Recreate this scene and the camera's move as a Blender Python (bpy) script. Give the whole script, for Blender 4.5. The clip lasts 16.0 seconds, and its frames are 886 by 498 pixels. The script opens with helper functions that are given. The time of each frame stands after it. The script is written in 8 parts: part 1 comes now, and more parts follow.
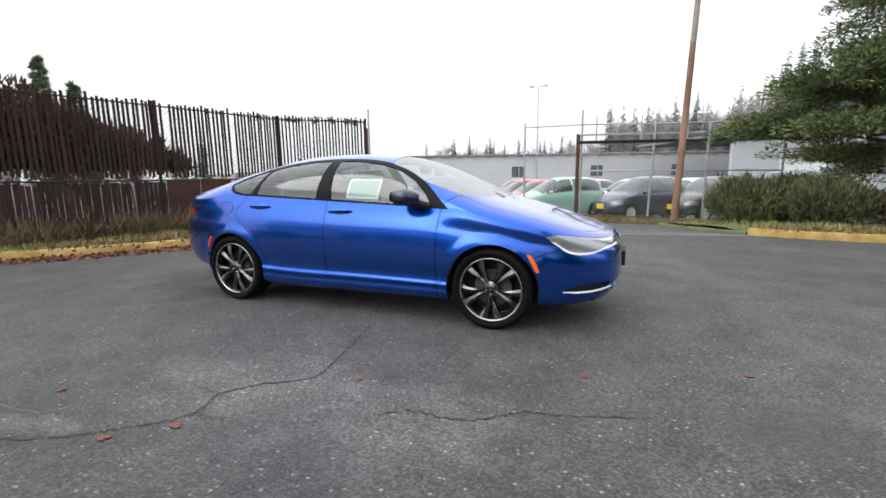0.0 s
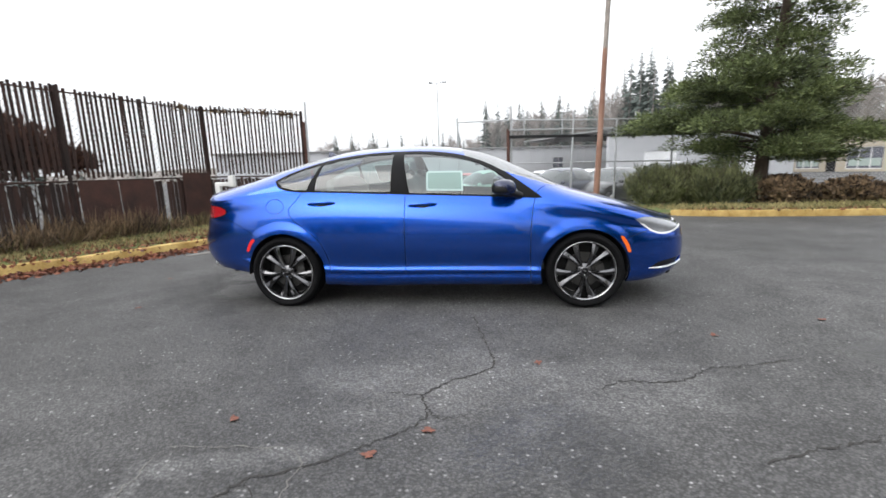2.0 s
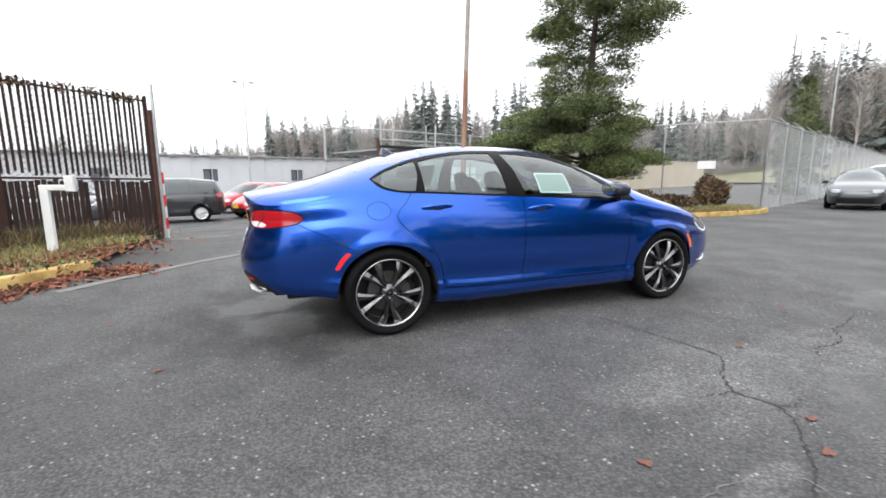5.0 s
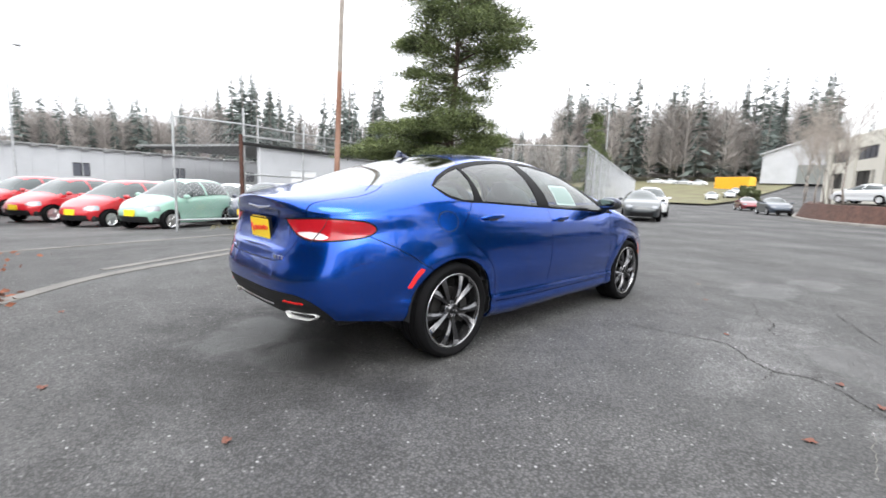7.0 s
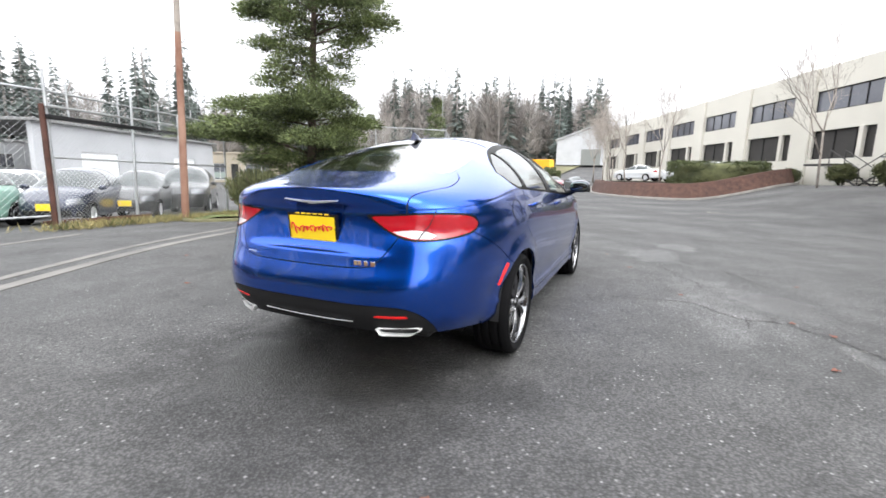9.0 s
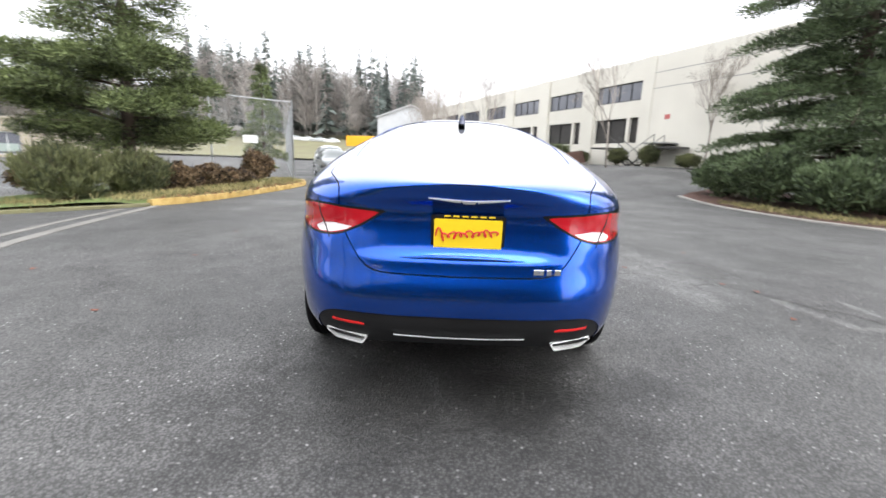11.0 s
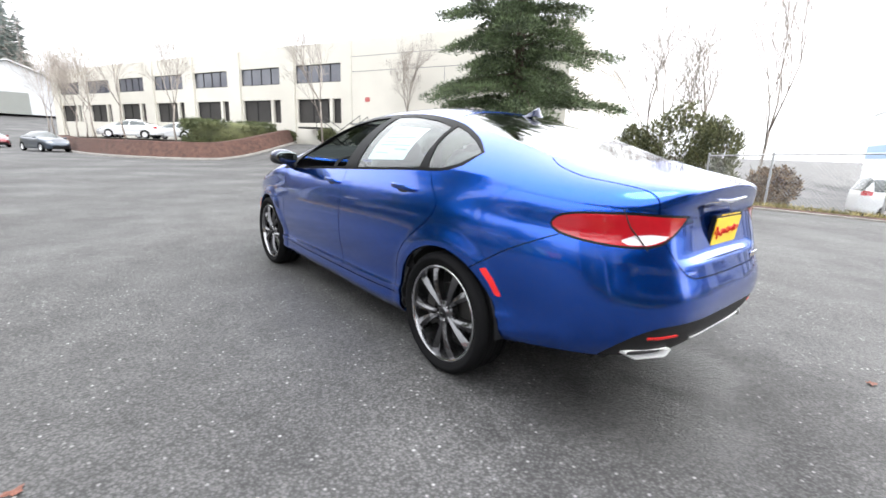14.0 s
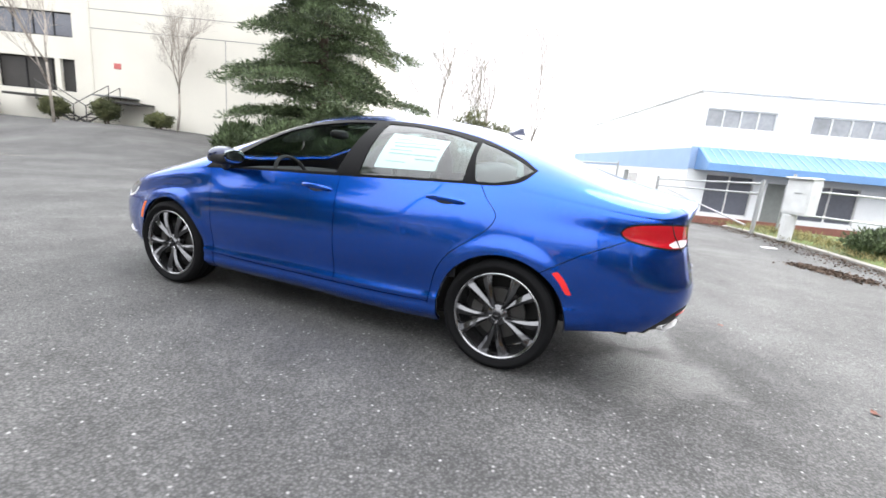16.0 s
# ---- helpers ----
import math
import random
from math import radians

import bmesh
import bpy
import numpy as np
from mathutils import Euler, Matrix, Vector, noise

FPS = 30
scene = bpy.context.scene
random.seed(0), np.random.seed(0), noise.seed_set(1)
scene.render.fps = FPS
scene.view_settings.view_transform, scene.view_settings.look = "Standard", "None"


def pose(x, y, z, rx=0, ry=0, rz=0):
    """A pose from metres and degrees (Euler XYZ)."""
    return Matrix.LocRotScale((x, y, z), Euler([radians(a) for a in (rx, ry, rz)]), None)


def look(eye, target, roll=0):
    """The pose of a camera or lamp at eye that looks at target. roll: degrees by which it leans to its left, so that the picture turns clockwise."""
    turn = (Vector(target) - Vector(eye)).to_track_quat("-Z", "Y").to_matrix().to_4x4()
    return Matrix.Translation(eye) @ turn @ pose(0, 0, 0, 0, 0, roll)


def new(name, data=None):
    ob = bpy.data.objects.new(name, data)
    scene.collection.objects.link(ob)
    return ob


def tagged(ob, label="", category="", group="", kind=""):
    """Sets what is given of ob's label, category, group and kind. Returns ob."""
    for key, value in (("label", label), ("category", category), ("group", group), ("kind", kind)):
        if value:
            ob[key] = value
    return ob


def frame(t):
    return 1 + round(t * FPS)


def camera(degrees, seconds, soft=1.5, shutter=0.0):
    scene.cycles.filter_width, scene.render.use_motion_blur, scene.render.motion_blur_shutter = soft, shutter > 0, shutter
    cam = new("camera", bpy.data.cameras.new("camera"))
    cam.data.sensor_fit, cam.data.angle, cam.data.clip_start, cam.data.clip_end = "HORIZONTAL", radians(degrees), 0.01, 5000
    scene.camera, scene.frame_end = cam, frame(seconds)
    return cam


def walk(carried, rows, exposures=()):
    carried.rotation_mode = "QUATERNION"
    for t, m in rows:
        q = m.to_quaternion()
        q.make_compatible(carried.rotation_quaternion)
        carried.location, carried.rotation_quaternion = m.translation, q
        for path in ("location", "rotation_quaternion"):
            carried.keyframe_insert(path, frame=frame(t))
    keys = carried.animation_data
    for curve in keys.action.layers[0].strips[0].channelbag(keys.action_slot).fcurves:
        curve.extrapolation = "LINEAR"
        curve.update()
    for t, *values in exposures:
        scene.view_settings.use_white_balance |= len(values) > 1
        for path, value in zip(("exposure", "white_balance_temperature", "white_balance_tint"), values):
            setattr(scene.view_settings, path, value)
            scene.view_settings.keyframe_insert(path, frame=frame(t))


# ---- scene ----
cam = camera(90.6, 16.0, 1.6, 0.35)
PATH = [
    (0, (2.311, -4.249, 1.242), (1.572, -2.42, 0.917), -0.8),
    (0.5, (1.879, -4.444, 1.254), (1.255, -2.569, 0.947), -0.5),
    (1, (1.461, -4.585, 1.242), (0.904, -2.693, 0.91), -1.1),
    (1.5, (1.027, -4.667, 1.238), (0.562, -2.756, 0.874), -0.2),
    (2, (0.591, -4.757, 1.244), (0.355, -2.803, 0.888), -1.9),
    (2.5, (0.159, -4.755, 1.239), (0.07, -2.788, 0.888), -0.6),
    (3, (-0.259, -4.74, 1.262), (-0.188, -2.765, 0.956), -0.2),
    (3.2, (-0.436, -4.744, 1.273), (-0.278, -2.777, 0.944), -0.8),
    (5.3, (-2.391, -3.922, 1.182), (-1.589, -2.112, 0.896), 1.1),
    (5.5, (-2.534, -3.832, 1.184), (-1.663, -2.048, 0.94), 2.0),
    (6, (-2.912, -3.592, 1.183), (-1.865, -1.91, 0.907), 2.4),
    (6.5, (-3.22, -3.279, 1.173), (-2.072, -1.669, 0.877), 2.1),
    (7, (-3.502, -2.976, 1.173), (-2.122, -1.555, 0.899), 2.1),
    (7.5, (-3.729, -2.645, 1.16), (-2.233, -1.35, 0.864), 1.0),
    (8, (-3.899, -2.308, 1.158), (-2.296, -1.152, 0.851), 3.1),
    (8.2, (-3.98, -2.176, 1.157), (-2.316, -1.109, 0.852), 2.9),
    (10.3, (-4.219, -0.535, 1.155), (-2.318, -0.057, 0.759), 2.9),
    (10.5, (-4.207, -0.372, 1.17), (-2.287, 0.019, 0.771), 3.7),
    (11, (-4.21, 0.052, 1.187), (-2.252, 0.067, 0.782), 2.2),
    (11.5, (-4.101, 0.442, 1.175), (-2.16, 0.245, 0.738), 1.9),
    (12, (-3.949, 0.837, 1.172), (-2.054, 0.361, 0.746), 3.0),
    (12.5, (-3.785, 1.229, 1.189), (-1.986, 0.484, 0.73), 2.2),
    (13, (-3.556, 1.586, 1.195), (-1.814, 0.719, 0.733), 3.6),
    (13.5, (-3.337, 1.945, 1.202), (-1.746, 0.818, 0.756), 2.3),
    (14, (-3.09, 2.29, 1.2), (-1.584, 1.053, 0.753), 2.0),
    (14.5, (-2.831, 2.57, 1.218), (-1.485, 1.155, 0.787), 3.0),
    (15, (-2.583, 2.882, 1.243), (-1.52, 1.244, 0.81), 4.0),
    (15.5, (-2.267, 3.076, 1.225), (-1.405, 1.324, 0.79), 5.1),
    (16, (-1.945, 3.276, 1.237), (-1.227, 1.458, 0.813), 5.3),
]
walk(cam, [(t, look(eye, aim, roll)) for t, eye, aim, roll in PATH],
     exposures=[(0, 0.7), (3, 0.95), (6.5, 1.2), (8, 1.35), (11, 1.42), (13.5, 1.65), (16, 1.75)])
# ---- end of path ----

# ---- world and sun: flat overcast winter daylight ----
world = bpy.data.worlds.new("world")
scene.world = world
world.use_nodes = True
wn, wl = world.node_tree.nodes, world.node_tree.links
sky = wn.new("ShaderNodeTexSky")
sky.sky_type = "NISHITA"
sky.sun_disc = False
sky.sun_elevation = radians(28)
sky.sun_rotation = radians(200)
sky.dust_density = 6.0
sky.air_density = 1.2
grey = wn.new("ShaderNodeHueSaturation")
grey.inputs["Saturation"].default_value = 0.12
wl.new(sky.outputs["Color"], grey.inputs["Color"])
cloud = wn.new("ShaderNodeMix")
cloud.data_type = "RGBA"
cloud.inputs["Factor"].default_value = 0.72
# an overcast sky is far brighter overhead as at the horizon
way = wn.new("ShaderNodeTexCoord")
part_z = wn.new("ShaderNodeSeparateXYZ")
wl.new(way.outputs["Generated"], part_z.inputs[0])
rise = wn.new("ShaderNodeMapRange")
rise.inputs["To Min"].default_value, rise.inputs["To Max"].default_value = 0.62, 1.34
wl.new(part_z.outputs["Z"], rise.inputs["Value"])
dome = wn.new("ShaderNodeMix")
dome.data_type, dome.blend_type = "RGBA", "MULTIPLY"
dome.inputs["Factor"].default_value = 1.0
dome.inputs["A"].default_value = (11.1, 11.4, 11.9, 1)
wl.new(rise.outputs[0], dome.inputs["B"])
wl.new(dome.outputs["Result"], cloud.inputs["B"])
wl.new(grey.outputs["Color"], cloud.inputs["A"])
wback = wn["Background"]
wback.inputs["Strength"].default_value = 0.115
wl.new(cloud.outputs["Result"], wback.inputs["Color"])
sun = new("sun", bpy.data.lights.new("sun", "SUN"))
sun.data.energy = 0.6
sun.data.angle = radians(35)
sun.data.color = (1.0, 0.97, 0.93)
sun.matrix_world = look((0, 0, 40), (20, 12, 0))

# ---- materials ----
def ramp(c, k):
    return (*[min(1, max(0, v * k)) for v in c[:3]], 1)


def mat(name, color, rough=0.6, metal=0.0, var=0.2, scale=6.0, fine=60.0, bump=0.0, coat=0.0, spread=0.08,
        world_space=False, rand=0.0, spec=0.5, color2=None, island=False):
    """Principled surface with colour variation at two scales, uneven gloss and fine relief."""
    m = bpy.data.materials.new(name)
    m.use_nodes = True
    n, l = m.node_tree.nodes, m.node_tree.links
    b = n["Principled BSDF"]
    if world_space:
        co = n.new("ShaderNodeNewGeometry").outputs["Position"]
    else:
        co = n.new("ShaderNodeTexCoord").outputs["Object"]
    big, small = n.new("ShaderNodeTexNoise"), n.new("ShaderNodeTexNoise")
    big.inputs["Scale"].default_value, big.inputs["Detail"].default_value = scale, 6
    small.inputs["Scale"].default_value, small.inputs["Detail"].default_value = fine, 4
    l.new(co, big.inputs["Vector"]), l.new(co, small.inputs["Vector"])
    mixf = n.new("ShaderNodeMath")
    mixf.operation = "MULTIPLY_ADD"
    mixf.inputs[1].default_value, mixf.inputs[2].default_value = 0.45, -0.225
    l.new(small.outputs["Fac"], mixf.inputs[0])
    add = n.new("ShaderNodeMath")
    l.new(big.outputs["Fac"], add.inputs[0]), l.new(mixf.outputs[0], add.inputs[1])
    last = add.outputs[0]
    if rand or island:
        if island:
            src = n.new("ShaderNodeNewGeometry").outputs["Random Per Island"]
        else:
            src = n.new("ShaderNodeObjectInfo").outputs["Random"]
        rm = n.new("ShaderNodeMath")
        rm.operation = "MULTIPLY_ADD"
        rm.inputs[1].default_value, rm.inputs[2].default_value = rand, -rand / 2
        ad2 = n.new("ShaderNodeMath")
        l.new(src, rm.inputs[0]), l.new(rm.outputs[0], ad2.inputs[1]), l.new(last, ad2.inputs[0])
        last = ad2.outputs[0]
    cr = n.new("ShaderNodeValToRGB")
    cr.color_ramp.elements[0].position, cr.color_ramp.elements[1].position = 0.22, 0.78
    cr.color_ramp.elements[0].color = ramp(color, 1 - var)
    cr.color_ramp.elements[1].color = ramp(color2 or color, 1 + var)
    l.new(last, cr.inputs[0]), l.new(cr.outputs[0], b.inputs["Base Color"])
    rr = n.new("ShaderNodeMapRange")
    rr.inputs["To Min"].default_value, rr.inputs["To Max"].default_value = max(0.02, rough - spread), min(1, rough + spread)
    l.new(big.outputs["Fac"], rr.inputs["Value"]), l.new(rr.outputs[0], b.inputs["Roughness"])
    b.inputs["Metallic"].default_value = metal
    b.inputs["Coat Weight"].default_value = coat
    b.inputs["Coat Roughness"].default_value = 0.03
    b.inputs["Specular IOR Level"].default_value = spec
    if bump:
        bp = n.new("ShaderNodeBump")
        bp.inputs["Strength"].default_value, bp.inputs["Distance"].default_value = 1.0, bump
        l.new(small.outputs["Fac"], bp.inputs["Height"]), l.new(bp.outputs[0], b.inputs["Normal"])
    return m


def glass_mat(name, tint, gloss_rough=0.02, face=0.05):
    """Thin tinted pane: clear to look through, with gloss that grows towards grazing views. face: the gloss seen straight on."""
    m = bpy.data.materials.new(name)
    m.use_nodes = True
    n, l = m.node_tree.nodes, m.node_tree.links
    n.remove(n["Principled BSDF"])
    tr, gl, mx, fr = n.new("ShaderNodeBsdfTransparent"), n.new("ShaderNodeBsdfGlossy"), n.new("ShaderNodeMixShader"), n.new("ShaderNodeLayerWeight")
    tr.inputs["Color"].default_value = (*tint, 1)
    gl.inputs["Roughness"].default_value = gloss_rough
    pw, sc = n.new("ShaderNodeMath"), n.new("ShaderNodeMath")
    pw.operation, pw.inputs[1].default_value = "POWER", 4.0
    sc.operation, sc.inputs[1].default_value, sc.inputs[2].default_value = "MULTIPLY_ADD", 1 - face, face
    l.new(fr.outputs["Facing"], pw.inputs[0]), l.new(pw.outputs[0], sc.inputs[0])
    l.new(sc.outputs[0], mx.inputs[0]), l.new(tr.outputs[0], mx.inputs[1]), l.new(gl.outputs[0], mx.inputs[2])
    l.new(mx.outputs[0], n["Material Output"].inputs["Surface"])
    return m


def asphalt_mat():
    """Worn, damp road surface: dark binder, pale stone chips, broad pale and dark patches, damp sheen in places."""
    m = bpy.data.materials.new("asphalt")
    m.use_nodes = True
    n, l = m.node_tree.nodes, m.node_tree.links
    b = n["Principled BSDF"]
    co = n.new("ShaderNodeNewGeometry").outputs["Position"]

    def noise_tex(scale, detail=5, rough=0.55):
        t = n.new("ShaderNodeTexNoise")
        t.inputs["Scale"].default_value, t.inputs["Detail"].default_value, t.inputs["Roughness"].default_value = scale, detail, rough
        l.new(co, t.inputs["Vector"])
        return t.outputs["Fac"]

    def rng(src, a, c, lo, hi):
        r = n.new("ShaderNodeMapRange")
        r.inputs["From Min"].default_value, r.inputs["From Max"].default_value = a, c
        r.inputs["To Min"].default_value, r.inputs["To Max"].default_value = lo, hi
        l.new(src, r.inputs["Value"])
        return r.outputs[0]

    def mul(a, c, op="MULTIPLY"):
        q = n.new("ShaderNodeMath")
        q.operation = op
        for i, v in enumerate((a, c)):
            if hasattr(v, "node"):
                l.new(v, q.inputs[i])
            else:
                q.inputs[i].default_value = v
        return q.outputs[0]

    def spot(cx, cy, rx, ry, ragged=0.9):
        """1 inside a ragged oval of the plan, 0 outside."""
        sub, sc, ln = n.new("ShaderNodeVectorMath"), n.new("ShaderNodeVectorMath"), n.new("ShaderNodeVectorMath")
        sub.operation, sc.operation, ln.operation = "SUBTRACT", "MULTIPLY", "LENGTH"
        sub.inputs[1].default_value, sc.inputs[1].default_value = (cx, cy, 0), (1 / rx, 1 / ry, 0)
        l.new(co, sub.inputs[0]), l.new(sub.outputs[0], sc.inputs[0]), l.new(sc.outputs[0], ln.inputs[0])
        return rng(mul(ln.outputs["Value"], mul(noise_tex(3.2, 6, 0.6), ragged * 2), "ADD"), 0.75 + ragged, 1.25 + ragged, 1.0, 0.0)
    vor = n.new("ShaderNodeTexVoronoi")
    vor.inputs["Scale"].default_value = 80
    l.new(co, vor.inputs["Vector"])
    sep = n.new("ShaderNodeSeparateColor")
    l.new(vor.outputs["Color"], sep.inputs[0])
    chip = n.new("ShaderNodeTexVoronoi")
    chip.inputs["Scale"].default_value = 40
    l.new(co, chip.inputs["Vector"])
    sep2 = n.new("ShaderNodeSeparateColor")
    l.new(chip.outputs["Color"], sep2.inputs[0])
    stone = rng(sep.outputs[0], 0.0, 1.0, 0.66, 1.26)                # every chip its own tone
    pale = mul(mul(rng(sep2.outputs[1], 0.88, 0.92, 0.0, 1.0), rng(sep2.outputs[0], 0.0, 1.0, 0.4, 1.5)), rng(chip.outputs["Distance"], 0.20, 0.36, 1.0, 0.0))
    binder = rng(vor.outputs["Distance"], 0.35, 0.65, 1.0, 0.55)
    patch = rng(noise_tex(0.38, 7, 0.62), 0.33, 0.67, 0.76, 1.24)
    worn = rng(noise_tex(2.4, 5, 0.65), 0.3, 0.72, 0.74, 1.26)
    tone = mul(mul(mul(stone, binder), patch), worn)
    tone = mul(tone, rng(spot(0.75, -2.35, 1.15, 0.42, 1.1), 0, 1, 1.0, 1.45))      # frayed, dusty surface along the cracks
    frayed = spot(-0.36, -3.06, 0.17, 0.06, 0.5)
    for cx, cy, rx, ry in ((-0.60, -3.13, 0.19, 0.06), (-0.85, -3.20, 0.17, 0.07), (-0.93, -3.42, 0.06, 0.19), (-0.86, -3.66, 0.06, 0.17), (-0.40, -3.68, 0.24, 0.05)):
        frayed = mul(frayed, spot(cx, cy, rx, ry, 0.5), "MAXIMUM")
    tone = mul(tone, rng(frayed, 0, 1, 1.0, 1.75))                  # broken rim of an old repair
    tone = mul(tone, mul(pale, 1.9), "ADD")
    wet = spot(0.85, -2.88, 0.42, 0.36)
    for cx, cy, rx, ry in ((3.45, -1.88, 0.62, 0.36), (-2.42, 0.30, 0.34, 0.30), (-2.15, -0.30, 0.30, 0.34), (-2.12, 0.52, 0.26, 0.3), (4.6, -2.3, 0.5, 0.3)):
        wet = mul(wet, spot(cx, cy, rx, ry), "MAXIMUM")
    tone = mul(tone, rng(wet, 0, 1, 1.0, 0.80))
    tone = mul(tone, rng(spot(-2.35, 0.05, 0.85, 1.05, 1.2), 0, 1, 1.0, 0.66))       # damp ground under the exhaust, plus the tail's soft shade painted in
    col = n.new("ShaderNodeMix")
    col.data_type, col.blend_type = "RGBA", "MULTIPLY"
    col.inputs["Factor"].default_value = 1
    col.inputs["A"].default_value = (0.0885, 0.087, 0.0863, 1)
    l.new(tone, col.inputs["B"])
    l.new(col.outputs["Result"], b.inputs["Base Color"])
    l.new(mul(rng(noise_tex(0.42, 3, 0.5), 0.30, 0.65, 0.54, 0.80), rng(wet, 0, 1, 1.0, 0.55)), b.inputs["Roughness"])
    b.inputs["Specular IOR Level"].default_value = 0.32
    bp = n.new("ShaderNodeBump")
    bp.inputs["Distance"].default_value, bp.inputs["Strength"].default_value = 0.004, 0.8
    l.new(mul(vor.outputs["Distance"], noise_tex(140, 2), "ADD"), bp.inputs["Height"])
    l.new(bp.outputs[0], b.inputs["Normal"])
    return m


def paint_mat(name, color, metal=0.55, rough=0.38):
    m = mat(name, color, rough, metal, 0.06, 3, 900, 0, 1.0, 0.03)
    return m


ASPHALT = asphalt_mat()
BLUE = paint_mat("blue_car_paint", (0.0007, 0.074, 0.455), 0.95, 0.22)
BLUE.node_tree.nodes["Principled BSDF"].inputs["Coat IOR"].default_value = 1.5
MIRROR_CAP = mat("dark_navy_gloss", (0.004, 0.010, 0.045), 0.2, 0.3, 0.1, 4, 80, coat=0.6)
BLACK_GLOSS = mat("gloss_black_trim", (0.010, 0.010, 0.011), 0.25, 0, 0.1, 4, 80, spec=0.18)
BLACK_SURROUND = mat("black_window_surround", (0.006, 0.006, 0.0065), 0.42, 0, 0.1, 4, 80, spec=0.06)
BLACK_PLASTIC = mat("black_plastic", (0.013, 0.013, 0.014), 0.55, 0, 0.2, 8, 220, 0.0008, spec=0.3)
SOOT = mat("dark_underbody", (0.008, 0.008, 0.008), 0.8, 0, 0.3, 6, 60)
RUBBER = mat("tyre_rubber", (0.005, 0.005, 0.0055), 0.85, 0, 0.2, 10, 160, 0.0006, spec=0.12)
PIPE_BRIGHT = mat("bright_pipe_trim", (0.86, 0.86, 0.86), 0.26, 0.25, 0.05, 6, 90, spread=0.04)
CHROME = mat("chrome", (0.82, 0.82, 0.83), 0.08, 1.0, 0.03, 4, 60, spread=0.03)
RIM_GREY = mat("smoked_alloy", (0.135, 0.135, 0.14), 0.12, 0.95, 0.08, 4, 90, spread=0.05)
RIM_BARREL = mat("bright_rim_barrel", (0.34, 0.34, 0.35), 0.12, 0.95, 0.08, 4, 90, spread=0.05)
RIM_BRIGHT = mat("machined_alloy", (0.80, 0.80, 0.81), 0.36, 1.0, 0.05, 4, 90)
POLISHED = mat("polished_pipe_steel", (0.72, 0.72, 0.72), 0.32, 0.35, 0.06, 6, 90)
MIRROR = mat("mirror_glass", (0.22, 0.25, 0.25), 0.05, 1.0, 0.03, 4, 60, spread=0.02)
WINDOW_PALE = mat("pale_office_pane", (0.30, 0.31, 0.33), 0.08, 0, 0.35, 0.9, 6, world_space=True, coat=0.5)
STEEL = mat("brake_steel", (0.085, 0.083, 0.08), 0.38, 0.9, 0.15, 12, 120)
SIDE_GLASS = glass_mat("tinted_side_glass", (0.56, 0.68, 0.66), face=0.10)
REAR_GLASS = glass_mat("rear_glass", (0.40, 0.47, 0.47), face=0.32)
CLEAR = glass_mat("clear_lens", (0.92, 0.93, 0.95))
RED_LENS = mat("red_tail_lens", (0.36, 0.007, 0.014), 0.12, 0, 0.12, 5, 40, coat=1)
WHITE_LENS = mat("frosted_reverse_lens", (0.72, 0.66, 0.68), 0.14, 0, 0.1, 9, 60, coat=1)
AMBER = mat("amber_reflector", (0.85, 0.14, 0.015), 0.2, 0, 0.08, 8, 90, coat=0.6)
RED_REFLECTOR = mat("red_reflector", (0.72, 0.02, 0.02), 0.2, 0, 0.08, 8, 90, coat=0.6)
CLOTH = mat("dark_seat_leather", (0.10, 0.101, 0.102), 0.5, 0, 0.2, 7, 180, 0.001)
PALE_TRIM = mat("grey_cabin_trim", (0.20, 0.21, 0.20), 0.7, 0, 0.12, 6, 140)
PAPER = mat("white_paper", (0.78, 0.80, 0.80), 0.6, 0, 0.04, 5, 90)
PALE_SHEET = mat("pale_green_sheet", (0.34, 0.41, 0.38), 0.4, 0, 0.08, 5, 60)
PRINT = mat("grey_print", (0.58, 0.66, 0.67), 0.6, 0, 0.1, 9, 90)
PLATE_YELLOW = mat("yellow_plate", (0.90, 0.62, 0.015), 0.4, 0, 0.05, 9, 70, coat=0.3)
PLATE_RED = mat("red_print", (0.62, 0.02, 0.015), 0.45, 0, 0.05, 9, 70)
RUST = mat("rusty_steel", (0.080, 0.034, 0.024), 0.8, 0.1, 0.45, 5, 70, 0.002, world_space=True)
GALV = mat("galvanised_steel", (0.42, 0.43, 0.44), 0.42, 0.7, 0.2, 5, 90)
RUST_SHEET = mat("rusted_sheet_steel", (0.042, 0.016, 0.011), 0.8, 0, 0.6, 3.2, 40, 0.002, world_space=True)
SLAT = mat("weathered_wood_slat", (0.024, 0.010, 0.007), 0.85, 0, 0.5, 2.5, 45, 0.002, world_space=True, rand=0.5)
YELLOW_KERB = mat("worn_yellow_kerb_paint", (0.36, 0.20, 0.028), 0.75, 0, 0.35, 3.5, 40, 0.004, world_space=True, color2=(0.44, 0.32, 0.12))
FAR_TURF = mat("far_dry_turf", (0.15, 0.125, 0.075), 0.95, 0, 0.35, 0.3, 6, world_space=True, color2=(0.13, 0.13, 0.065))
GREY_BOX = mat("weathered_grey_enamel", (0.66, 0.67, 0.67), 0.5, 0, 0.14, 4, 60, world_space=True)
FADED_RED = mat("faded_red_enamel", (0.50, 0.13, 0.12), 0.6, 0, 0.15, 5, 60)
CONCRETE = mat("old_concrete", (0.27, 0.255, 0.235), 0.85, 0, 0.3, 2.2, 50, 0.003, world_space=True)
FLUSH_KERB = mat("worn_flush_concrete", (0.15, 0.143, 0.132), 0.85, 0, 0.4, 1.6, 45, 0.003, world_space=True)
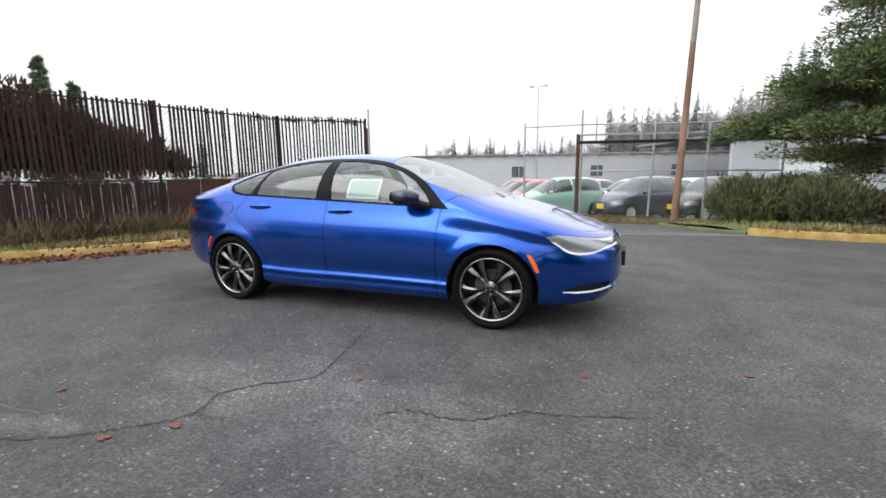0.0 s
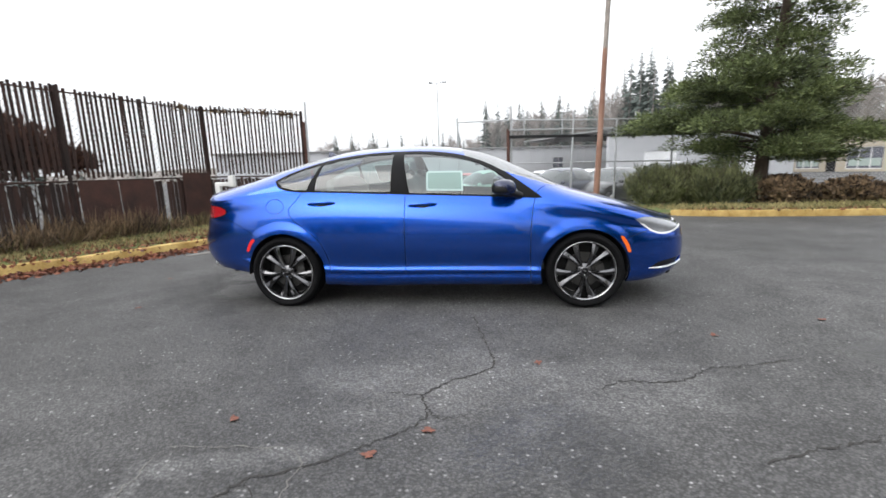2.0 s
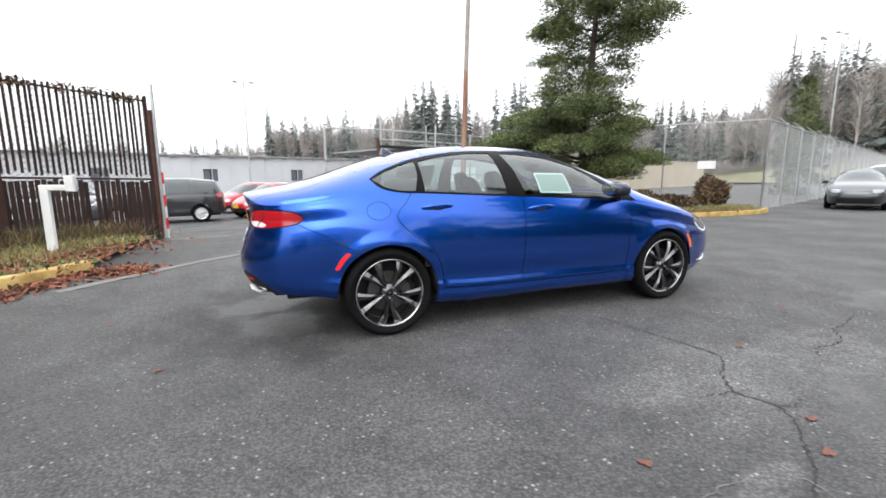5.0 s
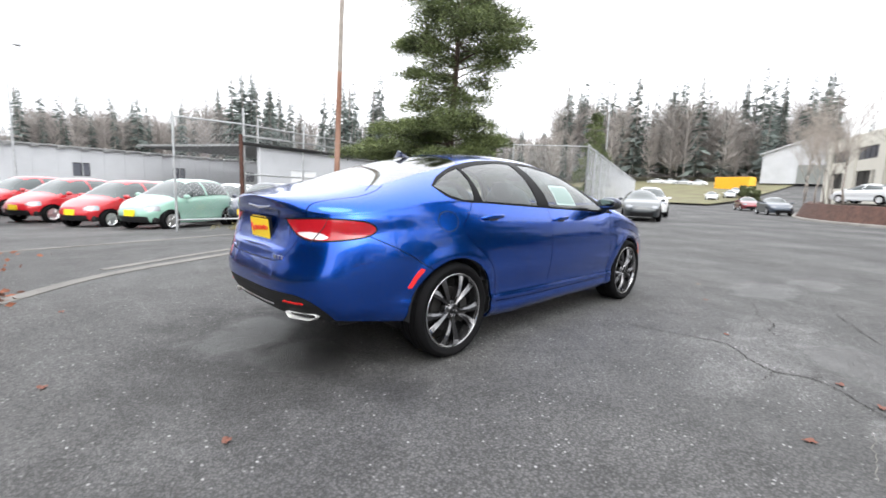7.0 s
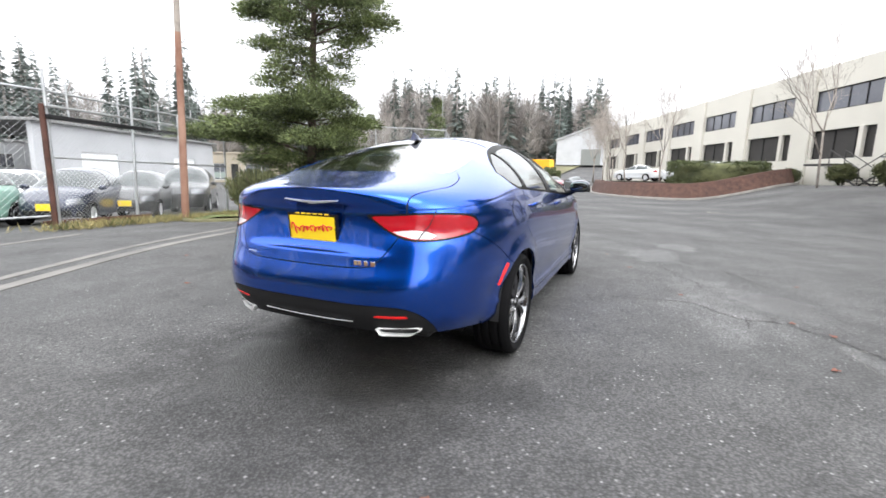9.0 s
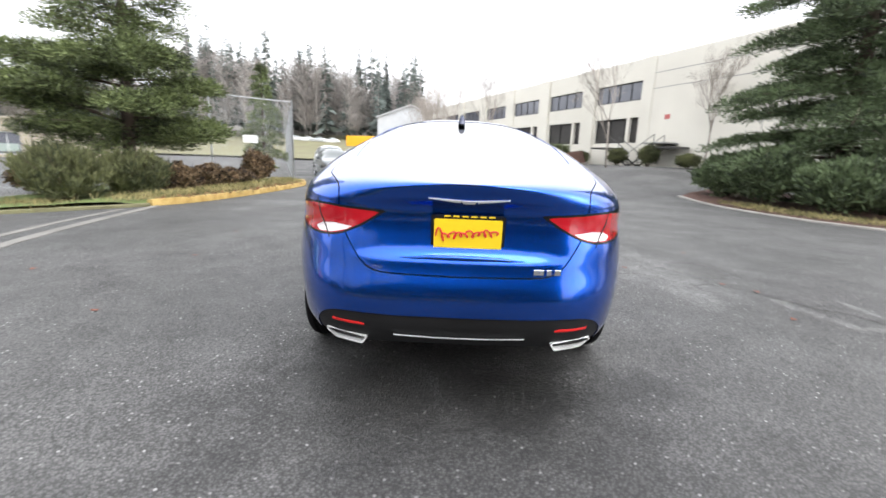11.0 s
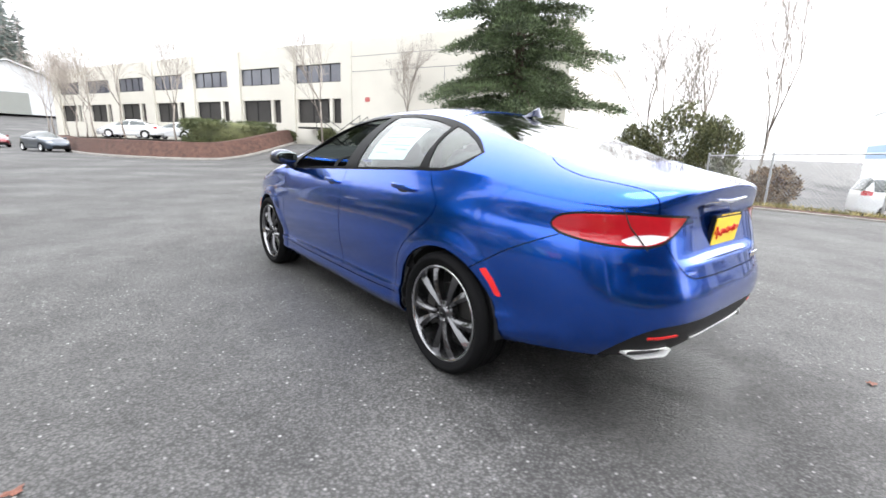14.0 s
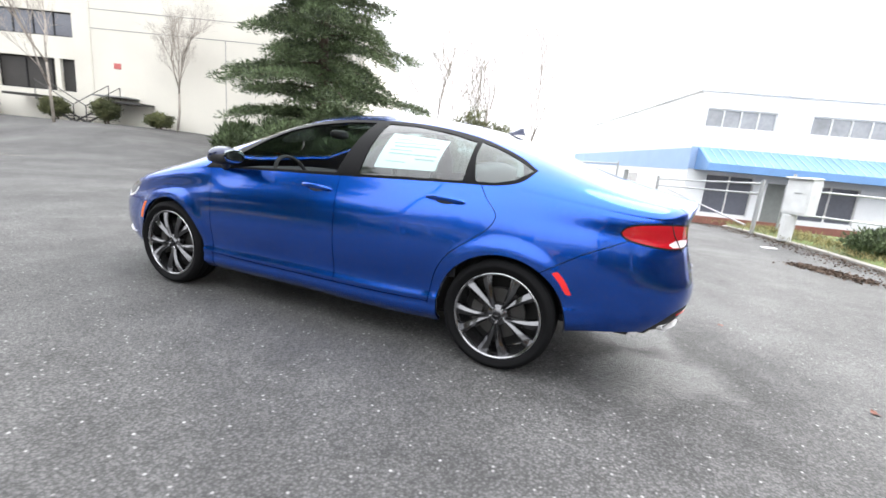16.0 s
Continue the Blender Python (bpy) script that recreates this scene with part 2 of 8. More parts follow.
GRASS_SOIL = mat("winter_turf", (0.105, 0.098, 0.040), 0.95, 0, 0.45, 1.3, 26, 0.02, world_space=True, color2=(0.105, 0.15, 0.040))
GRASS_BLADE = mat("grass_blades", (0.10, 0.12, 0.03), 0.8, 0, 0.5, 1.6, 12, world_space=True, color2=(0.24, 0.20, 0.09), island=True, rand=0.6)
MULCH = mat("red_bark_mulch", (0.080, 0.040, 0.030), 0.95, 0, 0.5, 4, 40, 0.02, world_space=True)
DRY_LEAF = mat("dead_leaves", (0.17, 0.062, 0.034), 0.8, 0, 0.6, 3, 30, world_space=True, island=True, rand=0.8)
SOIL = mat("damp_soil_crumbs", (0.085, 0.058, 0.042), 0.9, 0, 0.5, 3, 40, world_space=True, island=True, rand=0.6)
RED_LEAF = mat("red_fallen_leaf", (0.15, 0.055, 0.035), 0.7, 0, 0.3, 30, 90)
BARK = mat("tree_bark", (0.085, 0.062, 0.048), 0.95, 0, 0.4, 4, 30, 0.01, world_space=True)
PALE_BARK = mat("bare_grey_bark", (0.29, 0.255, 0.225), 0.95, 0, 0.35, 3, 30, 0.004, world_space=True)
NEEDLE_PINE = mat("pine_needles", (0.046, 0.070, 0.024), 0.7, 0, 0.65, 0.9, 7, world_space=True, color2=(0.115, 0.142, 0.052), island=True, rand=0.5)
NEEDLE_FIR = mat("spruce_needles", (0.036, 0.062, 0.026), 0.75, 0, 0.6, 0.9, 7, world_space=True, color2=(0.082, 0.112, 0.050), island=True, rand=0.5)
# far trees and ridge paled towards grey: haze put into their base colours
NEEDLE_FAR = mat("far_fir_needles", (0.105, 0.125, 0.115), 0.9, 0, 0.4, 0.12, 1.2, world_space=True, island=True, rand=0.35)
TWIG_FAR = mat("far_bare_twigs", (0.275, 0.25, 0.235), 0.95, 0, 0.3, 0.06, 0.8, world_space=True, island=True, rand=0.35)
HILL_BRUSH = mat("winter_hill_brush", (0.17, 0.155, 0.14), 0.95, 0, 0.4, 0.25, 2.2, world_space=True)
SHRUB_GREEN = mat("shrub_leaves", (0.050, 0.066, 0.024), 0.75, 0, 0.5, 1.2, 9, world_space=True, color2=(0.10, 0.105, 0.042), island=True, rand=0.5)
THICKET = mat("red_brown_thicket", (0.042, 0.019, 0.013), 0.9, 0, 0.5, 1.2, 9, world_space=True, color2=(0.085, 0.042, 0.028), island=True, rand=0.6)
SHRUB_BROWN = mat("bramble_leaves", (0.040, 0.024, 0.016), 0.85, 0, 0.5, 1.2, 9, world_space=True, color2=(0.15, 0.10, 0.055), island=True, rand=0.6)
HEDGE_LEAF = mat("clipped_hedge_leaves", (0.055, 0.078, 0.026), 0.75, 0, 0.4, 1.2, 9, world_space=True, color2=(0.095, 0.11, 0.045), island=True, rand=0.5)
POLE_WOOD = mat("red_brown_pole_wood", (0.21, 0.085, 0.050), 0.8, 0, 0.3, 1.2, 40, 0.003, world_space=True, color2=(0.25, 0.15, 0.11))
SHED_GREY = mat("pale_grey_sheet_wall", (0.46, 0.47, 0.49), 0.7, 0, 0.10, 0.5, 20, world_space=True)
CREAM_WALL = mat("cream_painted_concrete", (0.66, 0.63, 0.56), 0.8, 0, 0.07, 0.35, 20, 0.001, world_space=True)
WHITE_WALL = mat("white_sheet_wall", (0.78, 0.79, 0.80), 0.7, 0, 0.10, 0.5, 20, world_space=True)
GREY_ROOF = mat("grey_roofing", (0.20, 0.20, 0.20), 0.85, 0, 0.2, 0.5, 12, world_space=True)
TAN_WALL = mat("tan_block_wall", (0.42, 0.37, 0.29), 0.85, 0, 0.12, 0.4, 14, world_space=True)
BLUE_AWN = mat("blue_awning_metal", (0.15, 0.29, 0.54), 0.45, 0.2, 0.12, 1, 20, world_space=True)
BLUE_BAND = mat("pale_blue_wall_paint", (0.33, 0.46, 0.68), 0.7, 0, 0.08, 0.8, 20, world_space=True)
WINDOW_DARK = mat("dark_window_pane", (0.12, 0.125, 0.15), 0.08, 0, 0.2, 0.6, 8, world_space=True, coat=0.5)
DOCK_DARK = mat("dark_dock_opening", (0.035, 0.032, 0.03), 0.6, 0, 0.3, 1, 12, world_space=True)
WHITE_PAINT = mat("white_painted_metal", (0.70, 0.70, 0.69), 0.5, 0, 0.08, 4, 60)
ORANGE_BOX = mat("yellow_container_paint", (0.85, 0.42, 0.02), 0.5, 0, 0.1, 1, 20)
CAR_GLASS = mat("dark_car_glass", (0.035, 0.045, 0.045), 0.06, 0, 0.15, 3, 20, coat=0.6)
HEADLAMP = mat("headlamp_lens", (0.24, 0.25, 0.27), 0.15, 0.4, 0.15, 9, 60, coat=1)
CRACK = mat("tar_dark_crack", (0.030, 0.028, 0.026), 0.95, 0, 0.3, 8, 90, world_space=True)

# ---- mesh builders ----
class Geo:
    """Collects vertices and faces of one mesh."""

    def __init__(self):
        self.v, self.f, self.smooth = [], [], False

    def add(self, vs, fs):
        k = len(self.v)
        self.v += [tuple(p) for p in vs]
        self.f += [tuple(i + k for i in q) for q in fs]
        return self

    def box(self, c, s, m=None, bev=0.0):
        """Box at c of size s with chamfered edges; m: a turn about c."""
        h = [a / 2 for a in s]
        b = min(bev, min(h) * 0.45)
        vs, fs = [], []
        if b <= 0:
            vs = [(x * h[0], y * h[1], z * h[2]) for x in (-1, 1) for y in (-1, 1) for z in (-1, 1)]
            fs = [(0, 1, 3, 2), (4, 6, 7, 5), (0, 4, 5, 1), (2, 3, 7, 6), (0, 2, 6, 4), (1, 5, 7, 3)]
        else:
            idx = {}
            for x in (-1, 1):
                for y in (-1, 1):
                    for z in (-1, 1):
                        for a in range(3):
                            p = [x * (h[0] - b), y * (h[1] - b), z * (h[2] - b)]
                            p[a] = (x, y, z)[a] * h[a]
                            idx[(x, y, z, a)] = len(vs)
                            vs.append(tuple(p))
            for a in range(3):
                o1, o2 = (a + 1) % 3, (a + 2) % 3
                for sg in (-1, 1):
                    q = []
                    for s1, s2 in ((-1, -1), (1, -1), (1, 1), (-1, 1)):
                        k = [0, 0, 0]
                        k[a], k[o1], k[o2] = sg, s1, s2
                        q.append(idx[(*k, a)])
                    fs.append(tuple(q if sg > 0 else q[::-1]))
                for s1 in (-1, 1):
                    for s2 in (-1, 1):
                        lo, hi = [0, 0, 0], [0, 0, 0]
                        lo[a], hi[a] = -1, 1
                        lo[o1] = hi[o1] = s1
                        lo[o2] = hi[o2] = s2
                        q = [idx[(*lo, o1)], idx[(*hi, o1)], idx[(*hi, o2)], idx[(*lo, o2)]]
                        fs.append(tuple(q if s1 * s2 < 0 else q[::-1]))
            for x in (-1, 1):
                for y in (-1, 1):
                    for z in (-1, 1):
                        q = [idx[(x, y, z, a)] for a in range(3)]
                        fs.append(tuple(q if x * y * z > 0 else q[::-1]))
        c = Vector(c)
        if m is not None:
            vs = [m @ Vector(p) for p in vs]
        return self.add([c + Vector(p) for p in vs], fs)

    def tube(self, p, q, r0, r1=None, n=8, caps=True):
        """Round bar from p to q."""
        p, q = Vector(p), Vector(q)
        r1 = r0 if r1 is None else r1
        z = (q - p).normalized()
        x = z.orthogonal().normalized()
        y = z.cross(x)
        vs = []
        for c, r in ((p, r0), (q, r1)):
            vs += [c + (x * math.cos(2 * math.pi * i / n) + y * math.sin(2 * math.pi * i / n)) * r for i in range(n)]
        fs = [(i, (i + 1) % n, n + (i + 1) % n, n + i) for i in range(n)]
        if caps:
            fs += [tuple(range(n))[::-1], tuple(range(n, 2 * n))]
        return self.add(vs, fs)

    def path(self, pts, r, n=8):
        """Bent round bar along pts; r a number or one for each point."""
        pts = [Vector(p) for p in pts]
        rs = r if hasattr(r, "__len__") else [r] * len(pts)
        vs, fs = [], []
        x = None
        for i, p in enumerate(pts):
            d = (pts[min(i + 1, len(pts) - 1)] - pts[max(i - 1, 0)]).normalized()
            x = d.orthogonal().normalized() if x is None else (x - d * x.dot(d)).normalized()
            y = d.cross(x)
            vs += [p + (x * math.cos(2 * math.pi * j / n) + y * math.sin(2 * math.pi * j / n)) * rs[i] for j in range(n)]
        for i in range(len(pts) - 1):
            fs += [(i * n + j, i * n + (j + 1) % n, (i + 1) * n + (j + 1) % n, (i + 1) * n + j) for j in range(n)]
        fs += [tuple(range(n))[::-1], tuple(range((len(pts) - 1) * n, len(pts) * n))]
        return self.add(vs, fs)

    def revolve(self, prof, n=48, closed=False):
        """Turns (radius, y) pairs about the y axis."""
        k = len(prof)
        vs = [(r * math.cos(2 * math.pi * i / n), y, r * math.sin(2 * math.pi * i / n)) for i in range(n) for r, y in prof]
        fs = []
        for i in range(n):
            a, b = i * k, ((i + 1) % n) * k
            for j in range(k if closed else k - 1):
                jj = (j + 1) % k
                fs.append((a + j, a + jj, b + jj, b + j))
        return self.add(vs, fs)

    def prism(self, poly, axis, lo, hi):
        """Pushes a flat outline through from lo to hi along an axis."""
        n = len(poly)

        def at(p, h):
            return {"x": (h, *p), "y": (p[0], h, p[1]), "z": (*p, h)}[axis]
        vs = [at(p, lo) for p in poly] + [at(p, hi) for p in poly]
        fs = [tuple(range(n))[::-1], tuple(range(n, 2 * n))] + [(i, (i + 1) % n, n + (i + 1) % n, n + i) for i in range(n)]
        return self.add(vs, fs)

    def move(self, m, start=0):
        self.v[start:] = [tuple(m @ Vector(p)) for p in self.v[start:]]
        return self

    def mesh(self, name, material, smooth=False):
        me = bpy.data.meshes.new(name)
        me.from_pydata(self.v, [], self.f)
        me.materials.append(material)
        if smooth or self.smooth:
            me.polygons.foreach_set("use_smooth", [True] * len(me.polygons))
        me.update()
        return me


def link(name, me, parent=None, label=""):
    ob = new(name, me)
    if parent is not None:
        ob.parent = parent
    if label:
        ob["label"] = label
    return ob


def part(name, geo, material, parent=None, label="", smooth=False, fix=True):
    me = geo.mesh(name, material, smooth)
    if fix and len(geo.f) < 20000:
        bm = bmesh.new()
        bm.from_mesh(me)
        bmesh.ops.recalc_face_normals(bm, faces=bm.faces)
        bm.to_mesh(me)
        bm.free()
        if smooth:
            me.polygons.foreach_set("use_smooth", [True] * len(me.polygons))
            me.set_sharp_from_angle(angle=radians(38))
    return link(name, me, parent, label)


def thing(name, label, category, group="", kind="", at=None):
    e = new(name)
    e.empty_display_size = 0.2
    if at is not None:
        e.matrix_world = at
    return tagged(e, label, category, group, kind)


def spline(pts, n):
    """Smooth curve through plane or space points, n steps between neighbours."""
    pts = np.array(pts, float)
    p = np.vstack([2 * pts[0] - pts[1], pts, 2 * pts[-1] - pts[-2]])
    out = []
    for i in range(1, len(p) - 2):
        for k in range(n):
            t = k / n
            out.append(0.5 * (2 * p[i] + (p[i + 1] - p[i - 1]) * t + (2 * p[i - 1] - 5 * p[i] + 4 * p[i + 1] - p[i + 2]) * t * t
                              + (3 * p[i] - p[i - 1] - 3 * p[i + 1] + p[i + 2]) * t ** 3))
    out.append(pts[-1])
    return np.array(out)


def cubic(xs, ys):
    """Natural cubic interpolation of y over rising x."""
    xs, ys = np.array(xs, float), np.array(ys, float)
    n, h = len(xs), np.diff(xs)
    a = np.eye(n)
    r = np.zeros(n)
    for i in range(1, n - 1):
        a[i, i - 1:i + 2] = h[i - 1], 2 * (h[i - 1] + h[i]), h[i]
        r[i] = 6 * ((ys[i + 1] - ys[i]) / h[i] - (ys[i] - ys[i - 1]) / h[i - 1])
    m = np.linalg.solve(a, r)

    def value(x):
        x = np.clip(np.asarray(x, float), xs[0], xs[-1])
        i = np.clip(np.searchsorted(xs, x) - 1, 0, n - 2)
        u, w, hh = xs[i + 1] - x, x - xs[i], h[i]
        return m[i] * u ** 3 / (6 * hh) + m[i + 1] * w ** 3 / (6 * hh) + (ys[i] / hh - m[i] * hh / 6) * u + (ys[i + 1] / hh - m[i + 1] * hh / 6) * w
    return value


def smoothstep(a, b, x):
    t = np.clip((x - a) / (b - a), 0, 1)
    return t * t * (3 - 2 * t)

# ---- ground ----
def ground_z(x, y):
    """Level round the car, rising along the road ahead and up the loading ramp, falling into the fenced lot and behind the fence."""
    up = float(smoothstep(0.9, 0.45, abs(y - 6) / max(x, 1.0)))
    z = up * (0.0011 * max(0.0, min(x, 85) - 48) ** 2 + 0.081 * max(0.0, min(x, 220) - 85))
    z += 1.15 * float(smoothstep(9, 24, x) * smoothstep(-4.0, -11.0, y))
    z -= 0.047 * min(max(0.0, y - 6), 9) * float(1 - smoothstep(9, 16, x))
    z -= 0.9 * float(smoothstep(-10, -18, y) * (1 - smoothstep(3, 9, x)))
    return z


def axis_steps(lo, hi, near_lo, near_hi, step, grow=1.35):
    mid = list(np.arange(near_lo, near_hi + 1e-6, step))
    d, p = step, near_hi
    while p < hi:
        d *= grow
        p = min(hi, p + d)
        mid.append(p)
    d, p = step, near_lo
    while p > lo:
        d *= grow
        p = max(lo, p - d)
        mid.insert(0, p)
    return mid


def sheet(name, xs, ys, lift, material, label="", category="", inside=None, kind="structure"):
    g = Geo()
    idx = {}
    for j, y in enumerate(ys):
        for i, x in enumerate(xs):
            idx[i, j] = len(g.v)
            g.v.append((x, y, ground_z(x, y) + lift))
    for j in range(len(ys) - 1):
        for i in range(len(xs) - 1):
            if inside is None or inside((xs[i] + xs[i + 1]) / 2, (ys[j] + ys[j + 1]) / 2):
                g.f.append((idx[i, j], idx[i + 1, j], idx[i + 1, j + 1], idx[i, j + 1]))
    return tagged(part(name, g, material, fix=False, smooth=True), label, category, "", kind)


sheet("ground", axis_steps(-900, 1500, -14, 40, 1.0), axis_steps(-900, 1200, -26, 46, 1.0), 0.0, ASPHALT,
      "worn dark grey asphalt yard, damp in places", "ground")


def strip_sheet(name, left, right, lift, material, label, category, n=6, rows=5, kind="structure", parent=None):
    """Ground cover between two lines of the plan."""
    a, b = spline(left, n), spline(right, n)
    if len(a) != len(b):
        k = max(len(a), len(b))
        a = np.array([[np.interp(t, np.linspace(0, 1, len(a)), a[:, d]) for d in (0, 1)] for t in np.linspace(0, 1, k)])
        b = np.array([[np.interp(t, np.linspace(0, 1, len(b)), b[:, d]) for d in (0, 1)] for t in np.linspace(0, 1, k)])
    g = Geo()
    for p, q in zip(a, b):
        for r in range(rows + 1):
            x, y = p + (q - p) * r / rows
            e = lift if 0 < r < rows else min(lift, 0.02)
            bump = 0.03 * noise.noise(Vector((x * 1.3, y * 1.3, 0))) if 0 < r < rows else 0
            g.v.append((x, y, ground_z(x, y) + e + bump))
    w = rows + 1
    for i in range(len(a) - 1):
        for r in range(rows):
            g.f.append((i * w + r, i * w + r + 1, (i + 1) * w + r + 1, (i + 1) * w + r))
    ob = part(name, g, material, parent, smooth=True)
    return tagged(ob, label, category, "", kind) if parent is None else ob


def kerb(name, pts, width, height, material, label, n=8, piece=0.0):
    """Kerb along a line of the plan: a real step with rounded upper edges and a slightly uneven top."""
    line = spline(pts, n)
    g = Geo()
    prof = [(-0.5, -0.05), (-0.5, 0.75), (-0.42, 0.95), (-0.25, 1.0), (0.25, 1.0), (0.42, 0.93), (0.5, 0.7), (0.5, -0.05)]
    for i, p in enumerate(line):
        d = line[min(i + 1, len(line) - 1)] - line[max(i - 1, 0)]
        d /= np.linalg.norm(d)
        s = np.array([-d[1], d[0]])
        for u, h in prof:
            q = p + s * u * width
            wob = 0.10 * noise.noise(Vector((q[0] * 2.1, q[1] * 2.1, h * 3)))
            g.v.append((q[0], q[1], ground_z(q[0], q[1]) + h * height * (1 + wob)))
    k = len(prof)
    for i in range(len(line) - 1):
        for j in range(k - 1):
            g.f.append((i * k + j, i * k + j + 1, (i + 1) * k + j + 1, (i + 1) * k + j))
    g.f += [tuple(range(k)), tuple(range((len(line) - 1) * k, len(line) * k))[::-1]]
    return tagged(part(name, g, material, smooth=True), label, "kerb", "", "structure")


LEFT_KERB = [(-10.5, -3.4), (-8.3, -1.5), (-6.55, 0.05), (-5.75, 1.0), (-5.05, 2.1), (-4.55, 3.1)]
LEFT_FENCE = [(-9.3, -5.5), (-8.45, -3.0), (-7.72, 0.0), (-7.08, 2.5), (-6.36, 5.42), (-4.48, 6.82)]
kerb("kerb", LEFT_KERB, 0.17, 0.13, YELLOW_KERB, "worn yellow painted concrete kerb beside the leaf litter")
RIGHT_KERB = [(4.75, 6.2), (5.6, 5.85), (7.2, 5.6), (9.5, 5.45), (11.8, 5.45), (13.1, 5.75), (13.8, 6.15)]
kerb("kerb", RIGHT_KERB, 0.17, 0.14, YELLOW_KERB, "worn yellow painted concrete kerb before the shrubs")
kerb("turf_edge", [(4.75, 6.2), (4.3, 6.9), (3.8, 7.7), (3.35, 8.6), (3.7, 9.5), (4.2, 10.2)], 0.16, 0.07, FAR_TURF, "rough turf edge beside the lot entrance")
APRON = [(-4.4, 1.7), (-3.65, 2.62), (-2.86, 3.46), (-1.6, 4.2), (0.12, 5.02), (2.0, 5.55), (4.1, 5.95), (4.8, 6.12)]
kerb("kerb", APRON, 0.16, 0.012, FLUSH_KERB, "flush concrete kerb strip across the lot entrance")
kerb("kerb", [(x + 0.06, y + 0.42) for x, y in APRON[2:-1]], 0.12, 0.010, FLUSH_KERB, "flush concrete gutter edge across the lot entrance")
kerb("kerb", [(-4.4, 6.0), (-2.58, 6.72), (-0.87, 7.45), (0.6, 8.1)], 0.14, 0.012, FLUSH_KERB, "flush concrete threshold at the lot gate")
kerb("kerb", [(60, 4.7), (47, 3.4), (37, 2.3), (31, 0.5), (27.7, -2.2), (27.5, -5.2), (28.3, -8.4), (31, -10.7)], 0.2, 0.14, CONCRETE,
     "concrete kerb round the bark mulch bank")
kerb("kerb", [(12.4, -8.6), (9.2, -8.5), (6.4, -8.9), (4.4, -9.9), (1.4, -10.6), (-2.0, -11.2)], 0.15, 0.05, CONCRETE,
     "low concrete kerb before the conifer bed")
kerb("kerb", [(-4.6, -10.5), (-5.6, -8.0), (-6.1, -5.9), (-6.9, -3.8), (-9, -1.0)], 0.17, 0.055, CONCRETE, "worn concrete kerb half buried below the grassy bank")

strip_sheet("grass_verge", LEFT_KERB, [(-11.5, -4.5), (-9.6, -2.6), (-8.3, 0.0), (-7.6, 2.5), (-6.9, 5.6), (-4.4, 6.95)], 0.11, GRASS_SOIL,
            "mossy winter grass verge under the slatted fence", "verge")
strip_sheet("grass_verge", RIGHT_KERB, [(3.3, 8.6), (4.2, 10.2), (6.0, 11.6), (9.5, 12.2), (12.0, 11.2), (13.6, 8.6), (14.4, 6.6)], 0.12, GRASS_SOIL,
            "rough grass verge under the pine and shrubs", "verge")
strip_sheet("mulch_bank", [(60, 4.6), (47, 3.3), (37, 2.2), (31, 0.4), (27.8, -2.2), (27.6, -5.2), (28.4, -8.4), (31, -10.6)],
            [(60, 2.6), (48, 1.6), (39.5, 0.2), (34.5, -1.4), (32.2, -3.4), (31.8, -5.4), (32.2, -8.0), (33, -9.8)], 1.05, MULCH,
            "red-brown bark mulch bank", "mulch")
strip_sheet("conifer_bed", [(12.4, -8.6), (9.2, -8.5), (6.4, -8.9), (4.4, -9.9), (1.4, -10.6), (-2.0, -11.2)],
            [(14.5, -11.5), (13.0, -14.5), (8.0, -16.0), (5.0, -15.5), (2.0, -14.5), (-2.0, -13.0)], 0.1, MULCH,
            "brown mulch bed with dead grass below the conifer", "mulch")
strip_sheet("grass_verge", [(-4.6, -10.5), (-5.6, -8.0), (-6.1, -5.9), (-6.9, -3.8), (-9, -1.0)],
            [(-5.2, -13.0), (-8.0, -11.0), (-9.5, -7.0), (-10.5, -4.0), (-13, -1.0)], 0.10, GRASS_SOIL,
            "patchy grass bank behind the kerb", "verge")
sheet("far_bank", axis_steps(60, 230, 90, 140, 6), axis_steps(-30, 140, -10, 60, 6), 0.25, FAR_TURF, "far grassy road bank", "bank",
      inside=lambda x, y: y > 12 + 0.05 * (x - 60) or y < -8)

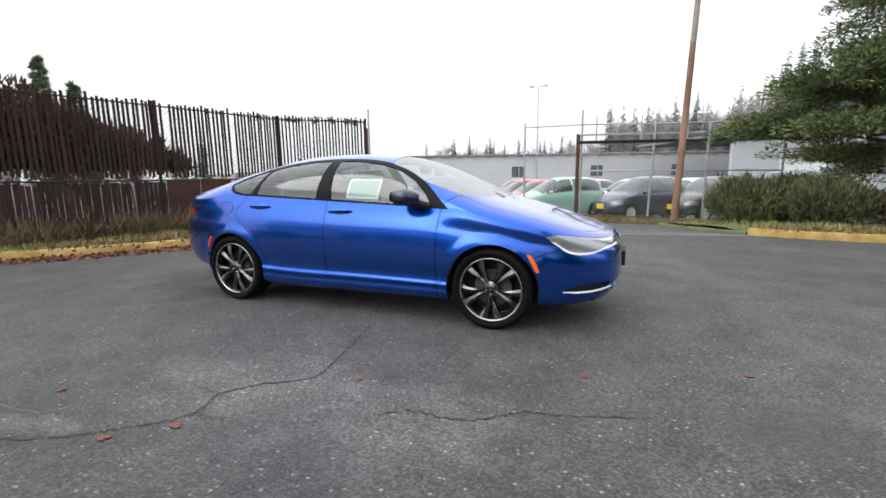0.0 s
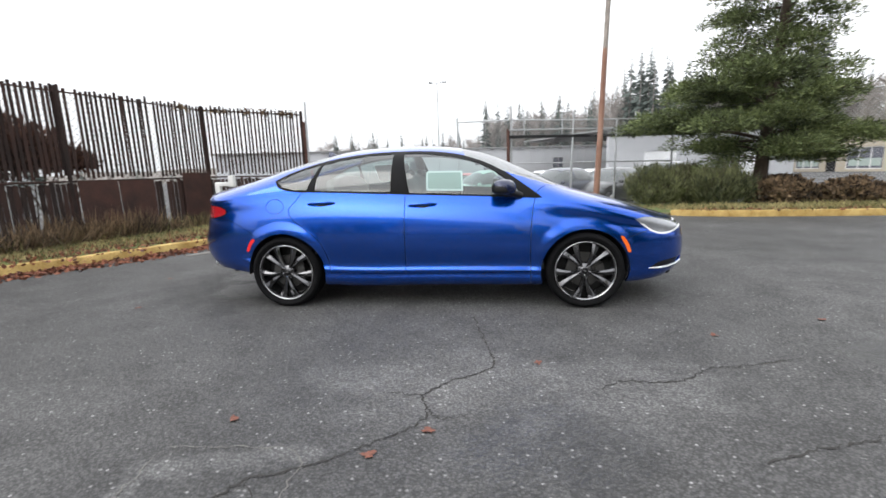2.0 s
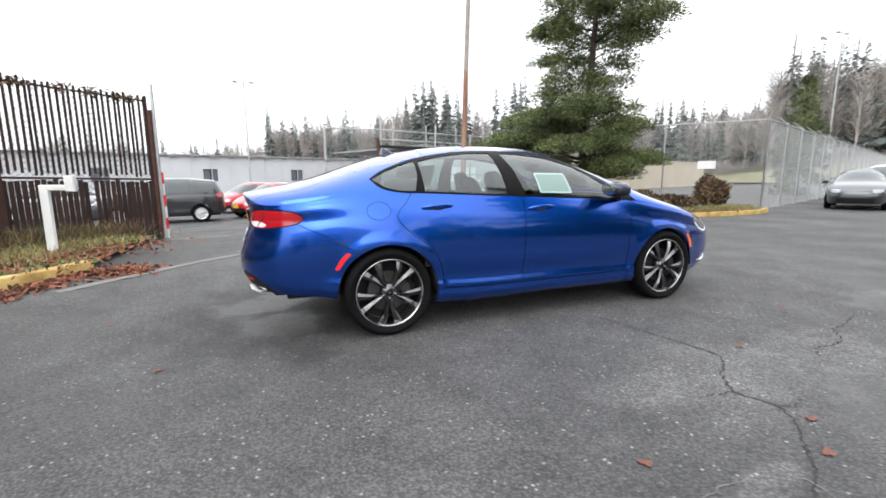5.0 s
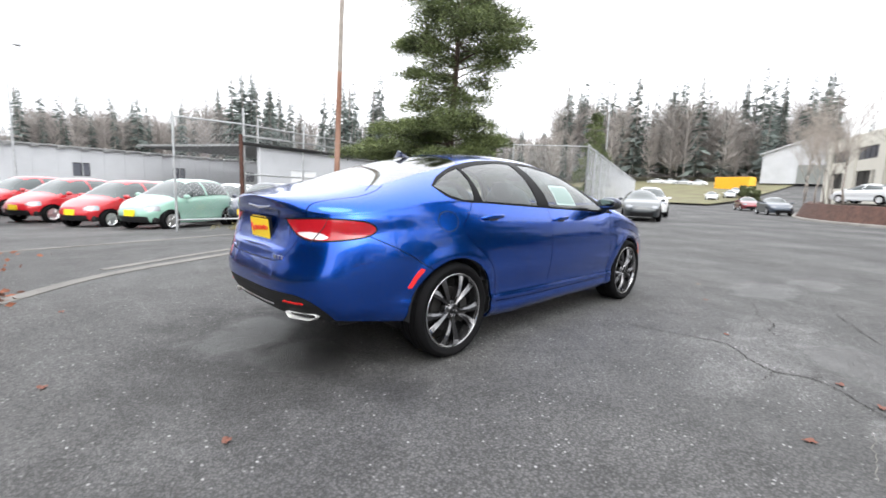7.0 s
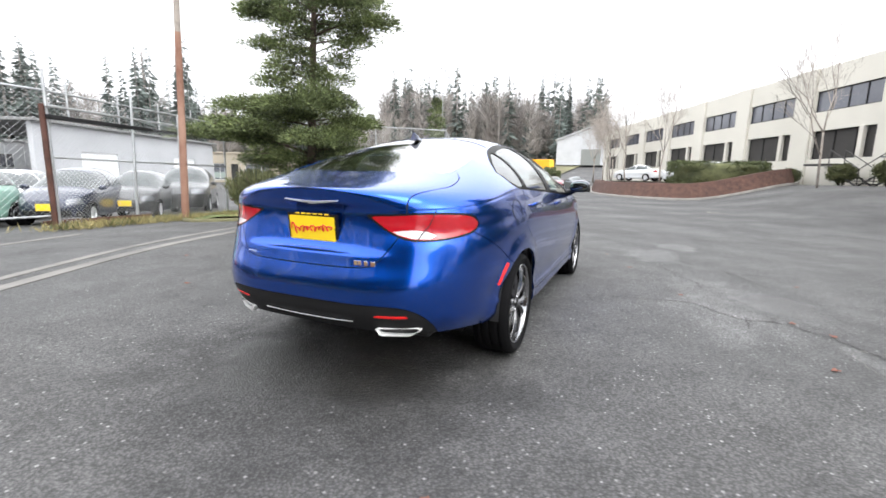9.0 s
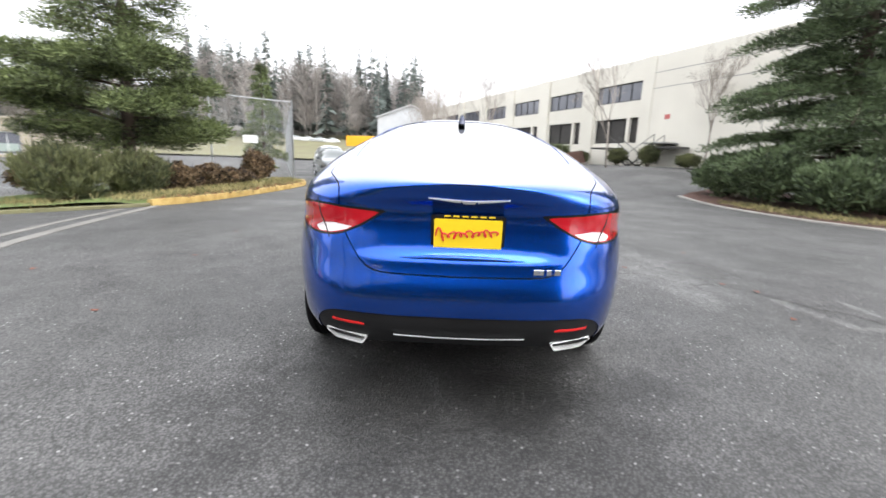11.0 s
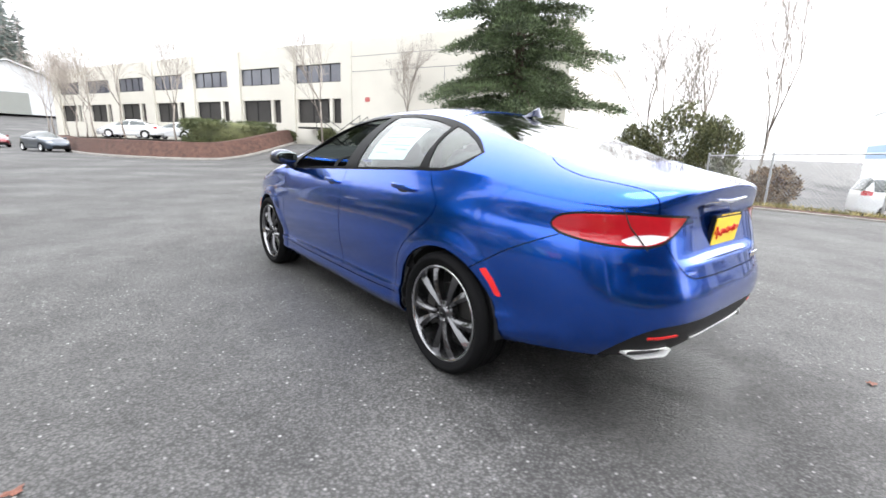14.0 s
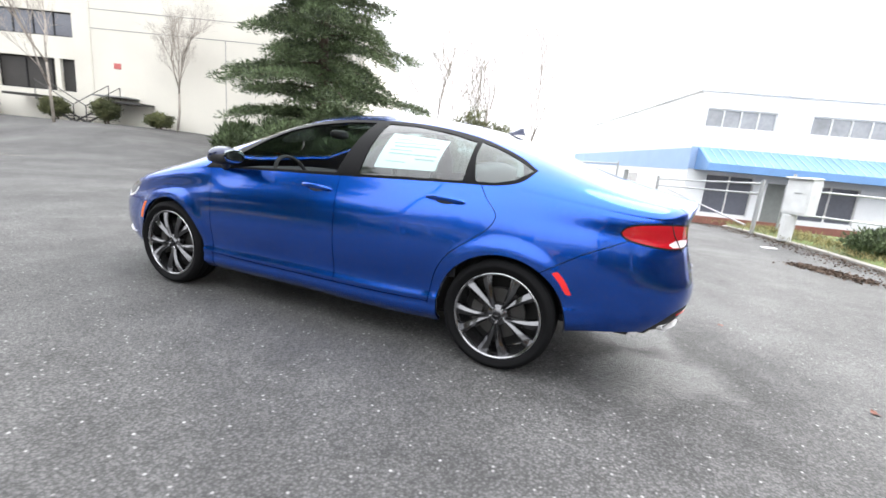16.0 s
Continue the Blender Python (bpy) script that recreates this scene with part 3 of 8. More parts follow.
# ---- car bodies: one smooth skin, cut along its panel gaps ----
class Skin:
    """Triangles with normals and a girth coordinate, which can be cut along lines."""

    def __init__(self, v, n, q, t):
        self.v, self.n, self.q, self.t = v, n, q, t

    def take(self, keep):
        t = self.t[keep]
        used = np.unique(t)
        back = np.full(len(self.v), -1)
        back[used] = np.arange(len(used))
        return Skin(self.v[used], self.n[used], self.q[used], back[t])

    def split(self, f, valid=None):
        """Cuts every triangle along f = 0; returns f with the new vertices at 0."""
        f = np.where(np.abs(f) < 2e-4, 2e-4, f)
        pos = f > 0
        cnt = pos[self.t].sum(1)
        mixed = (cnt == 1) | (cnt == 2)
        if valid is not None:
            mixed &= valid[self.t].all(1)
        ids = np.nonzero(mixed)[0]
        if not len(ids):
            return f
        nv, nn, nq, made, tris = [], [], [], {}, []
        base = len(self.v)

        def cut(a, b):
            k = (a, b) if a < b else (b, a)
            if k not in made:
                t = f[a] / (f[a] - f[b])
                made[k] = base + len(nv)
                nv.append(self.v[a] + (self.v[b] - self.v[a]) * t)
                nn.append(self.n[a] + (self.n[b] - self.n[a]) * t)
                nq.append(self.q[a] + (self.q[b] - self.q[a]) * t)
            return made[k]
        for i in ids:
            tri = [int(k) for k in self.t[i]]
            lone = pos[tri].sum() == 1
            k = [j for j in range(3) if pos[tri[j]] == lone][0]
            a, b, c = tri[k], tri[(k + 1) % 3], tri[(k + 2) % 3]
            ab, ac = cut(a, b), cut(a, c)
            tris += [(a, ab, ac), (ab, b, c), (ab, c, ac)]
        # neighbours across the valid border keep whole edges shut
        self.v = np.vstack([self.v, nv])
        self.n = np.vstack([self.n, nn])
        self.q = np.concatenate([self.q, nq])
        self.t = np.vstack([self.t[~mixed], np.array(tris)])
        return np.concatenate([f, np.zeros(len(nv))])

    def side(self, f):
        """Which triangles lie on the positive side, after a split."""
        w = f[self.t]
        return w[np.arange(len(w)), np.abs(w).argmax(1)] > 0

    def cut_out(self, f, where=None):
        """Splits along f = 0 and parts the skin into inside (f < 0) and the rest."""
        if where is not None:
            f = np.where(where, f, np.maximum(np.abs(f), 0.05))
        f = self.split(f)
        out = self.side(f)
        inner, rest = self.take(~out), self.take(out)
        return inner, rest

    def pieces(self):
        lab = np.arange(len(self.v))
        while True:
            m = lab[self.t].min(1)
            nxt = lab.copy()
            for k in range(3):
                np.minimum.at(nxt, self.t[:, k], m)
            nxt = nxt[nxt]
            if (nxt == lab).all():
                break
            lab = nxt
        tl = lab[self.t[:, 0]]
        return [self.take(tl == k) for k in np.unique(tl)]

    def near(self, p):
        c = self.v[self.t].mean(1)
        return np.linalg.norm(c - np.array(p), axis=1).min()


def line_distance(p, line):
    """Distance from plane points to an open line, and on which side of it they lie."""
    best = np.full(len(p), 1e9)
    sign = np.ones(len(p))
    for a, b in zip(line[:-1], line[1:]):
        d = b - a
        t = np.clip(((p - a) @ d) / (d @ d), 0, 1)
        r = p - a - t[:, None] * d
        dist = np.hypot(r[:, 0], r[:, 1])
        s = np.sign(d[0] * (p[:, 1] - a[1]) - d[1] * (p[:, 0] - a[0]))
        near = dist < best
        best, sign = np.where(near, dist, best), np.where(near, s, sign)
    return best, np.where(sign == 0, 1, sign)


def outline_distance(p, poly):
    """Signed distance to a closed outline, negative inside."""
    loop = np.vstack([poly, poly[:1]])
    d, _ = line_distance(p, loop)
    inside = np.zeros(len(p), bool)
    for a, b in zip(loop[:-1], loop[1:]):
        hit = (a[1] > p[:, 1]) != (b[1] > p[:, 1])
        with np.errstate(divide="ignore", invalid="ignore"):
            xx = a[0] + (p[:, 1] - a[1]) * (b[0] - a[0]) / (b[1] - a[1])
        inside ^= hit & (p[:, 0] < xx)
    return np.where(inside, -d, d)


def view(s, kind):
    if kind == "side":
        return s.v[:, [0, 2]]
    if kind == "top":
        return s.v[:, [0, 1]]
    if kind == "end":
        return s.v[:, [1, 2]]
    return np.column_stack([s.q, s.v[:, 2]])        # "girth": along the plan from the tail's middle


def gap(s, kind, pts, where, width=0.0028, n=5):
    """Takes a thin panel gap out of the skin."""
    line = spline(pts, n)
    d, sg = line_distance(view(s, kind), line)
    ok = where(s)
    valid = (d < 0.09) & ok
    s.split(np.where(valid, d * sg, 1.0), valid)
    d, _ = line_distance(view(s, kind), line)
    f = np.where(where(s) & (d < 0.09), d - width, 0.05)
    f = s.split(f)
    return s.take(s.side(f))


def skin_of(c, nu, nl, nup):
    """The left half of a body. c holds its lengths and its curves over the length and the height."""
    xf, xr, n, w = c["front"], c["rear"], c["square"], c["half_width"]
    mid, half = (xf + xr) / 2, (xf - xr) / 2
    th = np.linspace(0, math.pi, 6001)
    px = mid - half * np.sign(np.cos(th)) * np.abs(np.cos(th)) ** (2 / n)
    py = w * np.abs(np.sin(th)) ** (2 / n)
    arc = np.concatenate([[0], np.cumsum(np.hypot(np.diff(px), np.diff(py)))])
    q = np.linspace(0, arc[-1], nu)
    x0 = np.interp(q, arc, px)
    pl = np.interp(q, arc, py) / w
    zc, zb, zs = c["top"](x0), c["belt"](x0), c["bottom"](x0)
    cab = smoothstep(0.10, 0.34, zc - zb)
    r = np.linspace(0, 1, nl)
    lo = c["side"](r)
    ledge = smoothstep(0.80, 1.0, r)
    lo = np.repeat(lo[None, :], nu, 0)
    if "side_end" in c:     # the bumpers are plainly rounded
        we = smoothstep(1.62, 1.95, np.abs(x0))[:, None]
        lo = lo * (1 - we) + c["side_end"](r)[None, :] * we
    ys = w * pl[:, None] * (lo - ledge[None, :] * (1 - cab[:, None]) * c["shoulder"])
    zl = zs[:, None] + (zb - zs)[:, None] * r[None, :]
    for xw in c["axles"]:
        ys += c["flare"] * np.exp(-((x0[:, None] - xw) / 0.34) ** 2) * np.exp(-((zl - 0.55) / 0.22) ** 2) * pl[:, None]
        if "lip" in c:      # raised lip round the wheel arch
            ys += c["lip"] * (1 - smoothstep(0.405, 0.50, np.hypot(x0[:, None] - xw, zl - 0.325))) * pl[:, None]
    ph = np.linspace(0, math.pi / 2, nup) ** 1.0
    ea = (c["hood_round"][0] * (1 - cab) + c["cabin_round"][0] * cab)[:, None]
    eb = (c["hood_round"][1] * (1 - cab) + c["cabin_round"][1] * cab)[:, None]
    hu = np.sin(ph)[None, :] ** (2 / eb)
    yu = ys[:, -1:] * np.cos(ph)[None, :].clip(0) ** (2 / ea)
    zu = zb[:, None] + (zc - zb)[:, None] * hu
    y = np.hstack([ys, yu[:, 1:]])
    z = np.hstack([zl, zu[:, 1:]])
    x = np.repeat(x0[:, None], y.shape[1], 1)
    x = x + (c["nose"](z) - xf) * smoothstep(xf - 1.1, xf, x0)[:, None] ** 1.6
    x = x + (c["tail"](z) - xr) * smoothstep(xr + 0.75, xr, x0)[:, None] ** 1.6
    if "recess" in c:       # hollow round the plate in the boot lid
        deep, half_y, zm, half_z = c["recess"]
        x = x + deep * np.exp(-(np.abs(y) / half_y) ** 4) * np.exp(-(np.abs(z - zm) / half_z) ** 8) * smoothstep(xr + 0.5, xr + 0.1, x0)[:, None]
    y[:, -1] = 0
    y[0] = y[-1] = 0
    p = np.stack([x, y, z], 2)
    full = np.concatenate([p, p[:, -2::-1] * [1, -1, 1]], 1)        # over the middle for true normals
    du, dv = np.gradient(full, axis=0), np.gradient(full, axis=1)
    nm = np.cross(du, dv)
    nm = nm[:, :p.shape[1]]
    ln = np.linalg.norm(nm, axis=2, keepdims=True)
    nm = np.where(ln > 1e-9, nm / np.maximum(ln, 1e-9), 0)
    nm[0], nm[-1] = nm[1] * [1, 0, 1], nm[-2] * [1, 0, 1]
    if nm[nu // 2, nl // 2, 1] < 0:
        nm = -nm
    k = p.shape[1]
    a = (np.arange(nu - 1)[:, None] * k + np.arange(k - 1)[None, :]).ravel()
    t = np.vstack([np.column_stack([a, a + k + 1, a + k]), np.column_stack([a, a + 1, a + k + 1])])
    v = p.reshape(-1, 3)
    nn = nm.reshape(-1, 3)
    ar = np.cross(v[t[:, 1]] - v[t[:, 0]], v[t[:, 2]] - v[t[:, 0]])
    t = t[np.linalg.norm(ar, axis=1) > 1e-9]
    ar = ar[np.linalg.norm(ar, axis=1) > 1e-9]
    flip = (ar * nn[t].sum(1)).sum(1) < 0
    t[flip] = t[flip][:, ::-1]
    return Skin(v, nn, np.repeat(q, k), t)


def skin_mesh(name, skins, material, depth=0.018, inset=0.0, both=False):
    """A mesh from pieces of skin with its rim turned inwards. both: with its mirror image joined on."""
    vs, ns, fs = [], [], []
    base = 0
    for s in skins:
        for mirror in ((False, True) if both else (False,)):
            v, n, t = s.v.copy(), s.n.copy(), s.t.copy()
            if mirror:
                v[:, 1] *= -1
                n[:, 1] *= -1
                t = t[:, ::-1]
            n /= np.maximum(np.linalg.norm(n, axis=1, keepdims=True), 1e-9)
            v = v - n * inset
            vs.append(v)
            ns.append(n)
            fs += (t + base).tolist()
            base += len(v)
            if depth:
                e = np.vstack([t[:, [0, 1]], t[:, [1, 2]], t[:, [2, 0]]])
                key = np.sort(e, 1)
                _, inv, cnt = np.unique(key, axis=0, return_inverse=True, return_counts=True)
                rim = e[cnt[inv.ravel()] == 1]
                rim = rim[~((np.abs(v[rim[:, 0], 1]) < 1e-4) & (np.abs(v[rim[:, 1], 1]) < 1e-4))]
                if len(rim):
                    a, b = v[rim[:, 0]], v[rim[:, 1]]
                    a2, b2 = a - n[rim[:, 0]] * depth, b - n[rim[:, 1]] * depth
                    fn = np.cross(b - a, n[rim[:, 0]])
                    fn /= np.maximum(np.linalg.norm(fn, axis=1, keepdims=True), 1e-9)
                    m = len(rim)
                    vs.append(np.vstack([a, b, a2, b2]))
                    ns.append(np.vstack([fn] * 4))
                    i = np.arange(m)
                    fs += np.column_stack([base + i + m, base + i, base + i + 2 * m, base + i + 3 * m]).tolist()
                    base += 4 * m
    v, n = np.vstack(vs), np.vstack(ns)
    me = bpy.data.meshes.new(name)
    me.from_pydata(v.tolist(), [], fs)
    me.materials.append(material)
    me.polygons.foreach_set("use_smooth", [True] * len(me.polygons))
    me.update()
    me.normals_split_custom_set_from_vertices(n.tolist())
    return me

# ---- the blue saloon; its nose points along x, its wheels stand at x = 1.371 and -1.371 ----
CAR = {
    "front": 2.35, "rear": -2.42, "square": 4.5, "half_width": 0.925, "axles": (1.371, -1.371), "flare": 0.012, "lip": 0.010, "shoulder": -0.055,
    "hood_round": (3.6, 1.7), "cabin_round": (2.8, 1.32),
    "top": cubic([-2.42, -2.3, -2.1, -1.9, -1.7, -1.48, -1.2, -0.9, -0.6, -0.3, 0.0, 0.27, 0.5, 0.72, 0.95, 1.15, 1.35, 1.6, 1.9, 2.15, 2.3, 2.41],
                 [1.085, 1.108, 1.145, 1.19, 1.25, 1.325, 1.40, 1.456, 1.484, 1.491, 1.483, 1.452, 1.398, 1.315, 1.205, 1.105, 1.03, 0.965, 0.89, 0.815, 0.765, 0.72]),
    "belt": cubic([-2.42, -2.1, -1.8, -1.5, -1.27, -1.0, -0.24, 0.48, 0.95, 1.2, 1.5, 1.8, 2.1, 2.41],
                  [0.985, 1.0, 1.03, 1.065, 1.082, 1.078, 1.04, 1.008, 0.975, 0.935, 0.875, 0.815, 0.745, 0.655]),
    "bottom": cubic([-2.42, -1.9, -1.5, -0.9, 0.0, 0.9, 1.6, 2.0, 2.41], [0.36, 0.33, 0.27, 0.205, 0.205, 0.205, 0.215, 0.22, 0.25]),
    "side": cubic([0, 0.042, 0.10, 0.14, 0.168, 0.21, 0.257, 0.353, 0.473, 0.56, 0.653, 0.772, 0.892, 1.0],
                  [0.920, 0.958, 0.974, 0.972, 0.979, 0.971, 0.968, 0.983, 0.998, 1.0, 0.996, 0.983, 0.953, 0.912]),
    "side_end": cubic([0, 0.08, 0.2, 0.35, 0.473, 0.56, 0.653, 0.772, 0.892, 1.0], [0.930, 0.960, 0.978, 0.992, 0.999, 1.0, 0.996, 0.983, 0.953, 0.912]),
    "nose": cubic([0.2, 0.25, 0.34, 0.54, 0.66, 0.72, 0.8, 0.9, 1.1, 1.5], [2.21, 2.26, 2.325, 2.35, 2.33, 2.29, 2.235, 2.20, 2.17, 2.17]),
    "tail": cubic([0.3, 0.36, 0.44, 0.53, 0.62, 0.69, 0.74, 0.80, 0.88, 0.95, 1.0, 1.04, 1.075, 1.1, 1.3],
                  [-2.31, -2.35, -2.40, -2.425, -2.423, -2.402, -2.388, -2.376, -2.358, -2.350, -2.354, -2.366, -2.38, -2.38, -2.38]),
    "recess": (0.026, 0.42, 0.885, 0.115),
}
AX, WHEEL_R, HUB_Y = 1.371, 0.335, 0.885


def build_saloon():
    car = thing("car", "metallic blue four-door saloon with smoked alloy wheels, parked on asphalt", "car", at=pose(0, -0.018, 0))
    s = skin_of(CAR, 320, 96, 70)
    whole = Skin(s.v.copy(), s.n.copy(), s.q.copy(), s.t.copy())
    flank = lambda k: (k.v[:, 1] > 0.45)
    total = s.q.max()
    # wheel arches
    for xw in (AX, -AX):
        p = view(s, "side") - [xw, 0.325]
        f = np.hypot(p[:, 0] * (1.0 if xw > 0 else 0.985), p[:, 1]) - 0.382
        _, s = s.cut_out(f, s.v[:, 1] > 0.4)
    # side windows: black surround, then the panes in it
    dlo = spline([(-1.475, 1.188), (-1.40, 1.118), (-1.25, 1.084), (-1.0, 1.073), (-0.24, 1.036), (0.48, 1.003), (0.955, 0.978), (0.985, 0.992),
                  (0.86, 1.09), (0.68, 1.215), (0.48, 1.315), (0.24, 1.388), (-0.05, 1.425), (-0.35, 1.43), (-0.7, 1.412), (-1.05, 1.355),
                  (-1.33, 1.265), (-1.475, 1.188)], 6)[:-1]
    surround, s = s.cut_out(outline_distance(view(s, "side"), dlo), flank(s))
    panes = {
        "front": [(-0.165, 1.055), (0.3, 1.031), (0.72, 1.010), (0.83, 1.005), (0.765, 1.085), (0.61, 1.210), (0.435, 1.302), (0.22, 1.361), (-0.05, 1.398), (-0.258, 1.404)],
        "rear": [(-0.345, 1.062), (-0.70, 1.080), (-1.055, 1.096), (-1.055, 1.2), (-1.042, 1.326), (-0.85, 1.367), (-0.6, 1.398), (-0.365, 1.405)],
        "quarter": [(-1.140, 1.100), (-1.25, 1.104), (-1.372, 1.134), (-1.448, 1.188), (-1.325, 1.248), (-1.2, 1.294), (-1.078, 1.328), (-1.09, 1.24)],
    }
    pane_skin = {}
    for key, pts in panes.items():
        pp = np.array(pts)
        pane_skin[key], surround = surround.cut_out(outline_distance(view(surround, "side"), pp) - 0.004)
    # windscreen and rear window
    rear = np.array([(-1.955, 0.0), (-1.95, 0.2), (-1.92, 0.40), (-1.865, 0.54), (-1.80, 0.578), (-1.6, 0.578), (-1.35, 0.56), (-1.1, 0.53), (-1.0, 0.50),
                     (-0.965, 0.42), (-0.945, 0.2), (-0.94, 0.0), (-0.94, -0.3), (-1.955, -0.3)])
    high = lambda k: k.v[:, 2] > 1.05
    rear_pane, s = s.cut_out(outline_distance(view(s, "top"), rear), high(s))
    band, s = s.cut_out(outline_distance(view(s, "top"), rear * [1.008, 1] + [0.012, 0]) - 0.02, high(s))
    front = np.array([(1.31, 0.0), (1.29, 0.25), (1.22, 0.48), (1.10, 0.665), (1.06, 0.69), (0.95, 0.68), (0.7, 0.63), (0.45, 0.57), (0.33, 0.52), (0.29, 0.40),
                      (0.265, 0.2), (0.26, 0.0), (0.26, -0.3), (1.31, -0.3)])
    screen, s = s.cut_out(outline_distance(view(s, "top"), front), s.v[:, 2] > 0.98)
    # tail lamps, wrapped round the corner
    lamp = spline([(0.335, 0.958), (0.5, 0.968), (0.7, 0.978), (0.9, 0.972), (1.0, 0.956), (1.048, 0.926), (1.042, 0.892), (0.97, 0.864), (0.78, 0.840),
                   (0.6, 0.838), (0.48, 0.876), (0.335, 0.958)], 6)[:-1]
    behind = lambda k: k.v[:, 0] < -1.5
    tail, s = s.cut_out(outline_distance(view(s, "girth"), lamp), behind(s))
    tail_edge, tail = tail.cut_out(-0.010 - outline_distance(view(tail, "girth"), lamp))
    white, tail = tail.cut_out(outline_distance(view(tail, "girth"), np.array([(0.50, 0.882), (0.60, 0.892), (0.68, 0.886), (0.735, 0.866), (0.70, 0.850), (0.61, 0.850), (0.53, 0.868)])))
    # black rear apron
    apron_line = np.vstack([spline([(-0.1, 0.515), (0.25, 0.517), (0.5, 0.520), (0.60, 0.508), (0.68, 0.470), (0.75, 0.40), (0.82, 0.30)], 6), [[0.82, 0.1], [-0.1, 0.1]]])
    apron, s = s.cut_out(outline_distance(view(s, "girth"), apron_line), behind(s))
    # head lamps, grille, lower intake and fog lamp pocket
    ahead = lambda k: (k.v[:, 0] > 1.6) & (k.v[:, 1] > 0.36)
    eye = spline([(1.79, 0.772), (1.86, 0.715), (1.95, 0.655), (2.04, 0.632), (2.14, 0.64), (2.24, 0.672), (2.36, 0.695), (2.36, 0.722), (2.24, 0.738),
                  (2.12, 0.755), (1.99, 0.775), (1.88, 0.788), (1.79, 0.772)], 5)[:-1]
    lamp_front, s = s.cut_out(outline_distance(view(s, "side"), eye), ahead(s))
    led, lamp_front = lamp_front.cut_out(-0.015 - outline_distance(view(lamp_front, "side"), eye), lamp_front.v[:, 2] < 0.735)
    nose = lambda k: k.v[:, 0] > 2.0
    grille, s = s.cut_out(outline_distance(view(s, "end"), np.array([(-0.3, 0.665), (0.30, 0.67), (0.38, 0.69), (0.38, 0.715), (0.28, 0.725), (-0.3, 0.73)])), nose(s))
    intake, s = s.cut_out(outline_distance(view(s, "end"), np.array([(-0.3, 0.30), (0.42, 0.30), (0.60, 0.345), (0.50, 0.41), (0.30, 0.44), (-0.3, 0.45)])), nose(s))
    fogp = spline([(1.93, 0.335), (2.02, 0.385), (2.15, 0.405), (2.28, 0.41), (2.28, 0.36), (2.1, 0.335), (1.93, 0.335)], 5)[:-1]
    fog, s = s.cut_out(outline_distance(view(s, "side"), fogp), (s.v[:, 0] > 1.7) & (s.v[:, 1] > 0.6))
    # side reflectors hugging the wheel arches
    mark_r, s = s.cut_out(outline_distance(view(s, "side"), np.array([(-1.648, 0.652), (-1.682, 0.662), (-1.725, 0.615), (-1.768, 0.540), (-1.740, 0.530), (-1.700, 0.595)])), s.v[:, 1] > 0.6)
    mark_f, s = s.cut_out(outline_distance(view(s, "side"), np.array([(1.655, 0.640), (1.692, 0.632), (1.735, 0.56), (1.757, 0.497), (1.73, 0.487), (1.70, 0.555)])), s.v[:, 1] > 0.6)
    glint, apron = apron.cut_out(outline_distance(view(apron, "girth"), np.array([(0.43, 0.452), (0.61, 0.454), (0.605, 0.466), (0.435, 0.464)])))
    inner = Skin(s.v.copy(), s.n.copy(), s.q.copy(), s.t.copy())
    # panel gaps
    s = gap(s, "side", [(0.945, 1.0), (0.915, 0.85), (0.90, 0.65), (0.90, 0.45), (0.905, 0.2)], lambda k: k.v[:, 1] > 0.6)
    s = gap(s, "side", [(-0.205, 1.06), (-0.21, 0.85), (-0.215, 0.6), (-0.22, 0.325)], lambda k: k.v[:, 1] > 0.6)
    s = gap(s, "side", [(-1.165, 1.095), (-1.225, 1.01), (-1.285, 0.945), (-1.295, 0.90), (-1.26, 0.84), (-1.17, 0.765), (-1.06, 0.68), (-0.985, 0.58),
                        (-0.945, 0.46), (-0.925, 0.325)], lambda k: (k.v[:, 1] > 0.6))
    s = gap(s, "side", [(0.905, 0.335), (0.4, 0.325), (-0.22, 0.322), (-0.6, 0.325), (-0.925, 0.335)], lambda k: (k.v[:, 1] > 0.6))
    s = gap(s, "side", [(-1.58, 0.64), (-1.70, 0.715), (-1.82, 0.785), (-2.06, 0.895)], lambda k: (k.v[:, 1] > 0.6) & (k.v[:, 0] < -1.5))
    s = gap(s, "side", [(1.95, 0.665), (1.86, 0.66), (1.68, 0.60)], lambda k: (k.v[:, 1] > 0.6) & (k.v[:, 0] > 1.5))
    s = gap(s, "girth", [(-0.05, 0.692), (0.2, 0.695), (0.36, 0.703), (0.43, 0.735), (0.48, 0.79), (0.535, 0.86)], behind)
    s = gap(s, "top", [(-1.79, 0.60), (-1.87, 0.645), (-2.0, 0.655), (-2.12, 0.615), (-2.25, 0.56), (-2.31, 0.545)], lambda k: (k.v[:, 2] > 0.96) & (k.v[:, 0] < -1.6))
    s = gap(s, "top", [(0.93, 0.86), (1.02, 0.76), (1.075, 0.685)], lambda k: (k.v[:, 2] > 0.9) & (k.v[:, 0] > 0.8))
    s = gap(s, "top", [(1.07, 0.70), (1.3, 0.735), (1.6, 0.725), (1.85, 0.68), (2.0, 0.60), (2.09, 0.50), (2.15, 0.36)], lambda k: (k.v[:, 2] > 0.70) & (k.v[:, 0] > 0.9))
    s = gap(s, "top", [(2.15, 0.36), (2.20, 0.2), (2.215, -0.05)], lambda k: (k.v[:, 2] > 0.70) & (k.v[:, 0] > 0.9))
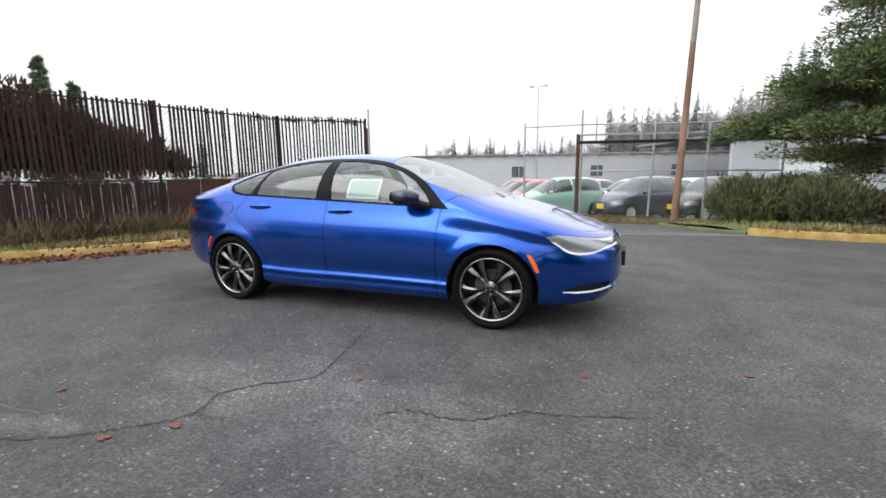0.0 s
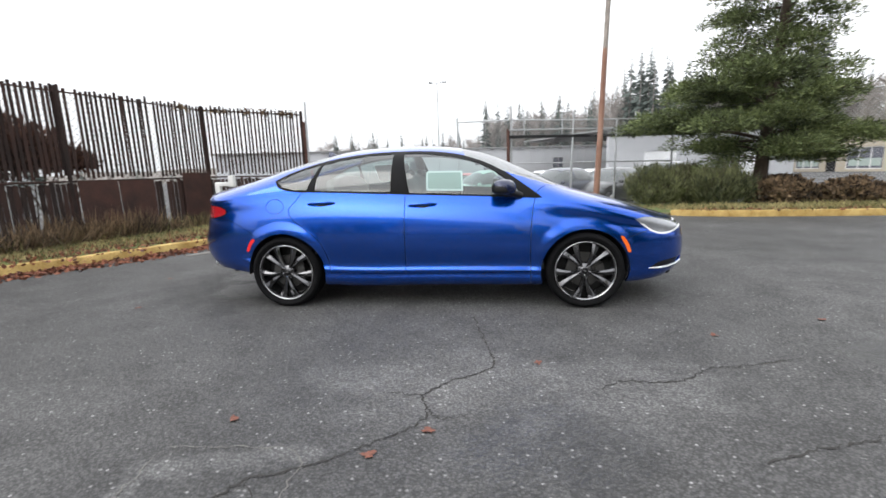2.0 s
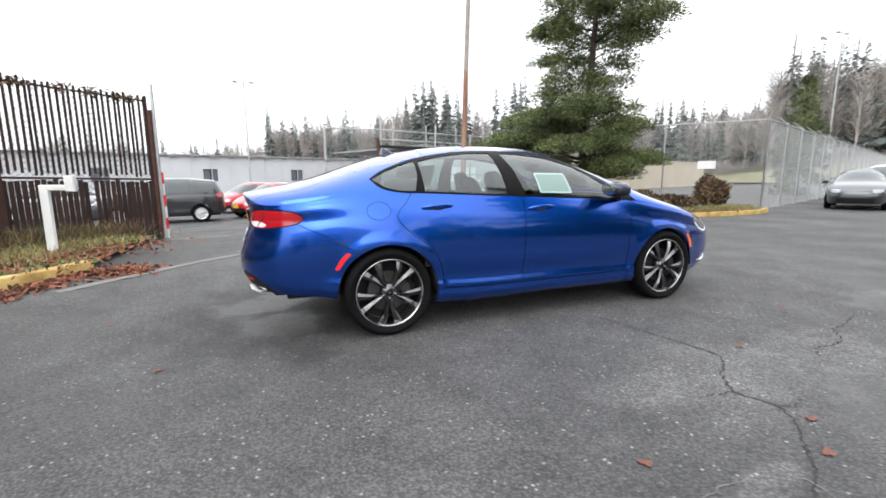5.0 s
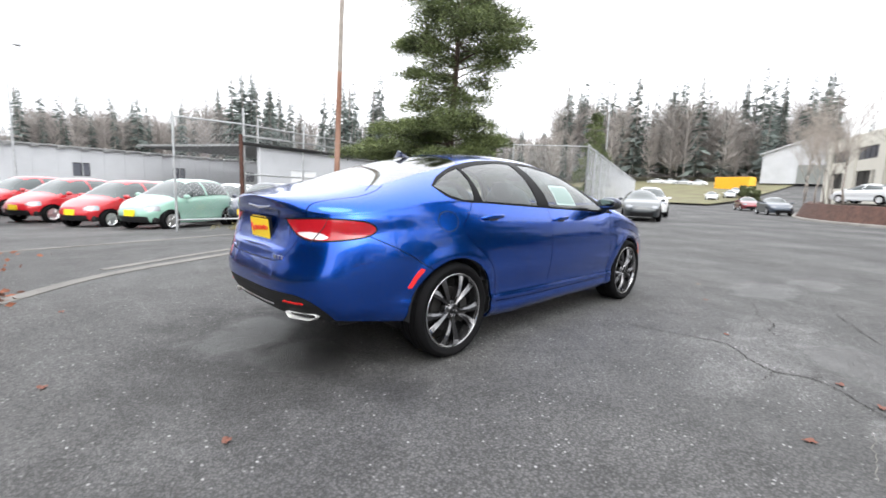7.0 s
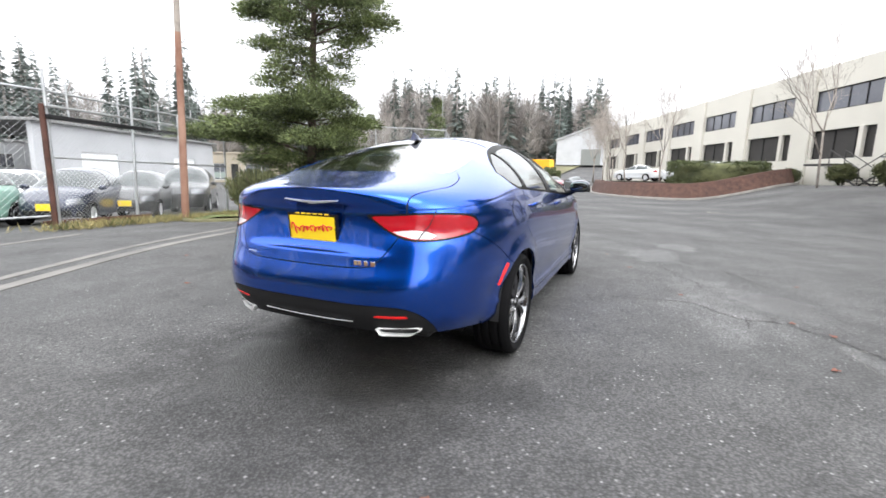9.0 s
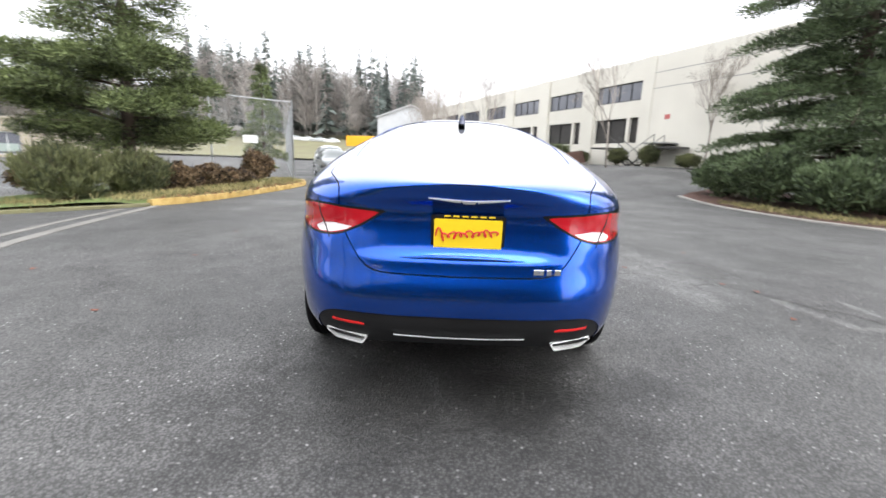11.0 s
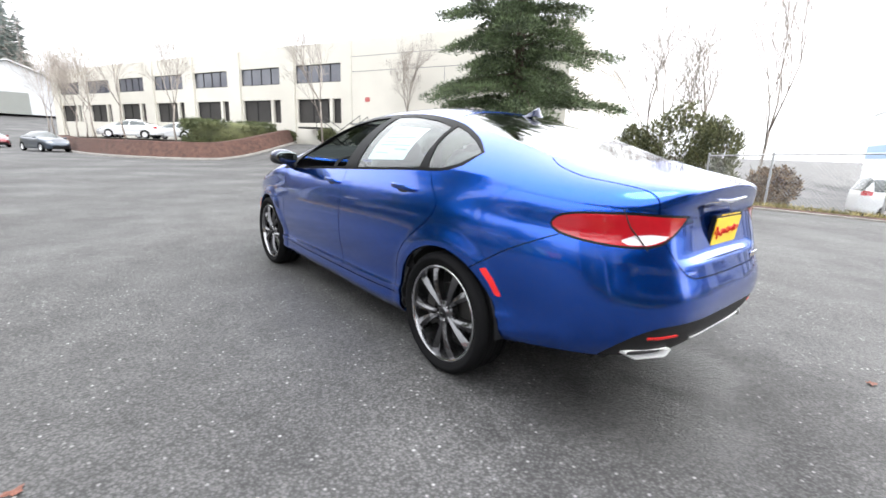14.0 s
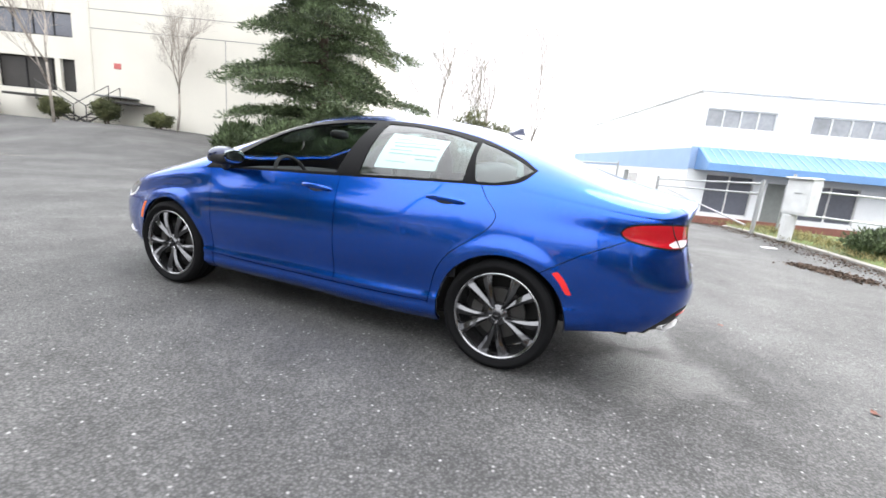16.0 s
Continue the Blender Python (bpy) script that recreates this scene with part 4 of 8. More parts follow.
    names = {"front_door": (0.35, 0.92, 0.7), "rear_door": (-0.6, 0.92, 0.7), "front_wing": (1.3, 0.9, 0.82), "hood": (1.7, 0.2, 0.93),
             "boot_lid": (-2.15, 0.2, 1.13), "rear_bumper": (-2.42, 0.1, 0.6), "front_bumper": (2.34, 0.1, 0.56), "body_shell": (-0.4, 0.1, 1.488)}
    middle = ("hood", "boot_lid", "rear_bumper", "front_bumper", "body_shell")
    found = {}
    for pc in s.pieces():
        if len(pc.t) < 6:
            continue
        best = min(names, key=lambda k: pc.near(names[k]))
        if pc.near(names[best]) > 0.05:
            best = "body_shell" if pc.v[:, 0].max() < 1.2 else "front_bumper"
        found.setdefault(best, []).append(pc)
    flip = Matrix.Diagonal((1, -1, 1, 1))

    def pair(name, skins, material, label="", depth=0.018, inset=0.0):
        out = []
        for sgn in (1, -1):
            me = skin_mesh(name, skins, material, depth, inset)
            if sgn < 0:
                me.transform(flip)
                me.flip_normals()
            out.append(link(name, me, car, label))
        return out
    for key, skins in found.items():
        if key in middle:
            link(key, skin_mesh(key, skins, BLUE, both=True), car)
        else:
            pair(key, skins, BLUE)
    pair("window_surround", [surround], BLACK_SURROUND, "gloss black window surround", 0.012, 0.002)
    fr = skin_mesh("front_window", [pane_skin["front"]], SIDE_GLASS, 0, 0.006)
    fr.transform(flip)
    fr.flip_normals()
    for ob in [link("side_window", fr, car, "closed tinted front window")] + pair("side_window", [pane_skin["rear"]], SIDE_GLASS, "tinted rear door window", 0, 0.006) \
            + pair("side_window", [pane_skin["quarter"]], SIDE_GLASS, "small tinted quarter window", 0, 0.006) \
            + [link("rear_window", skin_mesh("rear_window", [rear_pane], REAR_GLASS, 0, 0.003, True), car),
               link("windscreen", skin_mesh("windscreen", [screen], REAR_GLASS, 0, 0.003, True), car)]:
        ob.visible_shadow = False
    link("rear_window_seal", skin_mesh("rear_window_seal", [band], BLUE, 0.02, 0.0, True), car)
    for a, b, c2 in zip(pair("tail_lamp", [tail], RED_LENS, "red wrap-round tail lamp", 0.02, 0.001), pair("reverse_lamp", [white], WHITE_LENS, "", 0, 0.002),
                        pair("lamp_edge", [tail_edge], BLACK_GLOSS, "", 0.02, 0.001)):
        b.parent = c2.parent = a
    link("rear_apron", skin_mesh("rear_apron", [apron], BLACK_PLASTIC, 0.03, 0.006, True), car, "black plastic rear apron")
    for a, b in zip(pair("head_lamp", [lamp_front], HEADLAMP, "clear swept-back head lamp", 0.02, 0.003), pair("light_strip", [led], WHITE_PAINT, "", 0.01, 0.001)):
        b.parent = a
    link("grille", skin_mesh("grille", [grille], BLACK_GLOSS, 0.03, 0.02, True), car, "black radiator grille")
    link("lower_intake", skin_mesh("lower_intake", [intake], BLACK_PLASTIC, 0.03, 0.03, True), car)
    pair("fog_lamp_pocket", [fog], BLACK_PLASTIC, "", 0.03, 0.02)
    pair("side_reflector", [mark_r], RED_REFLECTOR, "red side reflector", 0.01, -0.002)
    pair("side_reflector", [mark_f], AMBER, "amber side reflector", 0.01, -0.002)
    pair("rear_reflector", [glint], RED_REFLECTOR, "red bumper reflector", 0.01, 0.003)
    link("inner_shell", skin_mesh("inner_shell", [inner], CLOTH, 0, 0.026, True), car)
    sheet_l, _ = pane_skin["rear"].cut_out(outline_distance(view(pane_skin["rear"], "side"), np.array([(-0.43, 1.118), (-0.86, 1.132), (-0.875, 1.325), (-0.455, 1.350)])))
    sheet_r, _ = pane_skin["front"].cut_out(outline_distance(view(pane_skin["front"], "side"), np.array([(-0.015, 1.068), (0.315, 1.058), (0.305, 1.238), (-0.025, 1.242)])))
    held, border = sheet_r.cut_out(outline_distance(view(sheet_r, "side"), np.array([(0.0, 1.082), (0.300, 1.073), (0.291, 1.224), (-0.010, 1.228)])))
    st = link("window_sticker", skin_mesh("window_sticker", [sheet_l], PAPER, 0, 0.012), car, "white printed price sheet inside the window")
    st["category"] = ""
    for me_skin, mt, nm in ((border, PAPER, "sheet_border"), (held, PALE_SHEET, "window_sheet")):
        me = skin_mesh(nm, [me_skin], mt, 0, 0.012)
        me.transform(flip)
        me.flip_normals()
        link(nm, me, car)
    return car, whole


car, CAR_SKIN = build_saloon()


def on_car(kind, a, b, side=1, out=0.0):
    """The place and the normal of the car's skin where it shows at a, b in a side, top or girth view."""
    p = view(CAR_SKIN, kind)
    ok = CAR_SKIN.v[:, 1] > 0.3 if kind == "side" else (CAR_SKIN.v[:, 0] < -1.5 if kind == "girth" else CAR_SKIN.v[:, 2] > 0.6)
    d = np.hypot(p[:, 0] - a, p[:, 1] - b) + np.where(ok, 0, 9)
    near = np.argsort(d)[:6]
    wts = 1 / (d[near] + 1e-4)
    v = (CAR_SKIN.v[near] * wts[:, None]).sum(0) / wts.sum()
    n = (CAR_SKIN.n[near] * wts[:, None]).sum(0)
    n /= np.linalg.norm(n)
    if kind == "side":
        v[0], v[2] = a, b
    v = v + n * out
    return Vector((v[0], v[1] * side, v[2])), Vector((n[0], n[1] * side, n[2]))


def rounded(w, h, r, n=5):
    """Outline of a rounded rectangle."""
    pts = []
    for cx, cy, a0 in ((w / 2 - r, h / 2 - r, 0), (-w / 2 + r, h / 2 - r, 90), (-w / 2 + r, -h / 2 + r, 180), (w / 2 - r, -h / 2 + r, 270)):
        pts += [(cx + r * math.cos(radians(a0 + 90 * k / n)), cy + r * math.sin(radians(a0 + 90 * k / n))) for k in range(n + 1)]
    return pts


def ball(g, c, r, nu=20, nv=12, square=1.0):
    """Rounded body with half-axes r; square below 1 makes it boxier."""
    vs, fs = [], []
    pw = lambda a: math.copysign(abs(a) ** square, a)
    for j in range(nv + 1):
        t = math.pi * j / nv - math.pi / 2
        for i in range(nu):
            p = 2 * math.pi * i / nu
            vs.append((c[0] + r[0] * pw(math.cos(t)) * pw(math.cos(p)), c[1] + r[1] * pw(math.cos(t)) * pw(math.sin(p)), c[2] + r[2] * pw(math.sin(t))))
    for j in range(nv):
        for i in range(nu):
            fs.append((j * nu + i, j * nu + (i + 1) % nu, (j + 1) * nu + (i + 1) % nu, (j + 1) * nu + i))
    return g.add(vs, fs)


def spoke_geo(lean):
    """One alloy spoke from hub to rim: a flat dark face, widening outwards, with a bevelled flank; lean: degrees it swings away from its pair's middle."""
    g = Geo()
    rows = []
    sg = 1 if lean > 0 else -1
    for k in range(10):
        t = k / 9
        r = 0.046 + t * (0.247 - 0.046)
        ang = radians(lean * (0.36 + 0.64 * t ** 0.85))
        w = 0.025 + 0.040 * t ** 1.5
        front = 0.080 + 0.019 * math.sin(math.pi * min(1, t * 0.78 + 0.06)) - 0.004 * t
        cx, cz = r * math.sin(ang), r * math.cos(ang)
        tx, tz = math.cos(ang), -math.sin(ang)
        ridge = 0.010 + 0.004 * t
        sec = [(-w / 2, -0.042), (-w / 2, -0.004), (-w / 2 + 0.002, -0.001), (sg * w * 0.08 - 0.0015, ridge), (sg * w * 0.08 + 0.0015, ridge), (w / 2 - 0.002, -0.001), (w / 2, -0.004), (w / 2, -0.042)]
        rows.append([(cx + u * tx, front - 0.008 + d, cz + u * tz) for u, d in sec])
    n = len(rows[0])
    for row in rows:
        g.v += row
    for i in range(len(rows) - 1):
        for j in range(n):
            g.f.append((i * n + j, i * n + (j + 1) % n, (i + 1) * n + (j + 1) % n, (i + 1) * n + j))
    g.f += [tuple(range(n)), tuple(range((len(rows) - 1) * n, len(rows) * n))]
    return g


def wheel_meshes():
    me = {}
    tread = [(0.257, -0.098), (0.268, -0.113), (0.295, -0.119), (0.318, -0.112), (0.329, -0.098), (0.334, -0.078)]
    for y in (-0.055, 0.0, 0.055):
        tread += [(0.3355, y - 0.018), (0.3355, y - 0.006), (0.329, y - 0.004), (0.329, y + 0.004), (0.3355, y + 0.006), (0.3355, y + 0.018)]
    tread += [(0.334, 0.078), (0.330, 0.096), (0.321, 0.109), (0.312, 0.1135), (0.310, 0.1175), (0.296, 0.1190), (0.294, 0.1165), (0.278, 0.115), (0.276, 0.112), (0.265, 0.106), (0.258, 0.097)]
    me["tyre"] = Geo().revolve(tread, 72, True).mesh("tyre", RUBBER, True)
    me["rim"] = Geo().revolve([(0.257, 0.098), (0.261, 0.104), (0.257, 0.107), (0.250, 0.103), (0.246, 0.092), (0.243, 0.07), (0.230, 0.0), (0.240, -0.09), (0.257, -0.098)], 72, True) \
        .mesh("rim", RIM_BARREL, True)
    me["rim"].set_sharp_from_angle(angle=radians(30))
    me["lip"] = Geo().revolve([(0.2570, 0.1040), (0.2595, 0.1060), (0.2612, 0.1045), (0.2605, 0.1015)], 72, True).mesh("rim_lip", RIM_BRIGHT, True)
    hub = Geo().revolve([(0.001, 0.088), (0.026, 0.088), (0.030, 0.084), (0.032, 0.078), (0.058, 0.079), (0.066, 0.072), (0.070, 0.03), (0.001, 0.03)], 40)
    me["hub"] = hub.mesh("hub", RIM_GREY, True)
    me["cap"] = Geo().revolve([(0.001, 0.0935), (0.024, 0.0925), (0.0275, 0.089), (0.0275, 0.08)], 28).mesh("centre_cap", BLACK_GLOSS, True)
    wing = Geo().prism([(-0.018, 0.003), (0, -0.003), (0.018, 0.003), (0, 0.001)], "y", 0.0925, 0.095)
    me["wing"] = wing.mesh("cap_emblem", CHROME)
    me["nut"] = Geo().revolve([(0.001, 0.092), (0.007, 0.091), (0.0095, 0.086), (0.0095, 0.074)], 8).mesh("wheel_nut", CHROME)
    for k, lean in (("a", 15.5), ("b", -15.5)):
        me[k] = spoke_geo(lean).mesh("spoke", RIM_GREY)
        bm = bmesh.new()
        bm.from_mesh(me[k])
        bmesh.ops.recalc_face_normals(bm, faces=bm.faces)
        bm.to_mesh(me[k])
        bm.free()
    me["disc"] = Geo().revolve([(0.07, 0.012), (0.155, 0.012), (0.157, 0.0), (0.155, -0.012), (0.07, -0.012)], 48, True).mesh("brake_disc", STEEL, True)
    me["disc"].set_sharp_from_angle(angle=radians(30))
    me["well"] = Geo().revolve([(0.232, -0.055), (0.12, -0.06), (0.001, -0.06)], 40).mesh("back_plate", SOOT, True)
    cal = Geo()
    pts = [(r * math.cos(radians(a)), r * math.sin(radians(a))) for r, seq in ((0.168, range(-32, 33, 8)), (0.100, range(32, -33, -8))) for a in seq]
    cal.prism(pts, "y", -0.03, 0.045)
    me["caliper"] = cal.mesh("brake_caliper", STEEL)
    return me


WHEEL = wheel_meshes()


def add_wheel(x, side):
    hub = link("wheel", WHEEL["hub"], car, "smoked ten-spoke alloy wheel with a black tyre")
    turn = 0 if side > 0 else 180
    hub.matrix_local = pose(x, 0.797 * side, WHEEL_R, 0, 0, turn)
    for key in ("tyre", "rim", "lip", "cap", "wing", "disc", "well"):
        o = link(WHEEL[key].name, WHEEL[key], hub)
        if key == "disc":
            o.matrix_local = pose(0, 0.015, 0)
    cal = link("brake_caliper", WHEEL["caliper"], hub)
    cal.matrix_local = pose(0, 0.015, 0, 0, (10 if side > 0 else 170) + (0 if x > 0 else 0), 0)
    for i in range(5):
        a = 72 * i + 36
        for k in ("a", "b"):
            o = link("spoke", WHEEL[k], hub)
            o.matrix_local = pose(0, 0, 0, 0, a, 0)
        n = link("wheel_nut", WHEEL["nut"], hub)
        n.matrix_local = pose(0, 0, 0, 0, a, 0) @ Matrix.Translation((0, -0.008, 0.046))


for wx in (AX, -AX):
    for sd in (1, -1):
        add_wheel(wx, sd)
        g = Geo()
        for k in range(0, 25):
            t = math.pi * (k / 24) * 1.02 - 0.03
            for y in (0.58, 0.875):
                r = 0.392 if y < 0.8 else 0.383
                g.v.append((wx + r * math.cos(t), y * sd, 0.325 + r * math.sin(t)))
        g.f = [(2 * k, 2 * k + 1, 2 * k + 3, 2 * k + 2) for k in range(24)]
        rim = [2 * k for k in range(25)]
        g.f.append(tuple(rim))
        part("wheel_arch_liner", g, SOOT, car)

# underside and lower sills
g = Geo().box((0.15, 0, 0.245), (3.6, 1.24, 0.15), bev=0.03).box((0, 0, 0.31), (4.2, 1.18, 0.06), bev=0.02)
g.box((0, 0, 0.25), (1.86, 1.46, 0.10), bev=0.03)
g.box((-1.95, 0, 0.38), (0.50, 1.30, 0.10), bev=0.03).box((1.95, 0, 0.29), (0.44, 1.30, 0.08), bev=0.02)
part("underbody", g, SOOT, car)
for sd in (1, -1):
    g = Geo().path([(-2.0, 0.45 * sd, 0.30), (-1.2, 0.40 * sd, 0.27), (-0.4, 0.2 * sd, 0.24)], 0.028, 8)
    part("exhaust_pipe", g, STEEL, car, smooth=True)

part("plate_bracket", Geo().box((2.362, 0, 0.52), (0.03, 0.32, 0.13), bev=0.006), BLACK_PLASTIC, car)

# door mirrors
for sd in (1, -1):
    g = ball(Geo(), (0.678, 0.990 * sd, 1.094), (0.094, 0.100, 0.055), 30, 18, 0.72)
    for i, p in enumerate(g.v):
        x, y, z = p
        t = (abs(y) - 0.990) / 0.100
        f = max(0.0, (x - 0.678) / 0.094)
        g.v[i] = (x - 0.015 * t, y, z - 0.012 * t * t - 0.022 * f * f)
    cap = part("door_mirror", g, MIRROR_CAP, car, "gloss dark navy door mirror", smooth=True)
    g = ball(Geo(), (0.655, 0.989 * sd, 1.074), (0.088, 0.103, 0.050), 28, 12, 0.72)
    part("mirror_housing", g, BLACK_PLASTIC, cap, smooth=True)
    g = ball(Geo(), (0.572, 0.990 * sd, 1.086), (0.006, 0.088, 0.045), 22, 10, 0.75)
    part("mirror_glass", g, MIRROR, cap, smooth=True)
    g = Geo().path([(0.82, 0.842 * sd, 1.000), (0.76, 0.89 * sd, 1.022), (0.69, 0.94 * sd, 1.045)], [0.030, 0.030, 0.028], 12)
    part("mirror_arm", g, BLACK_PLASTIC, cap, smooth=True)

# door handles, each over a flat black patch for the shade in its cup
for hx, hz in ((-0.98, 0.972), (-0.045, 0.940)):
    for sd in (1, -1):
        g = Geo()
        rows = []
        for k in range(13):
            t = k / 12 * 2 - 1
            x = hx + t * 0.128
            p, n = on_car("side", x, hz + 0.004 * t, 1)
            rise = 0.030 * (1 - abs(t) ** 3.2) + 0.002
            hh = 0.0155 * (1 - 0.55 * abs(t) ** 4)
            for a in range(10):
                u = 2 * math.pi * a / 10
                q = p + n * (rise + 0.008 * math.cos(u)) + Vector((0, 0, 1)) * (hh * math.sin(u))
                g.v.append((q.x, q.y * sd, q.z))
        for k in range(12):
            g.f += [(k * 10 + a, k * 10 + (a + 1) % 10, (k + 1) * 10 + (a + 1) % 10, (k + 1) * 10 + a) for a in range(10)]
        g.f += [tuple(range(10)), tuple(range(120, 130))]
        hd = part("door_handle", g, BLUE, car, smooth=True)
        g = Geo()
        ctr, _ = on_car("side", hx, hz, sd, 0.0025)
        g.v.append(tuple(ctr))
        for a in range(28):
            u = 2 * math.pi * a / 28
            p, _ = on_car("side", hx + 0.062 * math.cos(u), hz - 0.004 + 0.020 * math.sin(u), sd, 0.0025)
            g.v.append(tuple(p))
        g.f = [(0, 1 + a, 1 + (a + 1) % 28) for a in range(28)]
        part("handle_cup", g, BLACK_PLASTIC, hd, smooth=True)

# dark lining along the inner edge of the side windows
for sd in (1, -1):
    rim = spline([(-1.475, 1.188), (-1.40, 1.118), (-1.25, 1.084), (-1.0, 1.073), (-0.24, 1.036), (0.48, 1.003), (0.955, 0.978), (0.985, 0.992), (0.86, 1.09), (0.68, 1.215), (0.48, 1.315),
                  (0.24, 1.388), (-0.05, 1.425), (-0.35, 1.43), (-0.7, 1.412), (-1.05, 1.355), (-1.33, 1.265), (-1.475, 1.188)], 5)
    part("window_lining", Geo().path([tuple(on_car("side", a, b, sd, -0.017)[0]) for a, b in rim], 0.012, 6), BLACK_PLASTIC, car, smooth=True)

# dark trim panels inside the doors
for sd in (1, -1):
    for x0, x1 in ((-0.19, 0.90), (-1.08, -0.23)):
        g = Geo()
        nx, nz = 9, 6
        for i in range(nx):
            for j in range(nz):
                x = x0 + (x1 - x0) * i / (nx - 1)
                z = 0.50 + (float(CAR["belt"](x)) + 0.030 - 0.50) * j / (nz - 1)
                g.v.append(tuple(on_car("side", x, z, sd, -0.045 - 0.02 * math.sin(math.pi * j / (nz - 1)))[0]))
        g.f = [(i * nz + j, i * nz + j + 1, (i + 1) * nz + j + 1, (i + 1) * nz + j) for i in range(nx - 1) for j in range(nz - 1)]
        part("door_card", g, BLACK_PLASTIC, car, smooth=True)

# fuel flap: a round groove on the right rear quarter
g = Geo()
loop = [tuple(on_car("side", -1.435 + 0.088 * math.cos(2 * math.pi * a / 40), 0.955 + 0.066 * math.sin(2 * math.pi * a / 40), -1, 0.0004)[0]) for a in range(41)]
part("fuel_flap", g.path(loop, 0.0022, 6), SOOT, car, "round fuel flap groove", smooth=True)

# number plate holder, wings emblem, badges
PX, PY, PZ = -2.346, -0.02, 0.868
lean = Matrix.Rotation(radians(-6), 4, "Y")
holder = Geo().prism(rounded(0.318, 0.168, 0.010), "x", -0.006, 0.012)
holder.move(Matrix.Translation((PX, PY, PZ)) @ lean)
plate = part("number_plate_frame", holder, BLACK_GLOSS, car, "black frame with pale lettering bars round a yellow dealer plate")
g = Geo().prism(rounded(0.292, 0.138, 0.008), "x", -0.009, -0.005)
part("dealer_plate", g.move(Matrix.Translation((PX, PY, PZ)) @ lean), PLATE_YELLOW, plate)
g = Geo()
scr = []
for k in range(260):
    t = k / 259
    scr.append((-0.0105, 0.128 - 0.256 * t + 0.010 * math.cos(t * 62), -0.006 + 0.020 * t + (0.012 + 0.020 * math.exp(-(t / 0.08) ** 2) + 0.005 * math.cos(t * 23)) * math.sin(t * 62 + 0.8 * math.sin(t * 17))))
g.path(scr, 0.0036, 6)
part("plate_script", g.move(Matrix.Translation((PX, PY, PZ)) @ lean), PLATE_RED, plate)
g = Geo()
for z, ys in ((0.0815, (-0.10, -0.062, -0.024, 0.014, 0.052, 0.09)), (-0.079, (-0.13, -0.115, 0.13, 0.115)), (-0.058, (-0.03, 0.0, 0.03))):
    for y in ys:
        g.box((-0.0075, y, z), (0.002, 0.026, 0.0065))
part("frame_print", g.move(Matrix.Translation((PX, PY, PZ)) @ lean), PLATE_YELLOW, plate)
g = Geo()
for poly in ([(-0.028, 1.004), (0.028, 1.004), (0.034, 1.016), (-0.034, 1.016)], [(0.030, 1.007), (0.075, 1.010), (0.19, 1.021), (0.19, 1.024), (0.030, 1.016)],
             [(-0.030, 1.007), (-0.075, 1.010), (-0.19, 1.021), (-0.19, 1.024), (-0.030, 1.016)]):
    k = len(g.v)
    m = len(poly)
    for out in (0.006, -0.004):
        g.v += [tuple(on_car("girth", abs(y), z, 1 if y > 0 else -1, out)[0] + Vector((0, PY, 0))) for y, z in poly]
    g.f += [tuple(range(k, k + m)), tuple(range(k + m, k + 2 * m))] + [(k + a, k + (a + 1) % m, k + m + (a + 1) % m, k + m + a) for a in range(m)]
part("wings_emblem", g, POLISHED, car, "chrome winged emblem")


def letters(text, size, depth):
    cu = bpy.data.curves.new("letters", "FONT")
    cu.body, cu.size, cu.extrude, cu.align_x, cu.align_y = text, size, depth, "CENTER", "CENTER"
    tmp = bpy.data.objects.new("letters", cu)
    scene.collection.objects.link(tmp)
    me = bpy.data.meshes.new_from_object(tmp.evaluated_get(bpy.context.evaluated_depsgraph_get()))
    bpy.data.objects.remove(tmp)
    bpy.data.curves.remove(cu)
    return me


me = letters("AWD", 0.027, 0.0015)
me.materials.clear()
me.materials.append(CHROME)
p, n = on_car("girth", 0.375, 0.722, 1, 0.003)
ob = link("badge", me, car, "chrome drive badge")
ob.matrix_local = look(p, p - n) @ Matrix.Diagonal((1.1, 0.7, 1, 1))
g = Geo()
for y, w in ((-0.315, 0.024), (-0.343, 0.024), (-0.371, 0.024), (-0.408, 0.030)):
    p, n = on_car("girth", -y, 0.722, -1, 0.003)
    g.box(p, (0.004, w * 0.85, 0.024), bev=0.001)
part("badge", g, CHROME, car, "chrome model badge bars")

# lid gap across each tail lamp, and the grip ledge under the plate
for sd in (1, -1):
    g = Geo().path([tuple(on_car("girth", a, z, sd, 0.0005)[0]) for a, z in ((0.615, 0.828), (0.65, 0.87), (0.69, 0.92), (0.735, 0.988))], 0.0026, 6)
    part("lamp_gap", g, SOOT, car)
ledge = []
for k in range(-14, 15):
    ledge.append(tuple(on_car("girth", abs(k) / 14 * 0.27, 0.768 - 0.004 * (k / 14) ** 2, 1 if k > 0 else -1, 0.001)[0]))
part("grip_ledge", Geo().path(ledge, [0.011 * (1 - (abs(k) / 14.6) ** 2) + 0.001 for k in range(-14, 15)], 10), BLUE, car, smooth=True)

